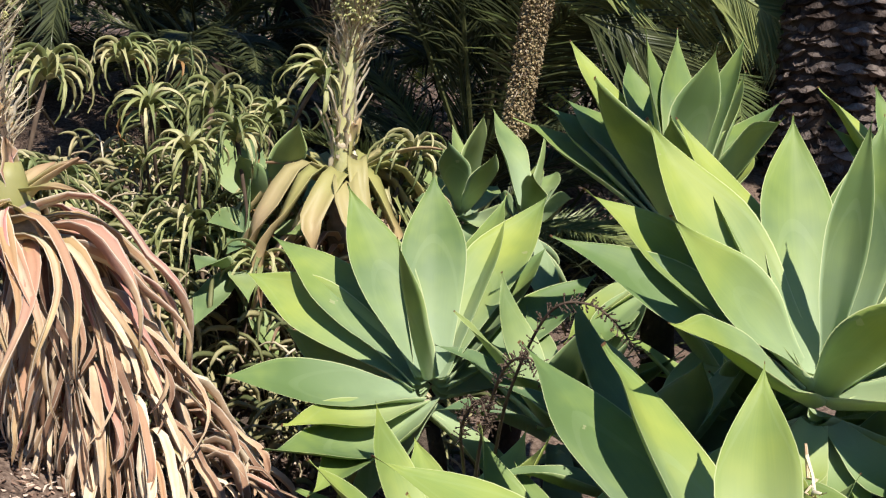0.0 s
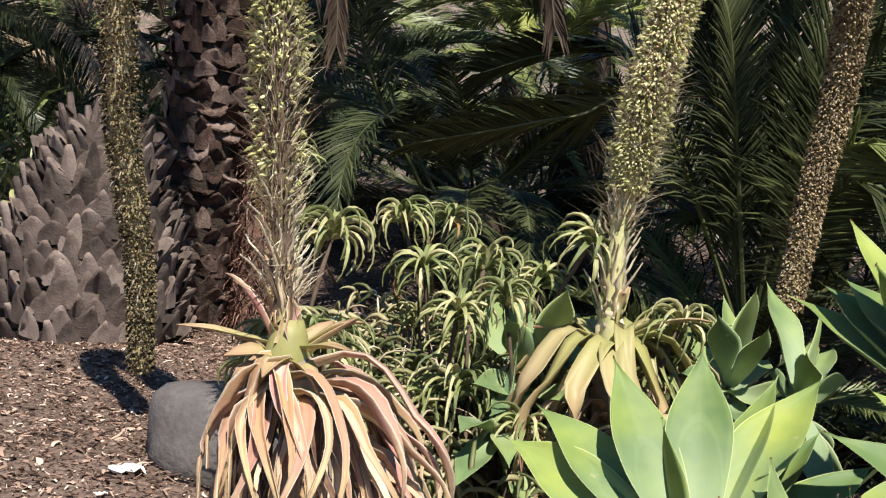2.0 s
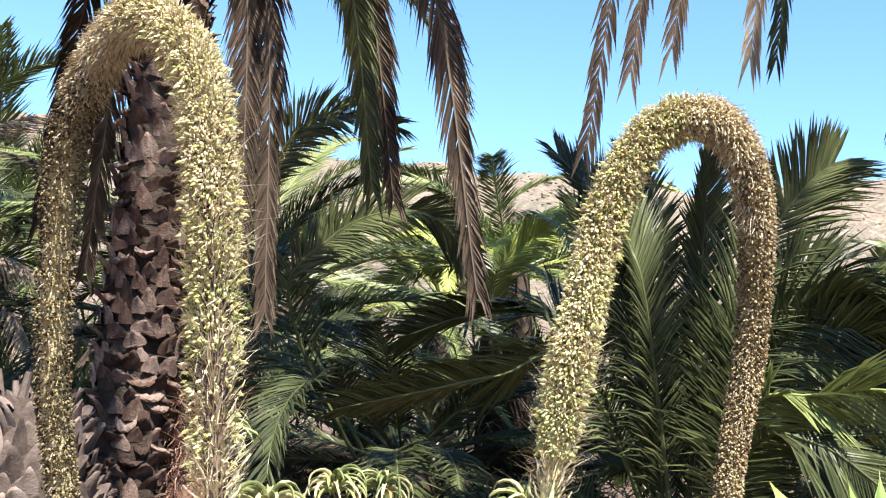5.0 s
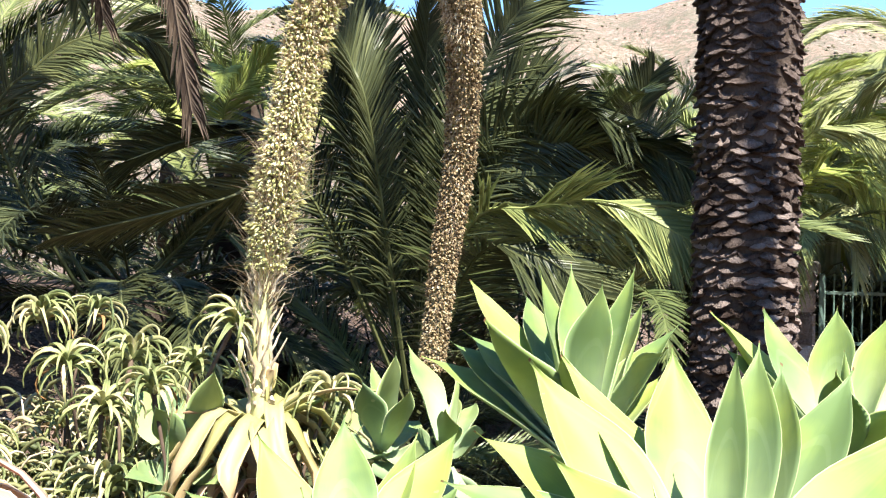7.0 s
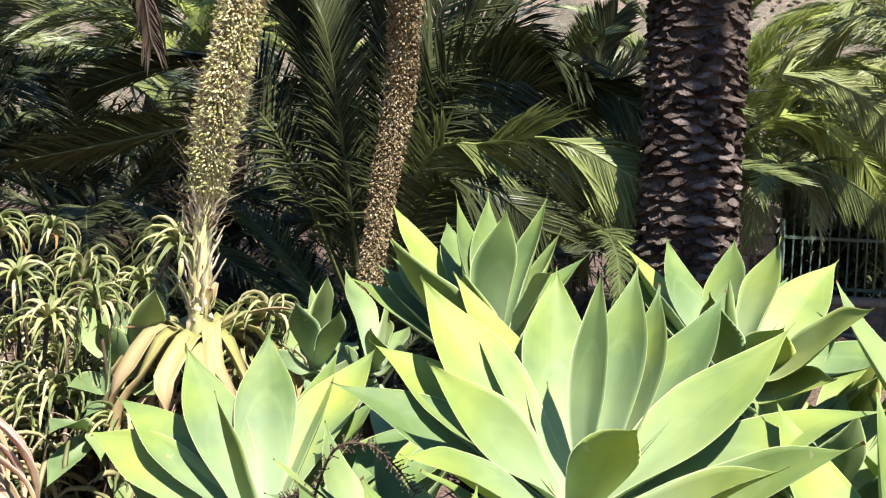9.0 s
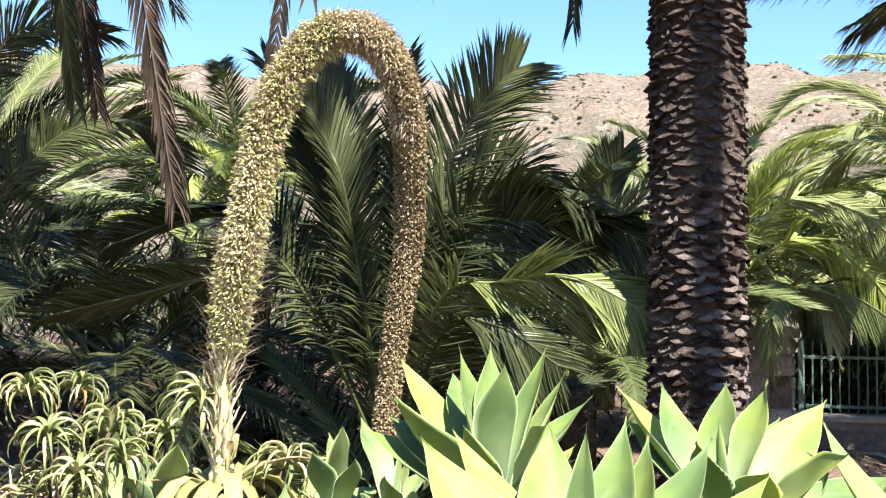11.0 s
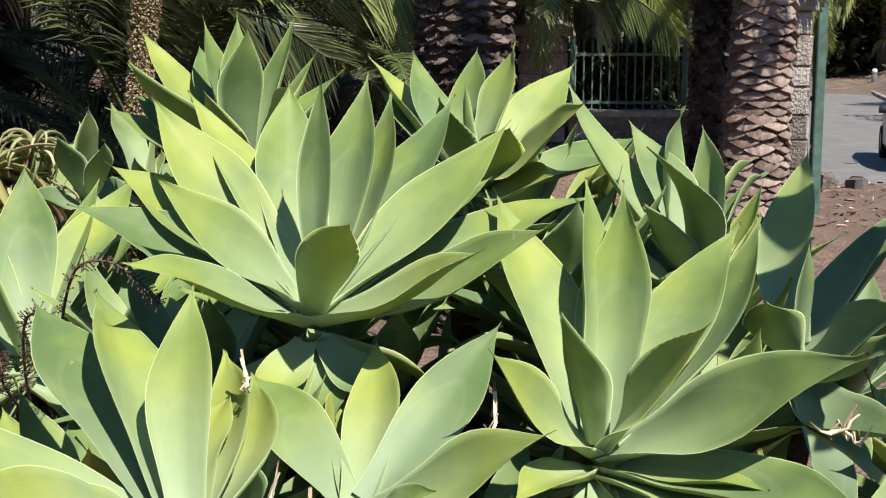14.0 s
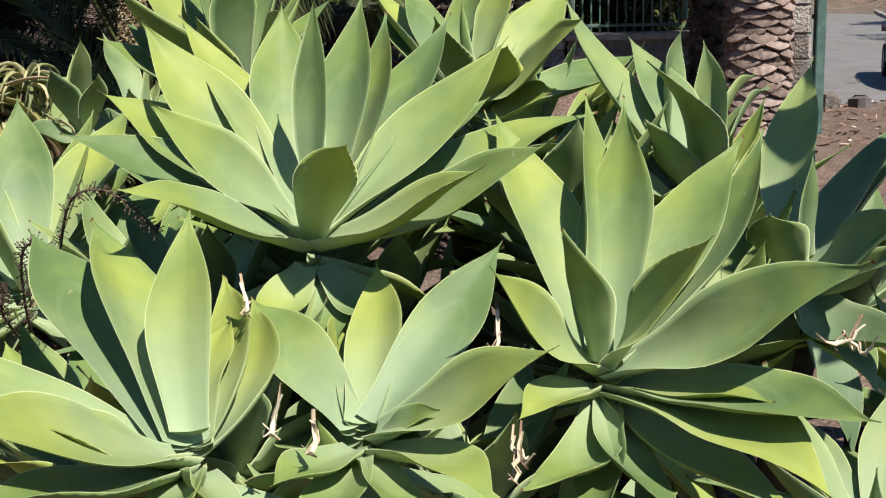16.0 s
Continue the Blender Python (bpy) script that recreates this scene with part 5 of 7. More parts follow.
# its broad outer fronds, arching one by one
# all but the first take the leaflet colour darkened for shade
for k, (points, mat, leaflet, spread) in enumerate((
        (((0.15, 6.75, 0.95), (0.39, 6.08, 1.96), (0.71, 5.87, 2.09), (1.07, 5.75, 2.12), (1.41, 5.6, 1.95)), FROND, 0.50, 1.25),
        (((0.15, 6.75, 0.95), (0.42, 5.88, 1.81), (0.7, 5.67, 1.86), (0.98, 5.55, 1.68)), FROND_SHADED, 0.44, 1.2),
        (((0.15, 6.75, 0.95), (0.29, 6.27, 2.27), (0.56, 6.28, 2.62), (0.8, 6.27, 2.72), (0.98, 6.26, 2.61)), FROND_SHADED, 0.42, 1.2),
        (((0.15, 6.75, 0.95), (0.41, 6.28, 2.15), (0.77, 6.17, 2.38), (1.19, 6.03, 2.44), (1.49, 5.89, 2.3)), FROND_SHADED, 0.46, 1.25),
        (((0.15, 6.75, 0.95), (0.28, 6.37, 2.31), (0.52, 6.38, 2.92), (0.71, 6.37, 3.21), (0.83, 6.37, 3.32)), FROND_SHADED, 0.48, 1.25),
        (((0.15, 6.75, 0.95), (-0.06, 6.46, 2.31), (-0.14, 6.45, 2.97), (-0.25, 6.44, 3.34)), FROND_SHADED, 0.4, 1.1),
        (((0.15, 6.75, 0.95), (-0.12, 6.72, 2.58), (-0.38, 6.71, 3.12), (-0.64, 6.69, 3.4)), FROND_SHADED, 0.42, 1.2),
        (((0.15, 6.75, 0.95), (-0.14, 6.25, 2.29), (-0.32, 6.13, 2.76), (-0.44, 6.11, 2.97)), FROND_SHADED, 0.44, 1.2),
        (((0.15, 6.75, 0.95), (0.62, 6.29, 2.2), (0.99, 6.15, 2.4), (1.4, 5.97, 2.46)), FROND_SHADED, 0.46, 1.25),
        (((0.15, 6.75, 0.95), (1.39, 7.12, 2.25), (1.46, 7.21, 2.75), (1.55, 7.2, 2.99)), FROND_SHADED, 0.34, 1.1),
        (((0.15, 6.75, 0.95), (-0.41, 6.1, 2.16), (-0.79, 5.96, 2.1), (-1.15, 5.8, 1.99), (-1.48, 5.62, 1.89)), FROND_SHADED, 0.4, 1.15),
        (((0.15, 6.75, 0.95), (-0.43, 6.39, 2.3), (-0.73, 6.35, 2.45), (-1.04, 6.2, 2.4), (-1.3, 6.06, 2.28)), FROND_SHADED, 0.42, 1.1),
        (((0.15, 6.75, 0.95), (0.19, 6.51, 2.2), (0.18, 6.44, 2.86), (0.2, 6.34, 3.37)), FROND_SHADED, 0.34, 0.95),
        (((0.15, 6.75, 0.95), (-0.09, 6.13, 2.45), (-0.2, 6.07, 2.81), (-0.33, 6.01, 3.09)), FROND_SHADED, 0.4, 0.95),
        (((0.15, 6.75, 0.95), (0.39, 6.3, 2.25), (0.71, 6.15, 2.53), (0.97, 6.0, 2.61), (1.16, 5.88, 2.52)), FROND_SHADED, 0.4, 1.1))):
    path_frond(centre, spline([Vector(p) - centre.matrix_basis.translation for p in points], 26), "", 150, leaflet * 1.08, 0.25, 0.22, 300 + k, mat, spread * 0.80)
shaded_palm = bush_palm(42, -1.6, 7.6, "low palm with drooping feather fronds coloured dark for shade", [SHADED[1], SHADED[2], SHADED[0]], 26, 0.86, 0.5, -10, 60)
bush_palm(43, -3.4, 9.2, "low palm with dry and shade-coloured feather fronds", [SHADED[1], GREEN[1], SHADED[2], DRY[0]], 32, 1.0, 0.6, -10, 78)
bush_palm(44, 1.3, 8.3, "low palm with glossy green feather fronds", [GREEN[0], SHADED[0], GREEN[1]], 26, 0.8, 0.5, 25, 80)
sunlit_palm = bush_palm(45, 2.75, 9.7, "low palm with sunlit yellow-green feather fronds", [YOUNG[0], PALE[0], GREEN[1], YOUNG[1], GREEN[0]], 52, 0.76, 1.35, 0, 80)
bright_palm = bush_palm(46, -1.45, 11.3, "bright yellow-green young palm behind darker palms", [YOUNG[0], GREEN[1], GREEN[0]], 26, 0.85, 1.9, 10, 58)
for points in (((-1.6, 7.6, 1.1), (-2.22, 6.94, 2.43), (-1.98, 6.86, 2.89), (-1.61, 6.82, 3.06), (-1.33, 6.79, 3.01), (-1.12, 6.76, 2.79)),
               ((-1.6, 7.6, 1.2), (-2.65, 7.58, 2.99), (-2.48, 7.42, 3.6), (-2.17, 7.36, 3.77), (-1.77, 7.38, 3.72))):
    path_frond(shaded_palm, spline([Vector(p) - shaded_palm.location for p in points], 26), "", 150, 0.40, 0.2, 0.30, 340 + len(points), FROND_SHADED, 0.90)
path_frond(bright_palm, spline([Vector(p) - bright_palm.location for p in ((-1.45, 11.3, 2.3), (-1.49, 10.34, 3.04), (-1.24, 10.23, 3.38), (-0.91, 10.13, 3.59))], 26), "", 140, 0.44, 0.2, 0.25, 345, FROND_YOUNG, 0.85)
bush_palm(47, -4.6, 12.6, "tall palm with arching green fronds", [GREEN[0], SHADED[1], GREEN[2]], 28, 1.02, 1.8, 0, 80)
bush_palm(48, 0.9, 12.4, "palm with dull green fronds in the thicket", [GREEN[0], SHADED[1], YOUNG[1]], 26, 0.9, 1.1, 0, 75)
bush_palm(49, 2.2, 13.6, "palm with upright shade-coloured fronds in the thicket", [GREEN[2], SHADED[0], GREEN[0]], 26, 0.88, 1.15, 0, 85)
bush_palm(50, -6.3, 8.6, "palm with dry and green hanging fronds", [GREEN[1], DRY[1], SHADED[2], GREEN[0]], 30, 1.1, 1.2, -15, 75)
bush_palm(51, -7.5, 12.5, "palm with arching green fronds in the thicket", [GREEN[1], SHADED[2], GREEN[0]], 28, 1.2, 1.8, -5, 80)
bush_palm(52, -2.9, 15.8, "far palm with green arching fronds", [GREEN[0], YOUNG[1], GREEN[1]], 26, 0.95, 1.9, 0, 80)
silver_palm = bush_palm(53, 4.5, 9.6, "shaggy palm with pale silvery drooping fronds behind the fence", [PALE[0], PALE[1], PALE[0], YOUNG[1]], 56, 0.72, 2.6, -25, 75)
bush_palm(54, 5.6, 11.6, "palm with pale drooping fronds beside the gate", [PALE[1], YOUNG[1], PALE[0]], 38, 0.75, 2.6, -30, 80)
for points in (((4.5, 9.6, 2.6), (4.25, 8.6, 3.3), (3.88, 8.15, 3.62), (3.61, 8.2, 3.84), (3.28, 8.3, 3.88)),
               ((4.5, 9.6, 2.6), (4.16, 8.35, 2.95), (3.82, 8.25, 3.16), (3.52, 8.34, 3.26), (3.28, 8.45, 3.06))):
    path_frond(silver_palm, spline([Vector(p) - silver_palm.location for p in points], 26), "", 130, 0.46, 0.1, 0.75, 350 + len(points), FROND_PALE, 0.9)
for k, points in enumerate((
        ((2.75, 9.7, 2.1), (2.79, 8.3, 2.45), (3.06, 8.21, 2.53), (3.42, 8.12, 2.27), (3.69, 8.04, 1.84)),
        ((2.75, 9.7, 2.1), (2.8, 8.32, 2.16), (3.12, 8.23, 2.2), (3.43, 8.13, 2.06), (3.65, 8.05, 1.86)),
        ((2.75, 9.7, 2.1), (2.79, 8.27, 2.72), (3.05, 8.19, 2.81), (3.44, 8.08, 2.65), (3.79, 7.99, 2.24)))):
    path_frond(sunlit_palm, spline([Vector(p) - sunlit_palm.location for p in points], 26), "", 140, 0.38, 0.15, 0.35, 370 + k, (FROND_YOUNG, FROND, FROND_PALE)[k], 0.9)


def lip_mesh(w, out, drop, seed, mat):
    """A rough, sagging crescent ledge, the scar of a cut frond: a sloping top and an undercut below."""
    r = rng(seed)
    verts, faces = [], []
    n = 7
    for i in range(n + 1):
        x = i / n * 2 - 1
        o = out * (1 - 0.8 * x * x) * r.uniform(0.5, 1.35)
        zz = -0.55 * drop * (1 - x * x)
        j = lambda q: r.uniform(-q, q)
        verts += [(x * w / 2 * 0.9, 0.025, zz + drop * 0.75 + j(0.004)), (x * w / 2, -o * 0.55 + j(0.004), zz + drop * 0.32 + j(0.010)),
                  (x * w / 2, -o, zz + j(0.010)), (x * w / 2 * 0.97, -o * 0.85 + j(0.003), zz - drop * 0.16), (x * w / 2 * 0.9, 0.02, zz - drop * 0.10)]
    for i in range(n):
        for k in range(4):
            p = i * 5 + k
            faces.append((p, p + 1, p + 6, p + 5))
    return mesh_data("leaf_base", verts, faces, mat, smooth=False)


def scar_mesh(w, h, out, seed, mat):
    """A lens-shaped frond scar: its face slopes out to a proud lower edge with a thin undercut."""
    r = rng(seed)
    verts, faces = [], []
    n = 8
    for i in range(n + 1):
        x = i / n * 2 - 1
        lens = 1 - abs(x) ** 1.7
        o = out * (0.25 + 0.75 * lens) * r.uniform(0.8, 1.2)
        j = r.uniform(-0.003, 0.003)
        for zz, yy in ((0.5, 0.012), (0.42, -0.15 * o), (0.0, -0.62 * o), (-0.42, -o), (-0.52, -0.75 * o), (-0.46, 0.012)):
            verts.append((x * w / 2, yy, zz * h * max(0.08, lens) + j))
    for i in range(n):
        for k in range(5):
            p = i * 6 + k
            faces.append((p, p + 1, p + 7, p + 6))
    return mesh_data("leaf_base", verts, faces, mat, smooth=False)


def tongue_mesh(w, h, out, mat, cut=0.0):
    """A frond stub that lies along the cone as a smooth convex pad, with a blunt tip that stands out and a worn end face."""
    verts, faces = [], []
    rows, cols = 7, 5
    for j in range(rows):
        v = j / (rows - 1)
        half = w / 2 * (0.85, 1.0, 0.98, 0.90, 0.76, 0.55, 0.26)[j]
        for i in range(cols):
            x = i / (cols - 1) * 2 - 1
            y = -out * (0.12 + 0.88 * v ** 1.3) * (1 - 0.42 * x * x)
            verts.append((x * half, y, (v - 0.4 - 0.10 * x * x * v + cut * x * v) * h))
    top = (rows - 1) * cols
    for i in range(cols):
        x, y, z = verts[top + i]
        verts.append((x * 0.9, y + 0.35 * out, z - 0.02 * h))
    for i in range(cols):
        x, y, z = verts[top + i]
        verts.append((x * 1.0, 0.03, z - 0.30 * h))
    for j in range(rows + 1):
        for i in range(cols - 1):
            p = j * cols + i
            faces.append((p, p + 1, p + cols + 1, p + cols))
    return mesh_data("leaf_base", verts, faces, mat)


def scaled_trunk(t, height, rad, row, per, meshes, z0, z1, face, mat, joined_mat, wob=0.0, seed=0, tilt=8, even=1.0, lean=0.0):
    """A trunk clad in frond stubs; those that look towards face between z0 and z1 are parts, the rest one mesh."""
    r = rng(seed)
    n = int(height / 0.25) + 2
    path = [(wob * math.sin(k * 0.7) + lean * max(0, -0.15 + (height + 0.15) * k / n), wob * math.cos(k * 0.9), -0.15 + (height + 0.15) * k / n) for k in range(n + 1)]
    v, f = tube(path, [rad(p[2]) * 0.93 for p in path], 20)
    trunk = child("trunk", mesh_data("trunk", v, f, mat), t, "thick palm trunk clad in cut frond stubs")
    rest = []
    z, k = 0.02, 0
    while z < height:
        m = max(5, int(per * rad(z) / rad(height * 0.5)))
        for j in range(m):
            a = 2 * math.pi * (j + 0.5 * (k % 2)) / m + r.uniform(-0.05, 0.05)
            s = 1 + even * r.uniform(-0.38, 0.3)
            R = rad(z) * r.uniform(0.91, 0.97)
            place = Matrix.Translation((R * math.cos(a) + lean * z, R * math.sin(a), z + even * r.uniform(-0.45, 0.45) * row)) @ pose(0, 0, 0, 0, 0, math.degrees(a) + 90) @ pose(0, 0, 0, r.uniform(-tilt, tilt), even * r.uniform(-14, 14), even * r.uniform(-14, 14)) @ Matrix.Diagonal((s, r.uniform(0.7, 1.4), r.uniform(0.75, 1.2), 1))
            me = meshes[r.randrange(len(meshes))]
            if z0 <= z <= z1 and math.cos(a - face) > 0.05:
                child("leaf_base", me, trunk, m=place)
            else:
                rest.append(([place @ q.co for q in me.vertices], [tuple(q.vertices) for q in me.polygons]))
        z += row
        k += 1
    if rest:
        vv, ff = join(rest)
        child("stub_cladding", mesh_data("stub_cladding", vv, ff, joined_mat, smooth=False), trunk, kind="stuff")
    return trunk


FACE = math.atan2(-1, -0.1)


def crown_ring(t, z, count, kinds, size, seed, lo=-30, hi=70):
    r = rng(seed)
    for k in range(count):
        q = k / count
        frond(t, kinds[k % len(kinds)], (0, 0, z - 0.25 * q), k * 137.5 + r.uniform(-12, 12), hi - (hi - lo) * q + r.uniform(-8, 8), size * r.uniform(0.85, 1.1), r.uniform(-30, 30))


def palm_one():
    x, y = 1.66, 5.52
    g = land(x, y)
    t = thing("palm", (x, y, g), "tall date palm with a thick trunk of grey-brown frond stubs", "palm tree", "tall palms")
    meshes = [scar_mesh(w, h, o, k, SCALE) for k, (w, h, o) in enumerate(((0.115, 0.042, 0.024), (0.100, 0.045, 0.028), (0.125, 0.038, 0.020), (0.092, 0.040, 0.032)))] + [lip_mesh(0.10, 0.024, 0.034, 7, SCALE), lip_mesh(0.08, 0.030, 0.032, 8, SCALE), lip_mesh(0.11, 0.018, 0.030, 9, SCALE)]
    H = 8.0 - g
    scaled_trunk(t, H, lambda z: 0.228 + 0.03 * math.exp(-z * 0.9), 0.036, 14, meshes, 0.75, 2.25, FACE, BARK, SCALE, 0.008, 3, 14, 1.0)
    org = Vector((x, y, g))
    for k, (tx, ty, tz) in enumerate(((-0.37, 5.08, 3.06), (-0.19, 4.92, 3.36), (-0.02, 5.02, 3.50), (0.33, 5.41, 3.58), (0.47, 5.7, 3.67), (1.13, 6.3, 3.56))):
        tip_frond(t, (0, 0, H + 0.1), Vector((tx, ty, tz)) - org, 0.35 + 0.1 * (k % 3), "", seed=80 + k, mat=FROND_TAN if k == 3 else FROND_DRY if k < 3 else FROND_SHADED, hang=0.9, leaflet=0.27, count=240, flat=0.1, spread=0.75)
    crown_ring(t, H + 0.1, 20, [GREEN[0], SHADED[1], GREEN[2]], 1.12, 90, 8, 75)
    # extra broad sunward fronds out of view, added to shade the central palm
    for k in range(11):
        frond(t, (SHADED[0], GREEN[2])[k % 2], (0, 0, H + 0.1), -118 + 6 * k, 22 + 9 * (k % 3), 1.2, 14 * (k % 3 - 1))


palm_one()


def palm_two():
    x, y = -2.63, 5.75
    g = land(x, y)
    t = thing("palm", (x, y, g), "date palm with reddish-brown frond stubs coloured dark for crown shade", "palm tree", "tall palms")
    meshes = [tongue_mesh(w, h, o, SCALE_BROWN_SHADED, c) for w, h, o, c in ((0.105, 0.10, 0.055, 0.10), (0.12, 0.085, 0.045, -0.10), (0.085, 0.11, 0.070, 0.05), (0.095, 0.08, 0.060, -0.05))] + [lip_mesh(0.12, 0.05, 0.06, 61, SCALE_BROWN_SHADED)]
    H = 4.75 - g
    scaled_trunk(t, H, lambda z: 0.19 + 0.02 * math.exp(-z), 0.068, 12, meshes, 0.3, 2.9, FACE, BARK, SCALE_BROWN_SHADED, 0.01, 7, 16, 1.0)
    org = Vector((x, y, g))
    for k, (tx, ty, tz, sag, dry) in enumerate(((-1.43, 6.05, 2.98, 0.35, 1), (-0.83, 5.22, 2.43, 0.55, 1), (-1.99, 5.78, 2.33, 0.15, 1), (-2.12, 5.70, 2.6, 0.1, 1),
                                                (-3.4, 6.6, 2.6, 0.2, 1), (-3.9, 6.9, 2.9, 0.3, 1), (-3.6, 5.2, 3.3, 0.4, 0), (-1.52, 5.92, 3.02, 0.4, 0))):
        tip_frond(t, (0, 0, H + 0.1), Vector((tx, ty, tz)) - org, sag, "hanging dry brown frond" if dry else "", seed=120 + k, mat=FROND_DRY if dry else FROND_SHADED, leaflet=0.27, hang=0.9, count=220, flat=0.3, spread=0.85)
    crown_ring(t, H + 0.1, 26, [GREEN[0], SHADED[1], GREEN[1]], 1.1, 95, 5, 75)


palm_two()


def palm_three():
    x, y = 4.14, 7.73
    g = land(x, y)
    t = thing("palm", (x, y, g), "sunlit palm trunk with pale diamond-shaped frond scars", "palm tree", "tall palms")
    meshes = [scar_mesh(w, h, o, 40 + k, SCALE_PALE) for k, (w, h, o) in enumerate(((0.205, 0.088, 0.034), (0.21, 0.082, 0.030), (0.195, 0.092, 0.038), (0.20, 0.085, 0.028)))]
    H = 3.7 - g
    top = Vector((0.04 * H, 0, H))
    scaled_trunk(t, H, lambda z: 0.203 + 0.065 * math.exp(-z * 1.8), 0.053, 7, meshes, 0.0, 2.4, FACE + 0.4, BARK, SCALE_PALE, 0.012, 9, 4, 0.28, 0.04)
    # the last two fronds lean sunward, added to shade the upper trunk
    for k, (az, el) in enumerate(((150, 62), (25, 40), (-30, 58), (-165, 62), (-80, 34), (-62, 46))):
        frond(t, [SHADED[0], SHADED[1]][k % 2], top, az, el, 0.85, 15 - 6 * k)
    for k, points in enumerate((((3.78, 7.2, 4.0), (3.42, 6.97, 3.98), (3.08, 7.03, 4.06), (2.74, 7.11, 4.10), (2.38, 7.21, 4.06)),
                                ((3.85, 7.1, 4.1), (3.52, 6.79, 4.05), (3.28, 6.75, 4.12), (3.0, 6.79, 4.16), (2.72, 6.82, 4.24)),
                                ((3.95, 7.2, 3.9), (3.62, 6.85, 3.92), (3.43, 6.8, 3.90), (3.2, 6.82, 3.86), (2.95, 6.87, 3.74)))):
        path_frond(t, spline([top] + [Vector(p) - t.location for p in points], 26), "", 170, 0.46, 0.12, 0.7, 360 + k, FROND_SHADED, 1.0)


palm_three()


def palm_four():
    x, y = 4.03, 8.3
    g = land(x, y)
    t = thing("palm", (x, y, g), "slender palm trunk standing by the fence", "palm tree", "tall palms")
    meshes = [lip_mesh(w, o, d, 70 + k, SCALE) for k, (w, o, d) in enumerate(((0.10, 0.04, 0.045), (0.085, 0.05, 0.05)))]
    scaled_trunk(t, 1.45, lambda z: 0.108 + 0.03 * math.exp(-z * 2), 0.06, 8, meshes, 0.0, 2.3, FACE + 0.4, BARK, SCALE, 0.012, 19, 14)
    crown_ring(t, 1.45, 8, [PALE[1], YOUNG[0], PALE[0]], 0.40, 98, 45, 80)


palm_four()


def shade_palm():
    # stands out of view, added to cast the shadow stripe on palm_one
    x, y = 3.09, 2.437
    g = land(x, y)
    t = thing("palm", (x, y, g), "unseen slender palm added so its trunk shades another palm", "palm tree", "tall palms")
    v, f = tube([(0, 0, -0.1), (0.0, 0, 3.0), (0, 0.0, 8.0), (0, 0, 14.5)], [0.085, 0.078, 0.074, 0.066], 12)
    child("trunk", mesh_data("trunk", v, f, BARK), t)
    crown_ring(t, 14.5, 12, [GREEN[0], GREEN[1]], 0.4, 99, 0, 75)


shade_palm()


def stump():
    x, y = -2.80, 5.05
    g = land(x, y)
    t = thing("palm_stump", (x, y, g), "grey cone-shaped palm base of overlapping cut frond stubs", "palm stump")
    meshes = [tongue_mesh(w, h, o, SCALE_GREY, c) for w, h, o, c in ((0.140, 0.135, 0.042, 0.10), (0.120, 0.15, 0.052, -0.16), (0.150, 0.12, 0.036, 0.04), (0.110, 0.13, 0.058, 0.20), (0.130, 0.14, 0.046, -0.08), (0.095, 0.16, 0.056, 0.12))]
    scaled_trunk(t, 0.95, lambda z: max(0.10, 0.45 * (1 - (max(0, z) / 1.2) ** 2.0)), 0.060, 22, meshes, 0.0, 0.9, FACE, BARK, SCALE_GREY, 0.0, 29, 11, 0.85)
    r = rng(31)
    for k in range(12):
        a = radians(k * 137.5)
        R = 0.06 + 0.16 * r.random()
        v, f = tube([(0, 0, -0.10), (0.004, 0, 0.08), (0.012, 0, 0.22 + 0.16 * r.random())], [0.045, 0.036, 0.014], 6)
        child("frond_stub", mesh_data("frond_stub", v, f, SCALE_GREY, smooth=False), t, m=pose(R * math.cos(a), R * math.sin(a), 0.80 - R * 0.8, -12 * math.sin(a), 12 * math.cos(a), k * 40))
    return t


stump()


def fibrous_trunk():
    """A short old trunk wrapped in reddish fibre."""
    x, y = -2.33, 5.86
    g = land(x, y)
    t = thing("palm_stump", (x, y, g), "short dead palm trunk wrapped in reddish-brown fibre", "palm stump")
    path = [(0, 0, -0.1), (0.02, 0, 0.4), (0.0, 0, 0.8), (0.03, 0, 1.05)]
    v, f = tube(spline(path, 14), [0.17 - 0.004 * k for k in range(15)], 14)
    v = [p + Vector((noise.noise(p * 14), noise.noise(p * 14 + Vector((5, 0, 0))), 0)) * 0.035 for p in v]
    trunk = child("trunk", mesh_data("trunk", v, f, FIBRE), t)
    r = rng(37)
    parts = []
    for _ in range(2200):
        a, z = r.uniform(0, 6.283), r.uniform(0.0, 1.1)
        o = Vector((math.cos(a), math.sin(a), 0))
        p = o * (0.165 - 0.05 * z) + Vector((0, 0, z))
        d = o * r.uniform(0.1, 0.8) + Vector((-math.sin(a), math.cos(a), 0)) * r.uniform(-0.8, 0.8) + Vector((0, 0, r.uniform(-0.9, 0.7)))
        parts.append(blade(p, d, r.uniform(0.04, 0.13), 0.004, Vector((r.uniform(-1, 1), r.uniform(-1, 1), r.uniform(-1.5, 0.4))) * 0.03))
    vv, ff = join(parts)
    child("fibre", mesh_data("fibre", vv, ff, FIBRE, smooth=False), trunk, "matted reddish fibre", kind="stuff")


fibrous_trunk()


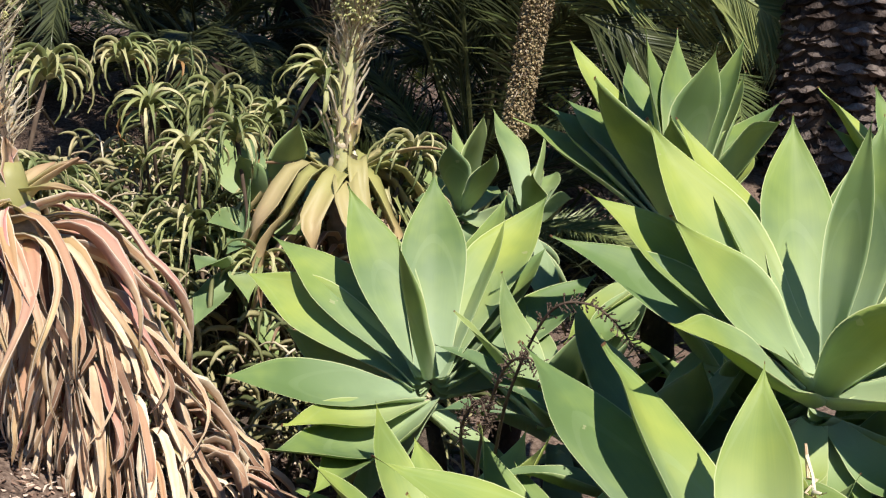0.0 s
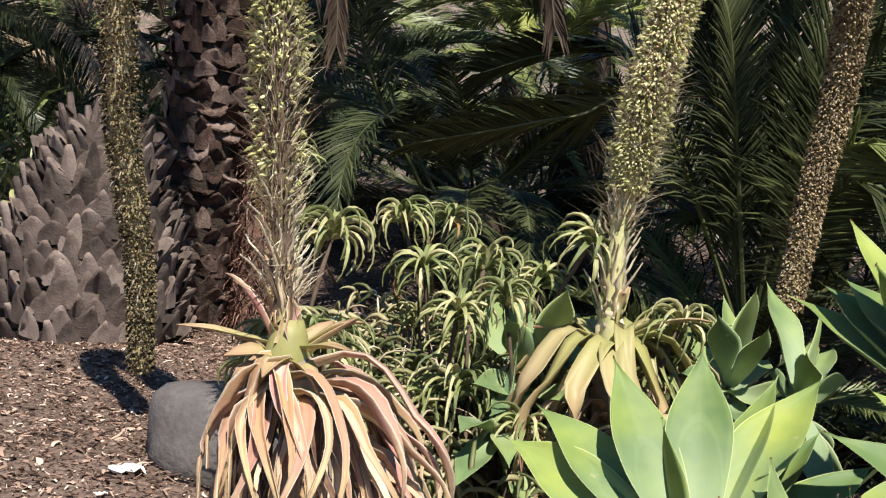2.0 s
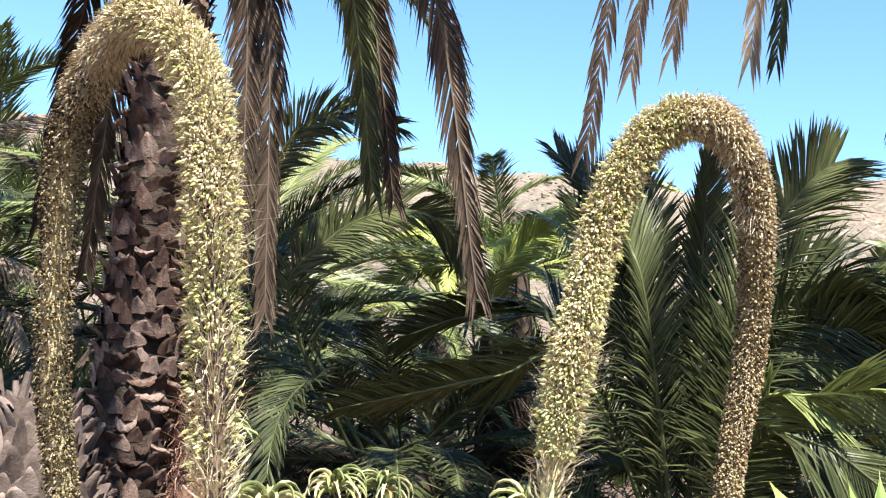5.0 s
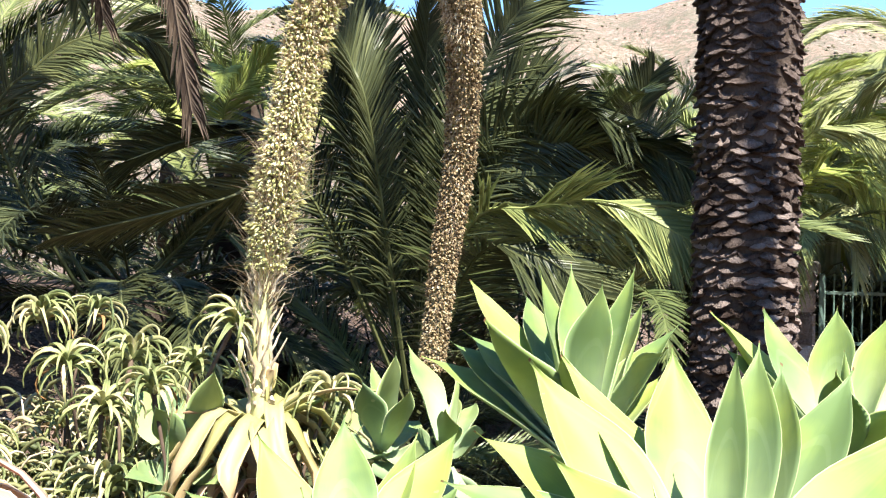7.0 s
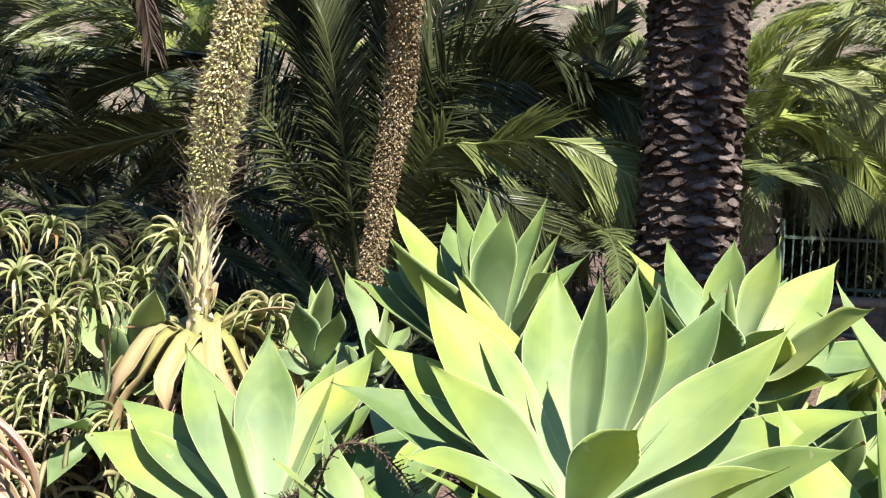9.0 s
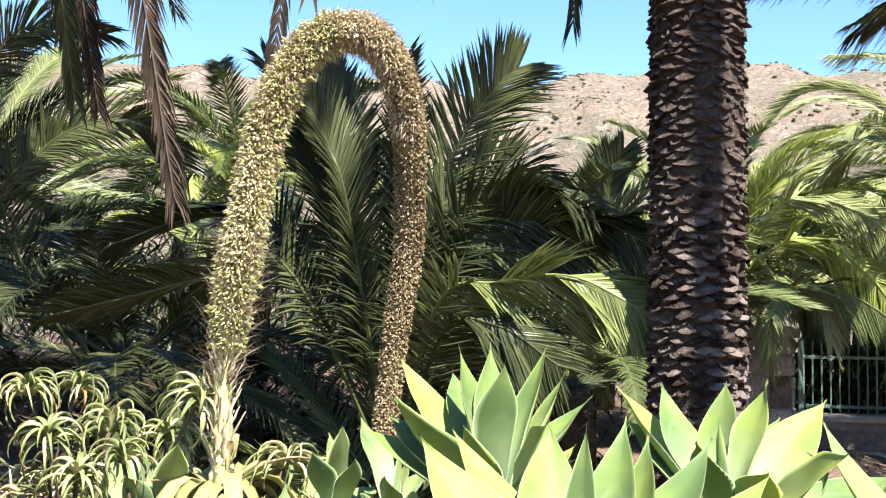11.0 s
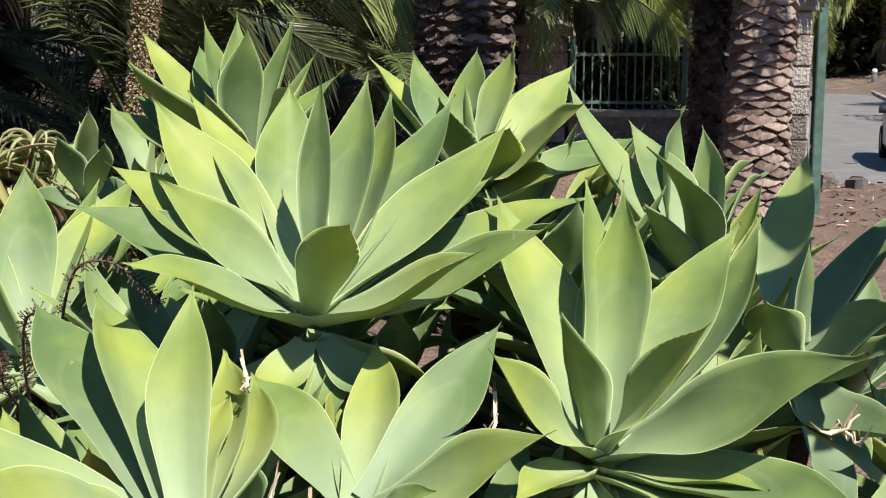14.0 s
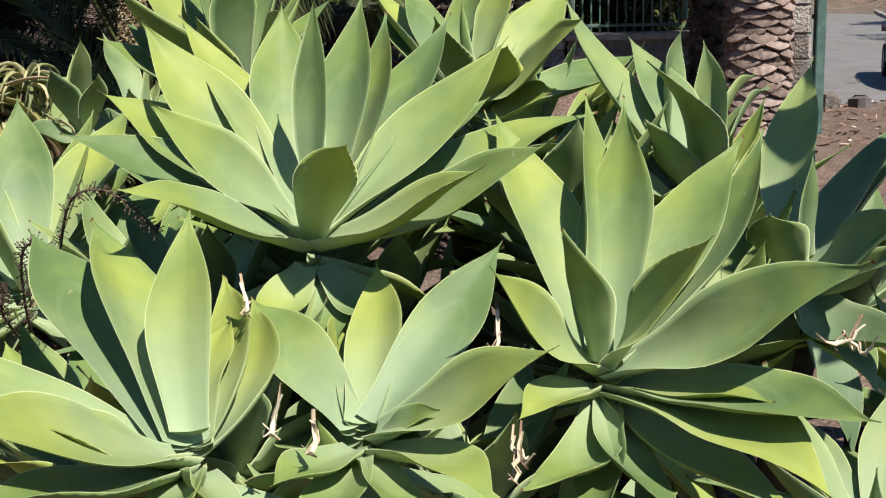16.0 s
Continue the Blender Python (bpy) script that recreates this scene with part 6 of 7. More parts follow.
# ---- boulder ----
def boulder():
    x, y = -1.35, 3.58
    g = land(x, y)
    verts, faces = [], []
    nu, nv = 26, 16
    for j in range(nv + 1):
        th = math.pi * j / nv
        for i in range(nu):
            ph = 2 * math.pi * i / nu
            d = Vector((math.sin(th) * math.cos(ph), math.sin(th) * math.sin(ph), math.cos(th)))
            s = 1 + 0.16 * noise.noise(d * 1.3 + Vector((3.1, 0, 0))) + 0.05 * noise.noise(d * 4.0) + 0.02 * noise.noise(d * 11)
            d = Vector((d.x, d.y, math.copysign(abs(d.z) ** 0.85, d.z)))
            verts.append(Vector((d.x * 0.38, d.y * 0.24, d.z * 0.21)) * s)
    for j in range(nv):
        for i in range(nu):
            q = (i + 1) % nu
            faces.append((j * nu + i, (j + 1) * nu + i, (j + 1) * nu + q, j * nu + q))
    ob = new("boulder", mesh_data("boulder", verts, faces, ROCK))
    ob.matrix_basis = pose(x, y, g + 0.10, 0, 6, 24)
    tagged(ob, "smooth dark grey basalt boulder half sunk in mulch", "boulder")


boulder()


# ---- fence, pillars, gate ----
def stone_block(t, cx, cy, cz, sx, sy, sz, ang, seed, name="stone"):
    r = rng(seed)
    v, f = box(0, 0, 0, sx, sy, sz, 0.015)
    v = [p + Vector((r.uniform(-1, 1), r.uniform(-1, 1), r.uniform(-1, 1))) * 0.008 for p in v]
    child(name, mesh_data(name, v, f, STONE, smooth=False), t, m=pose(cx, cy, cz, 0, 0, ang))


def pillar(x, y, w, h, ang, label, seed):
    g = land(x, y)
    t = thing("stone_pillar", (x, y, g - 0.05), label, "pillar", "gate pillars")
    v, f = box(0, 0, h / 2, w - 0.03, w - 0.03, h, 0.0, pose(0, 0, 0, 0, 0, ang))
    child("core", mesh_data("core", v, f, MORTAR, smooth=False), t)
    r = rng(seed)
    z, k = 0.0, 0
    A = radians(ang)
    while z < h - 0.05:
        hh = min(r.uniform(0.15, 0.24), h - z)
        for side in range(4):
            a = A + side * math.pi / 2
            n, s = Vector((math.sin(a), -math.cos(a))), Vector((math.cos(a), math.sin(a)))
            cut = r.uniform(0.36, 0.64)
            for u0, u1 in ((0.0, cut), (cut, 1.0)):
                c = n * (w / 2 - 0.03) + s * ((u0 + u1 - 1) / 2 * w)
                stone_block(t, c.x, c.y, z + hh / 2, (u1 - u0) * w - 0.014, 0.07, hh - 0.014, math.degrees(a), seed * 100 + k)
                k += 1
        z += hh
    v, f = box(0, 0, h + 0.04, w + 0.08, w + 0.08, 0.09, 0.02, pose(0, 0, 0, 0, 0, ang))
    child("cap", mesh_data("cap", v, f, CONCRETE, smooth=False), t, "flat concrete cap")


FANG = math.degrees(math.atan2(FENCE_B.y - FENCE_A.y, FENCE_B.x - FENCE_A.x))
pillar(2.98, 9.08, 0.36, 0.86, FANG, "pale dressed stone pillar at the fence end", 3)
pillar(4.92, 8.9, 0.36, 1.68, FANG, "tall pale stone gate pillar beside a palm", 5)


def fence():
    d = (FENCE_B - FENCE_A)
    ln = d.length
    g = land(*((FENCE_A + FENCE_B) / 2))
    wall = thing("wall_low", (FENCE_A.x, FENCE_A.y, 0.78), "low rough stone wall with a concrete coping under the fence", "wall", kind="structure")
    wall.rotation_euler = (0, 0, radians(FANG))
    v, f = box(ln / 2, 0, 0.16, ln, 0.22, 0.54)
    child("core", mesh_data("core", v, f, MORTAR, smooth=False), wall)
    r = rng(8)
    k = 0
    for row in range(3):
        x = -0.05 * row
        while x < ln:
            w = r.uniform(0.22, 0.42)
            x1 = min(ln, x + w)
            if x1 > max(x, 0) + 0.06:
                stone_block(wall, (max(x, 0) + x1) / 2, -0.10, -0.02 + row * 0.155 + 0.01, x1 - max(x, 0) - 0.012, 0.06, 0.142, 0, 900 + k)
                k += 1
            x = x1
    v, f = box(ln / 2, 0, 0.455, ln + 0.05, 0.30, 0.05, 0.012)
    child("coping", mesh_data("coping", v, f, CONCRETE, smooth=False), wall, "pale concrete coping")
    t = thing("fence", (FENCE_A.x, FENCE_A.y, 0.78 + 0.485), "green painted iron railing fence on a low wall", "fence")
    t.rotation_euler = (0, 0, radians(FANG))
    for z in (0.05, 0.42):
        v, f = box(ln / 2, 0, z, ln, 0.018, 0.024, 0.003)
        child("rail", mesh_data("rail", v, f, IRON, smooth=False), t)
    bv, bf = join([box(0, 0, 0.25, 0.013, 0.013, 0.50, 0.003), capsule(Vector((0, 0, 0.49)), Vector((0, 0, 1)), 0.07, 0.013)])
    bar = mesh_data("bar", bv, bf, IRON, smooth=False)
    for k in range(int(ln / 0.066)):
        child("bar", bar, t, m=pose(0.04 + k * 0.066, 0, 0))
    for x, h in ((0.02, 0.56), (ln * 0.53, 0.74), (ln - 0.02, 0.56)):
        v, f = box(0, 0, h / 2, 0.04, 0.04, h, 0.006)
        child("post", mesh_data("post", v, f, IRON, smooth=False), t, m=pose(x, -0.03, 0))
    sign = thing("sign", (3.96, 8.63, 1.72), "small white and green notice board on the railing", "sign")
    sign.rotation_euler = (0, 0, radians(FANG))
    v, f = box(0, 0, 0.1, 0.22, 0.012, 0.16, 0.004)
    child("board", mesh_data("board", v, f, PAPER, smooth=False), sign)
    for k, z in enumerate((0.155, 0.12, 0.085, 0.05)):
        v, f = box(0, -0.009, z, 0.17 - 0.04 * (k % 2), 0.004, 0.014)
        child("bar", mesh_data("bar", v, f, IRON, smooth=False), sign)
    # open gate leaf seen edge-on, at the drive
    gate = thing("gate", (5.31, 9.08, 0.42), "open green painted iron gate leaf seen edge-on", "gate")
    v, f = box(0, 0, 0.82, 0.085, 0.07, 1.75, 0.008)
    child("post", mesh_data("post", v, f, IRON, smooth=False), gate)
    for z in (0.2, 0.9, 1.5):
        v, f = box(0.02, 0.62, z, 0.03, 1.2, 0.04, 0.004)
        child("rail", mesh_data("rail", v, f, IRON, smooth=False), gate)
    for k in range(11):
        v, f = box(0.02, 0.1 + 0.105 * k, 0.85, 0.016, 0.016, 1.35)
        child("bar", mesh_data("bar", v, f, IRON, smooth=False), gate)


fence()


def cactus():
    x, y = 3.85, 10.1
    g = land(x, y)
    t = thing("columnar_cactus", (x, y, g), "cluster of pale grey-green ribbed cactus columns", "cactus")
    r = rng(61)
    for k in range(9):
        a, q = k * 2.4, 0.10 + 0.04 * k
        h = r.uniform(1.55, 1.95)
        verts, faces = [], []
        for j in range(9):
            z = h * j / 8
            rad = 0.065 * (1 if j < 7 else (0.85 if j == 7 else 0.3))
            for i in range(16):
                w = math.pi * 2 * i / 16
                rr = rad * (1.0 if i % 2 else 0.72)
                verts.append((rr * math.cos(w), rr * math.sin(w), z))
        for j in range(8):
            for i in range(16):
                n = (i + 1) % 16
                faces.append((j * 16 + i, j * 16 + n, j * 16 + 16 + n, j * 16 + 16 + i))
        faces.append(tuple(range(128, 144)))
        child("column", mesh_data("column", verts, faces, AGAVE_PALE, smooth=False), t, m=pose(q * math.cos(a), q * math.sin(a), -0.05, -7 * math.sin(a), 7 * math.cos(a), k * 20))


cactus()


def field_stone(x, y, s, label, mat=None, seed=0):
    g = land(x, y)
    v, f = box(0, 0, 0, 0.42 * s, 0.30 * s, 0.26 * s, 0.05)
    r = rng(seed)
    v = [p + Vector((r.uniform(-1, 1), r.uniform(-1, 1), r.uniform(-1, 1))) * 0.035 * s for p in v]
    ob = new("stone", mesh_data("stone", v, f, mat or STONE, smooth=False))
    ob.matrix_basis = pose(x, y, g + 0.09 * s, 8, 5, 30 + seed * 40)
    tagged(ob, label, "stone")


field_stone(6.51, 11.2, 0.75, "pale rough stone lying by the road edge", None, 1)
field_stone(6.75, 11.0, 0.5, "grey rough stone lying by the road edge", ROCK, 2)
field_stone(7.1, 10.8, 0.3, "small grey stone lying by the road edge", ROCK, 3)


# ---- far trees and thicket ----
def thicket(name, seed, count, x0, x1, y0, y1, z0, z1, mat, label, size=0.5, fat=0.032):
    """Undergrowth too dense to count: bent narrow blades on a slope of foliage."""
    r = rng(seed)
    parts = []
    for k in range(count):
        x, y = r.uniform(x0, x1), r.uniform(y0, y1)
        g = land(x, y)
        top = z0 + (z1 - z0) * (0.5 + 0.5 * noise.noise(Vector((x * 0.5, y * 0.5, seed))))
        z = g + top * r.random() ** 0.7
        a, e = r.uniform(0, 6.283), r.uniform(-0.5, 1.1)
        d = Vector((math.cos(a) * math.cos(e), math.sin(a) * math.cos(e), math.sin(e)))
        ln = size * r.uniform(0.5, 1.2)
        w = d.cross(Vector((0.1, 0.2, 0.97))).normalized() * ln * fat
        p = Vector((x, y, z))
        m = p + d * ln * 0.55
        e2 = p + d * ln + Vector((0, 0, -0.25 * ln))
        parts.append(([p + w * 0.4, p - w * 0.4, m + w, m - w, e2], [(0, 1, 3, 2), (2, 3, 4)]))
    vv, ff = join(parts)
    tagged(new(name, mesh_data(name, vv, ff, mat, smooth=False)), label, "undergrowth", kind="stuff")


# thickets 1, 3 and 5 hold the shade of the gaps in their blade colour
thicket("undergrowth", 1, 9000, -10, 3.4, 9.5, 17.5, 0.2, 2.2, FROND_SHADED, "dense undergrowth coloured dark for the shade beneath the palms")
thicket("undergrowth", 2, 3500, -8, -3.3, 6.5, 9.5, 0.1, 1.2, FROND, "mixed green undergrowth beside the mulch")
thicket("undergrowth", 3, 2000, -1.6, 1.5, 5.6, 9.0, 0.1, 0.8, FROND_SHADED, "undergrowth coloured dark for shade at the feet of the palms", 0.4)
thicket("undergrowth", 5, 7000, 2.2, 4.85, 9.15, 9.9, 0.2, 1.7, FROND_SHADED, "undergrowth coloured dark for the shade behind the railing", 0.4)
thicket("undergrowth", 4, 4000, -16, 2.0, 17.5, 26, 0.3, 2.8, FROND, "far green thicket behind the garden", 0.9)


# rows added beyond the road, coloured dark in place of the deep shade
thicket("undergrowth", 7, 9000, 31, 52, 66, 73, 3, 8, FROND_SHADED, "dark-coloured shrubs added for the shade behind the far kerb", 1.6, 0.14)
thicket("undergrowth", 6, 12000, 30, 66, 84, 92, 4, 10, FROND_SHADED, "dark-coloured trees added for the shade across the road", 2.0, 0.14)


def bollard(x, y):
    g = ROAD_Z + 0.05
    t = thing("bollard", (x, y, g), "grey roadside bollard with a pale top", "bollard")
    v, f = tube([(0, 0, -0.1), (0, 0, 0.3), (0, 0, 0.9)], [0.15, 0.15, 0.14], 12)
    child("post", mesh_data("post", v, f, ROCK), t)
    v, f = tube([(0, 0, 0.9), (0, 0, 1.05), (0, 0, 1.15)], [0.145, 0.145, 0.09], 12)
    child("cap", mesh_data("cap", v, f, PAPER), t, "pale bollard cap")


bollard(35.5, 62.2)


PAINT = simple("car_paint", [(0.2, (0.028, 0.026, 0.026)), (0.5, (0.038, 0.035, 0.034)), (0.8, (0.05, 0.046, 0.044))], 3.0, 0.28, 0.5, 0, 0, 0.0)
GLASS = simple("car_glass", [(0.2, (0.012, 0.013, 0.014)), (0.8, (0.02, 0.021, 0.022))], 2.0, 0.08, 0.6, 0, 0, 0.0)
RUBBER = simple("tyre_rubber", [(0.2, (0.012, 0.012, 0.012)), (0.8, (0.03, 0.03, 0.03))], 20.0, 0.8, 0.2, 0.3, 0.004, 0.0)
ALLOY = simple("wheel_alloy", [(0.2, (0.30, 0.30, 0.30)), (0.8, (0.45, 0.45, 0.45))], 8.0, 0.35, 0.5, 0, 0, 0.0)
LAMP = simple("car_lamp", [(0.2, (0.45, 0.45, 0.44)), (0.8, (0.62, 0.62, 0.60))], 8.0, 0.15, 0.6, 0, 0, 0.0)


def car(x, y, z, turn):
    """A small saloon, nose towards its own -y."""
    t = thing("car", (x, y, z), "dark grey saloon car parked on the asphalt road", "car")
    t.rotation_euler = (0, 0, radians(turn))
    # along the car: half width, sill, shoulder height, roof height, half width of the roof
    shape = [(-2.10, 0.62, 0.36, 0.56, 0.58, 0.50), (-1.98, 0.78, 0.24, 0.68, 0.72, 0.62), (-1.5, 0.85, 0.20, 0.80, 0.86, 0.66), (-0.95, 0.87, 0.20, 0.90, 0.97, 0.66),
             (-0.30, 0.88, 0.20, 0.94, 1.38, 0.58), (0.20, 0.88, 0.20, 0.95, 1.46, 0.57), (0.85, 0.88, 0.20, 0.97, 1.42, 0.56), (1.45, 0.86, 0.22, 0.98, 1.10, 0.62), (1.95, 0.80, 0.28, 0.92, 0.98, 0.62), (2.12, 0.66, 0.40, 0.76, 0.80, 0.54)]
    verts, faces = [], []
    for yy, hw, sill, sh, top, rw in shape:
        half = [(hw * 0.92, sill), (hw, sill + 0.12), (hw, sh - 0.10), (hw * 0.96, sh), (rw * 1.06, top - 0.04), (rw * 0.7, top)]
        ring = half + [(-px, pz) for px, pz in reversed(half)]
        verts += [(px, yy, pz) for px, pz in ring]
    for i in range(len(shape) - 1):
        for k in range(12):
            q = (k + 1) % 12
            faces.append((i * 12 + k, i * 12 + q, i * 12 + 12 + q, i * 12 + 12 + k))
    faces += [tuple(range(12)), tuple(range(len(verts) - 12, len(verts)))[::-1]]
    body = child("body", mesh_data("body", verts, faces, PAINT), t, "dark grey glossy paint")

    def pane(name, pts, mat, label):
        n = (Vector(pts[1]) - Vector(pts[0])).cross(Vector(pts[2]) - Vector(pts[0])).normalized() * 0.008
        c = [Vector(q) + n for q in pts] + [Vector(q) - n for q in pts]
        k = len(pts)
        f = [tuple(range(k)), tuple(range(k, 2 * k))[::-1]] + [(i, i + k, (i + 1) % k + k, (i + 1) % k) for i in range(k)]
        child(name, mesh_data(name, c, f, mat, smooth=False), body, label)

    pane("windscreen", [(-0.60, -0.93, 0.975), (0.60, -0.93, 0.975), (0.54, -0.36, 1.36), (-0.54, -0.36, 1.36)], GLASS, "dark windscreen")
    pane("rear_window", [(-0.55, 0.93, 1.40), (0.55, 0.93, 1.40), (0.60, 1.42, 1.12), (-0.60, 1.42, 1.12)], GLASS, "dark rear window")
    for sg in (-1, 1):
        pane("side_window", [(sg * 0.85, -0.72, 0.97), (sg * 0.86, 0.12, 0.98), (sg * 0.64, 0.12, 1.37), (sg * 0.66, -0.26, 1.33)], GLASS, "dark side window")
        pane("side_window", [(sg * 0.86, 0.20, 0.98), (sg * 0.85, 1.10, 1.00), (sg * 0.64, 0.82, 1.34), (sg * 0.64, 0.20, 1.38)], GLASS, "dark side window")
        v, f = box(sg * 0.98, -0.70, 1.0, 0.20, 0.10, 0.13, 0.03)
        child("wing_mirror", mesh_data("wing_mirror", v, f, PAINT), t, "dark wing mirror")
        v, f = box(sg * 0.60, -2.0, 0.66, 0.30, 0.12, 0.13, 0.03)
        child("headlight", mesh_data("headlight", v, f, LAMP), t, "clear headlight")
        for wy in (-1.32, 1.30):
            prof = [(-0.10, 0.24), (-0.10, 0.29), (-0.06, 0.315), (0.06, 0.315), (0.10, 0.29), (0.10, 0.24)]
            v, f = [], []
            for k in range(24):
                a = 2 * math.pi * k / 24
                v += [(px, rr * math.cos(a), rr * math.sin(a)) for px, rr in prof]
            for k in range(24):
                for i in range(5):
                    f.append((k * 6 + i, (k + 1) % 24 * 6 + i, (k + 1) % 24 * 6 + i + 1, k * 6 + i + 1))
            wheel = child("wheel", mesh_data("wheel", v, f, RUBBER), t, "black tyre", pose(sg * 0.80, wy, 0.315))
            v, f = tube([(-0.085, 0, 0), (0.06, 0, 0), (0.085, 0, 0)], [0.245, 0.245, 0.20], 20)
            child("rim", mesh_data("rim", v, f, ALLOY), wheel, "grey alloy rim")


car(12.90, 19.45, ROAD_Z + 0.03, math.degrees(math.atan2(ROAD_WAY.y, ROAD_WAY.x)) - 90)


def tree(seed, x, y, h, spread, label):
    g = land(x, y)
    t = thing("tree", (x, y, g), label, "tree", "roadside trees")
    r = rng(seed)
    v, f = tube([(0, 0, -0.2), (0.1, 0, h * 0.25), (0.0, 0.1, h * 0.5)], [h * 0.045, h * 0.035, h * 0.022], 9)
    trunk = child("trunk", mesh_data("trunk", v, f, BARK), t)
    for k in range(6):
        a = k * 1.05 + r.random()
        e = Vector((math.cos(a) * spread * 0.55, math.sin(a) * spread * 0.55, h * r.uniform(0.6, 0.85)))
        v, f = tube([(0, 0, h * 0.3), e * 0.5 + Vector((0, 0, h * 0.12)), e], [h * 0.018, h * 0.012, h * 0.005], 6)
        child("limb", mesh_data("limb", v, f, BARK), t)
    parts = []
    clumps = [(Vector((math.cos(a) * q * spread * 0.7, math.sin(a) * q * spread * 0.7, h * z)), spread * s)
              for a, q, z, s in ((r.uniform(0, 6.28), r.random() ** 0.5, r.uniform(0.35, 0.95), r.uniform(0.22, 0.42)) for _ in range(22))]
    for c, s in clumps:
        for _ in range(150):
            d = Vector((r.gauss(0, 1), r.gauss(0, 1), r.gauss(0, 0.8))).normalized() * s * r.uniform(0.55, 1.05)
            p = c + d
            u = Vector((r.uniform(-1, 1), r.uniform(-1, 1), r.uniform(-0.6, 0.6))).normalized() * 0.028 * h
            w = u.cross(Vector((0.2, 0.3, 0.9))).normalized() * 0.011 * h
            parts.append(([p - u, p + w, p + u, p - w], [(0, 1, 2, 3)]))
    vv, ff = join(parts)
    child("crown", mesh_data("crown", vv, ff, FROND, smooth=False), t, kind="stuff")


for k, (x, y, h, s) in enumerate(((33, 78, 12, 6), (42, 92, 14, 7), (52, 100, 15, 8), (26, 62, 9, 5), (60, 88, 13, 7), (38, 66, 8, 4.5), (30, 40, 7, 4), (24, 30, 6, 3.2))):
    tree(200 + k, x, y, h, s, "dark leafy tree beside the road")


def hill_bushes():
    r = rng(77)
    parts = []
    base = [(0, 0, 1), (0.9, 0, 0.25), (0.28, 0.86, 0.3), (-0.73, 0.53, 0.2), (-0.73, -0.53, 0.35), (0.28, -0.86, 0.2), (0, 0, -0.4)]
    faces = [(0, 1, 2), (0, 2, 3), (0, 3, 4), (0, 4, 5), (0, 5, 1), (6, 2, 1), (6, 3, 2), (6, 4, 3), (6, 5, 4), (6, 1, 5)]
    for _ in range(30000):
        a = radians(r.uniform(40, 135))
        d = r.uniform(85, 268)
        x, y = d * math.cos(a), d * math.sin(a)
        if noise.noise(Vector((x * 0.03, y * 0.03, 2.0))) < r.uniform(-0.6, 0.35):
            continue
        s = r.uniform(0.12, 0.5) * (1.8 if r.random() < 0.06 else 1)
        z = land(x, y) - 0.45 * s
        q = [r.uniform(0.75, 1.25) for _ in range(7)]
        parts.append(([Vector((x + v[0] * s * w, y + v[1] * s * w, z + v[2] * s * w * 0.8)) for v, w in zip(base, q)], faces))
    vv, ff = join(parts)
    tagged(new("hill_scrub", mesh_data("hill_scrub", vv, ff, BUSH)), "sparse olive scrub on dry stony hills", "scrub", kind="stuff")


hill_bushes()


# ---- mulch, litter, sprigs ----
def mulch():
    r = rng(55)
    parts = []
    for _ in range(42000):
        x = r.uniform(-4.2, -0.4)
        y = r.uniform(1.7, 6.2)
        z = land(x, y)
        ln, w = 0.006 + 0.055 * r.random() ** 3.5, 0.0015 + 0.010 * r.random() ** 3
        m = pose(x, y, z + 0.004 + 0.006 * r.random(), r.uniform(-28, 28), r.uniform(-22, 22), r.uniform(0, 360))
        bow = ln * r.uniform(-0.25, 0.25)
        v = [m @ Vector(q) for q in ((-ln / 2, -w, 0), (0, bow - w, 0.002), (ln / 2, -w * 0.3, -0.001), (ln / 2.1, w * 0.5, 0), (0, bow + w, 0.0035), (-ln / 2.2, w * 0.8, 0.001), (0, bow, -0.003))]
        parts.append((v, [(0, 1, 4, 5), (1, 2, 3, 4), (0, 6, 1), (1, 6, 2), (2, 6, 3), (3, 6, 4), (4, 6, 5), (5, 6, 0)]))
    for _ in range(1500):
        x, y = r.uniform(4.0, 9.5), r.uniform(8.2, 15.0)
        z = land(x, y)
        m = pose(x, y, z + 0.006, r.uniform(-25, 25), r.uniform(-25, 25), r.uniform(0, 360))
        ln, w = r.uniform(0.03, 0.11), r.uniform(0.01, 0.03)
        parts.append(([m @ Vector(q) for q in ((-ln / 2, -w / 2, 0), (ln / 2, -w / 3, 0), (ln / 2.4, w / 2, 0.008), (-ln / 2, w / 3, 0.006))], [(0, 1, 2, 3)]))
    vv, ff = join(parts)
    tagged(new("bark_mulch", mesh_data("bark_mulch", vv, ff, CHIP, smooth=False)), "loose brown bark chips and dry leaf scraps on soil", "mulch", kind="stuff")


mulch()


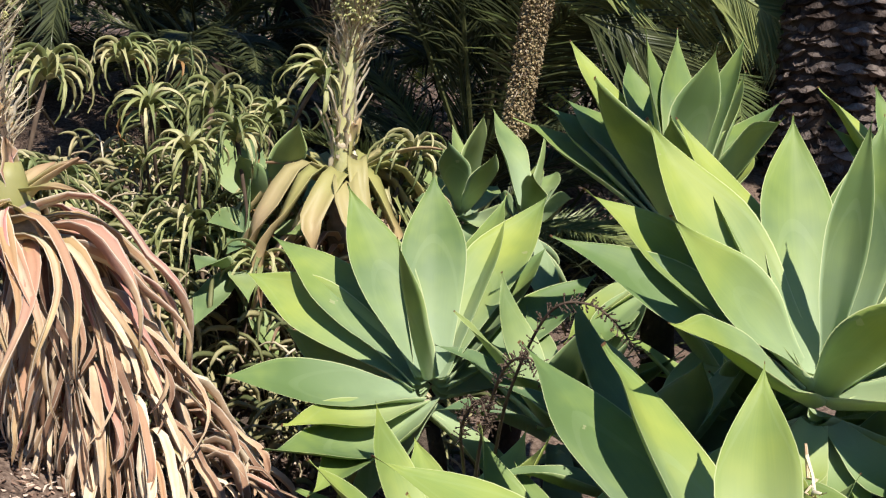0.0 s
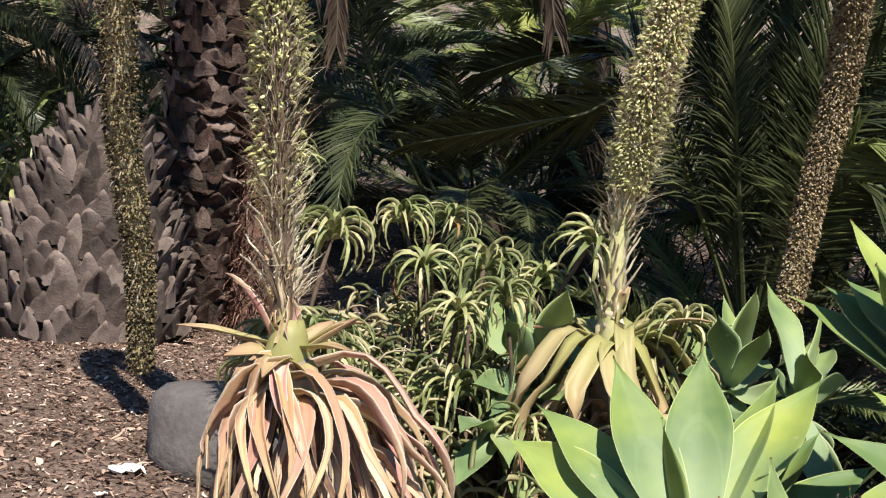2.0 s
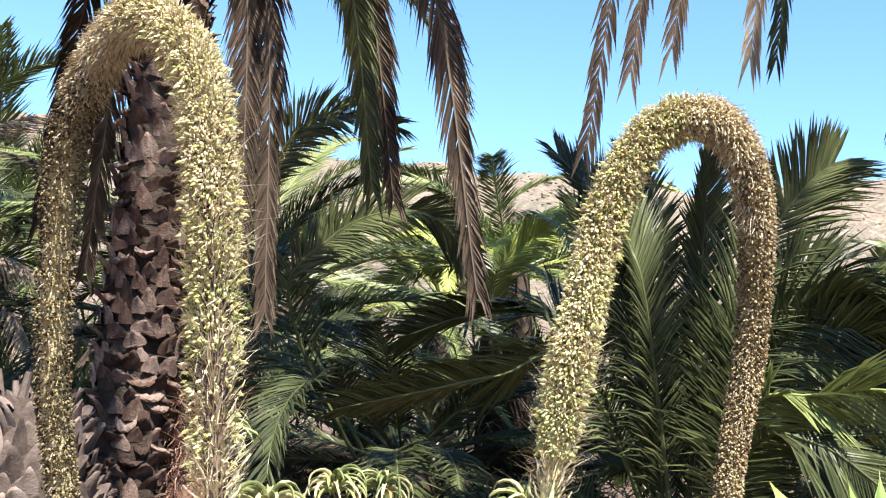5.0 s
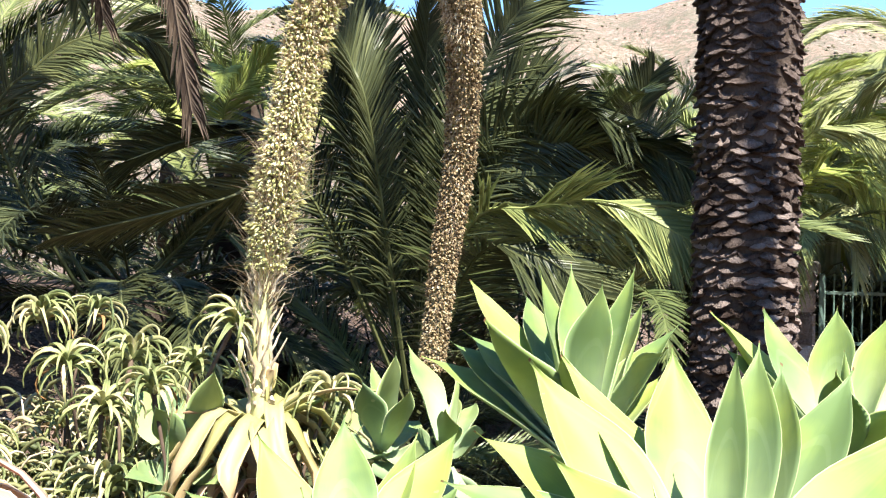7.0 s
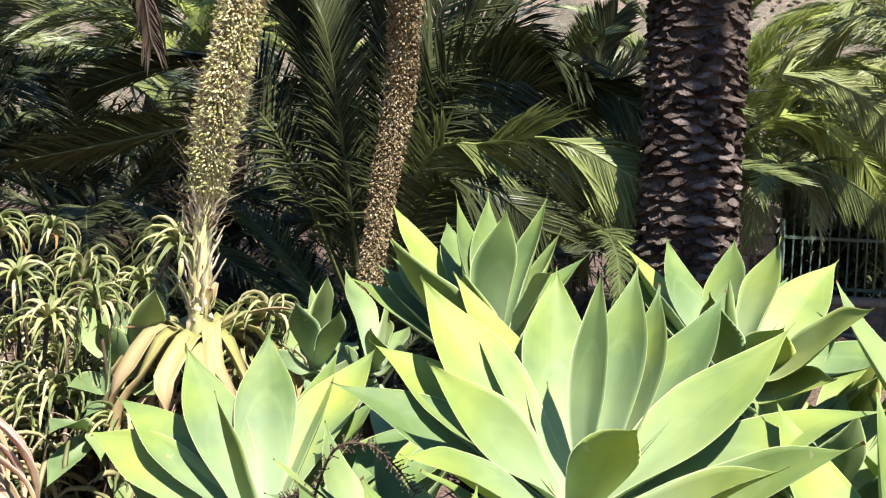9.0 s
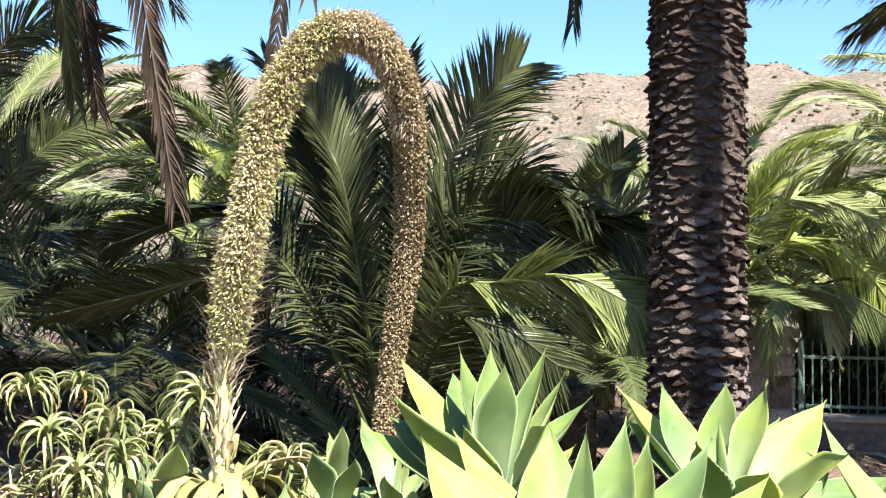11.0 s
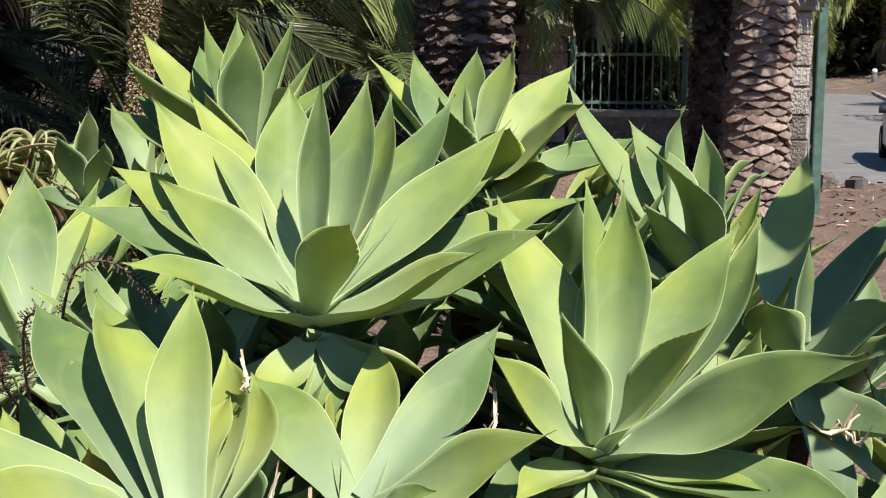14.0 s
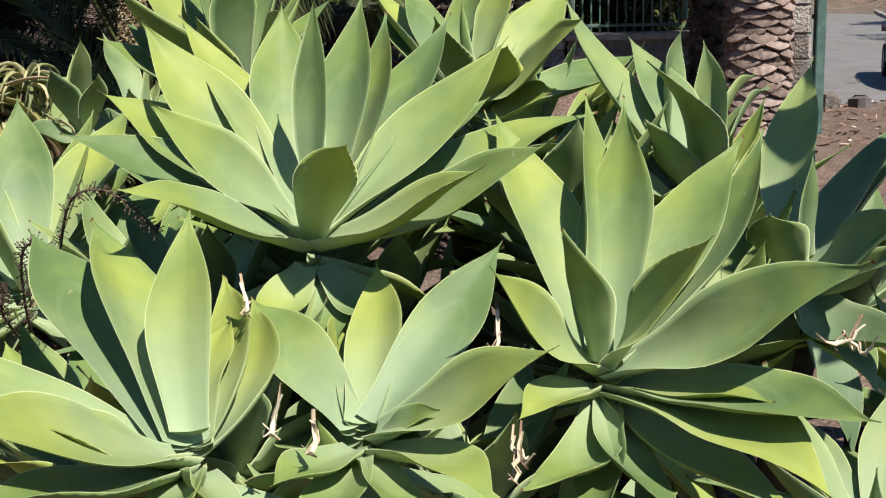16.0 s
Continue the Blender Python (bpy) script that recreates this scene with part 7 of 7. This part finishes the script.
def crumpled(name, x, y, s, mat, label, cat, seed):
    r = rng(seed)
    n = 7
    verts, faces = [], []
    for j in range(n):
        for i in range(n):
            verts.append(((i / (n - 1) - 0.5) * s + r.uniform(-1, 1) * s * 0.05, (j / (n - 1) - 0.5) * s * 0.6 + r.uniform(-1, 1) * s * 0.05, s * 0.22 * r.random()))
    for j in range(n - 1):
        for i in range(n - 1):
            p = j * n + i
            faces.append((p, p + 1, p + n + 1, p + n))
    me = mesh_data(name, verts, faces, mat, smooth=False)
    ob = new(name, me)
    ob.matrix_basis = pose(x, y, land(x, y) + 0.006, 0, 0, seed * 33)
    sol = ob.modifiers.new("thickness", "SOLIDIFY")
    sol.thickness = 0.002
    tagged(ob, label, cat)


crumpled("crumpled_paper", -1.63, 3.22, 0.10, PAPER, "crumpled white paper scrap lying on the mulch", "litter", 1)
crumpled("paper_scrap", -1.60, 3.02, 0.035, PAPER, "tiny white paper scrap on the mulch", "litter", 2)
crumpled("paper_scrap", -1.62, 2.86, 0.04, PAPER, "tiny white paper scrap on the mulch", "litter", 3)


def sprig(points, seed, label):
    base = Vector(points[0])
    t = thing("dried_sprig", base, label, "dead flower stem", "dried sprigs")
    path = spline([Vector(p) - base for p in points], 40)
    v, f = tube(path, [0.003 * (1 - 0.7 * k / 40) + 0.0008 for k in range(41)], 6)
    child("stalk", mesh_data("stalk", v, f, SPRIG), t)
    r = rng(seed)
    parts = []
    for k in range(10, 41):
        tt, a, b = frame_at(path, k)
        for _ in range(4):
            w = r.uniform(0, 6.28)
            d = a * math.cos(w) + b * math.sin(w) + tt * 0.4
            e = path[k] + d.normalized() * r.uniform(0.006, 0.018)
            parts.append(tube([path[k], e], [0.0012, 0.001], 4, False))
            parts.append(capsule(e, d, 0.007, 0.0022))
    vv, ff = join(parts)
    child("dry_bud_cover", mesh_data("dry_bud_cover", vv, ff, SPRIG, smooth=False), t, kind="stuff")


sprig([(0.14, 2.45, 0.85), (0.15, 2.30, 1.05), (0.20, 2.18, 1.24), (0.27, 2.15, 1.27), (0.33, 2.14, 1.23), (0.37, 2.14, 1.18)], 1, "dark dried flower sprig arching between agave leaves")
sprig([(0.10, 2.35, 0.80), (0.10, 2.18, 1.0), (0.12, 2.05, 1.16), (0.16, 2.0, 1.20), (0.20, 1.98, 1.16)], 2, "dark dried flower sprig arching between agave leaves")
sprig([(0.08, 2.4, 0.85), (0.06, 2.15, 1.02), (0.08, 2.0, 1.12), (0.10, 1.92, 1.10)], 3, "dark dried flower sprig arching between agave leaves")
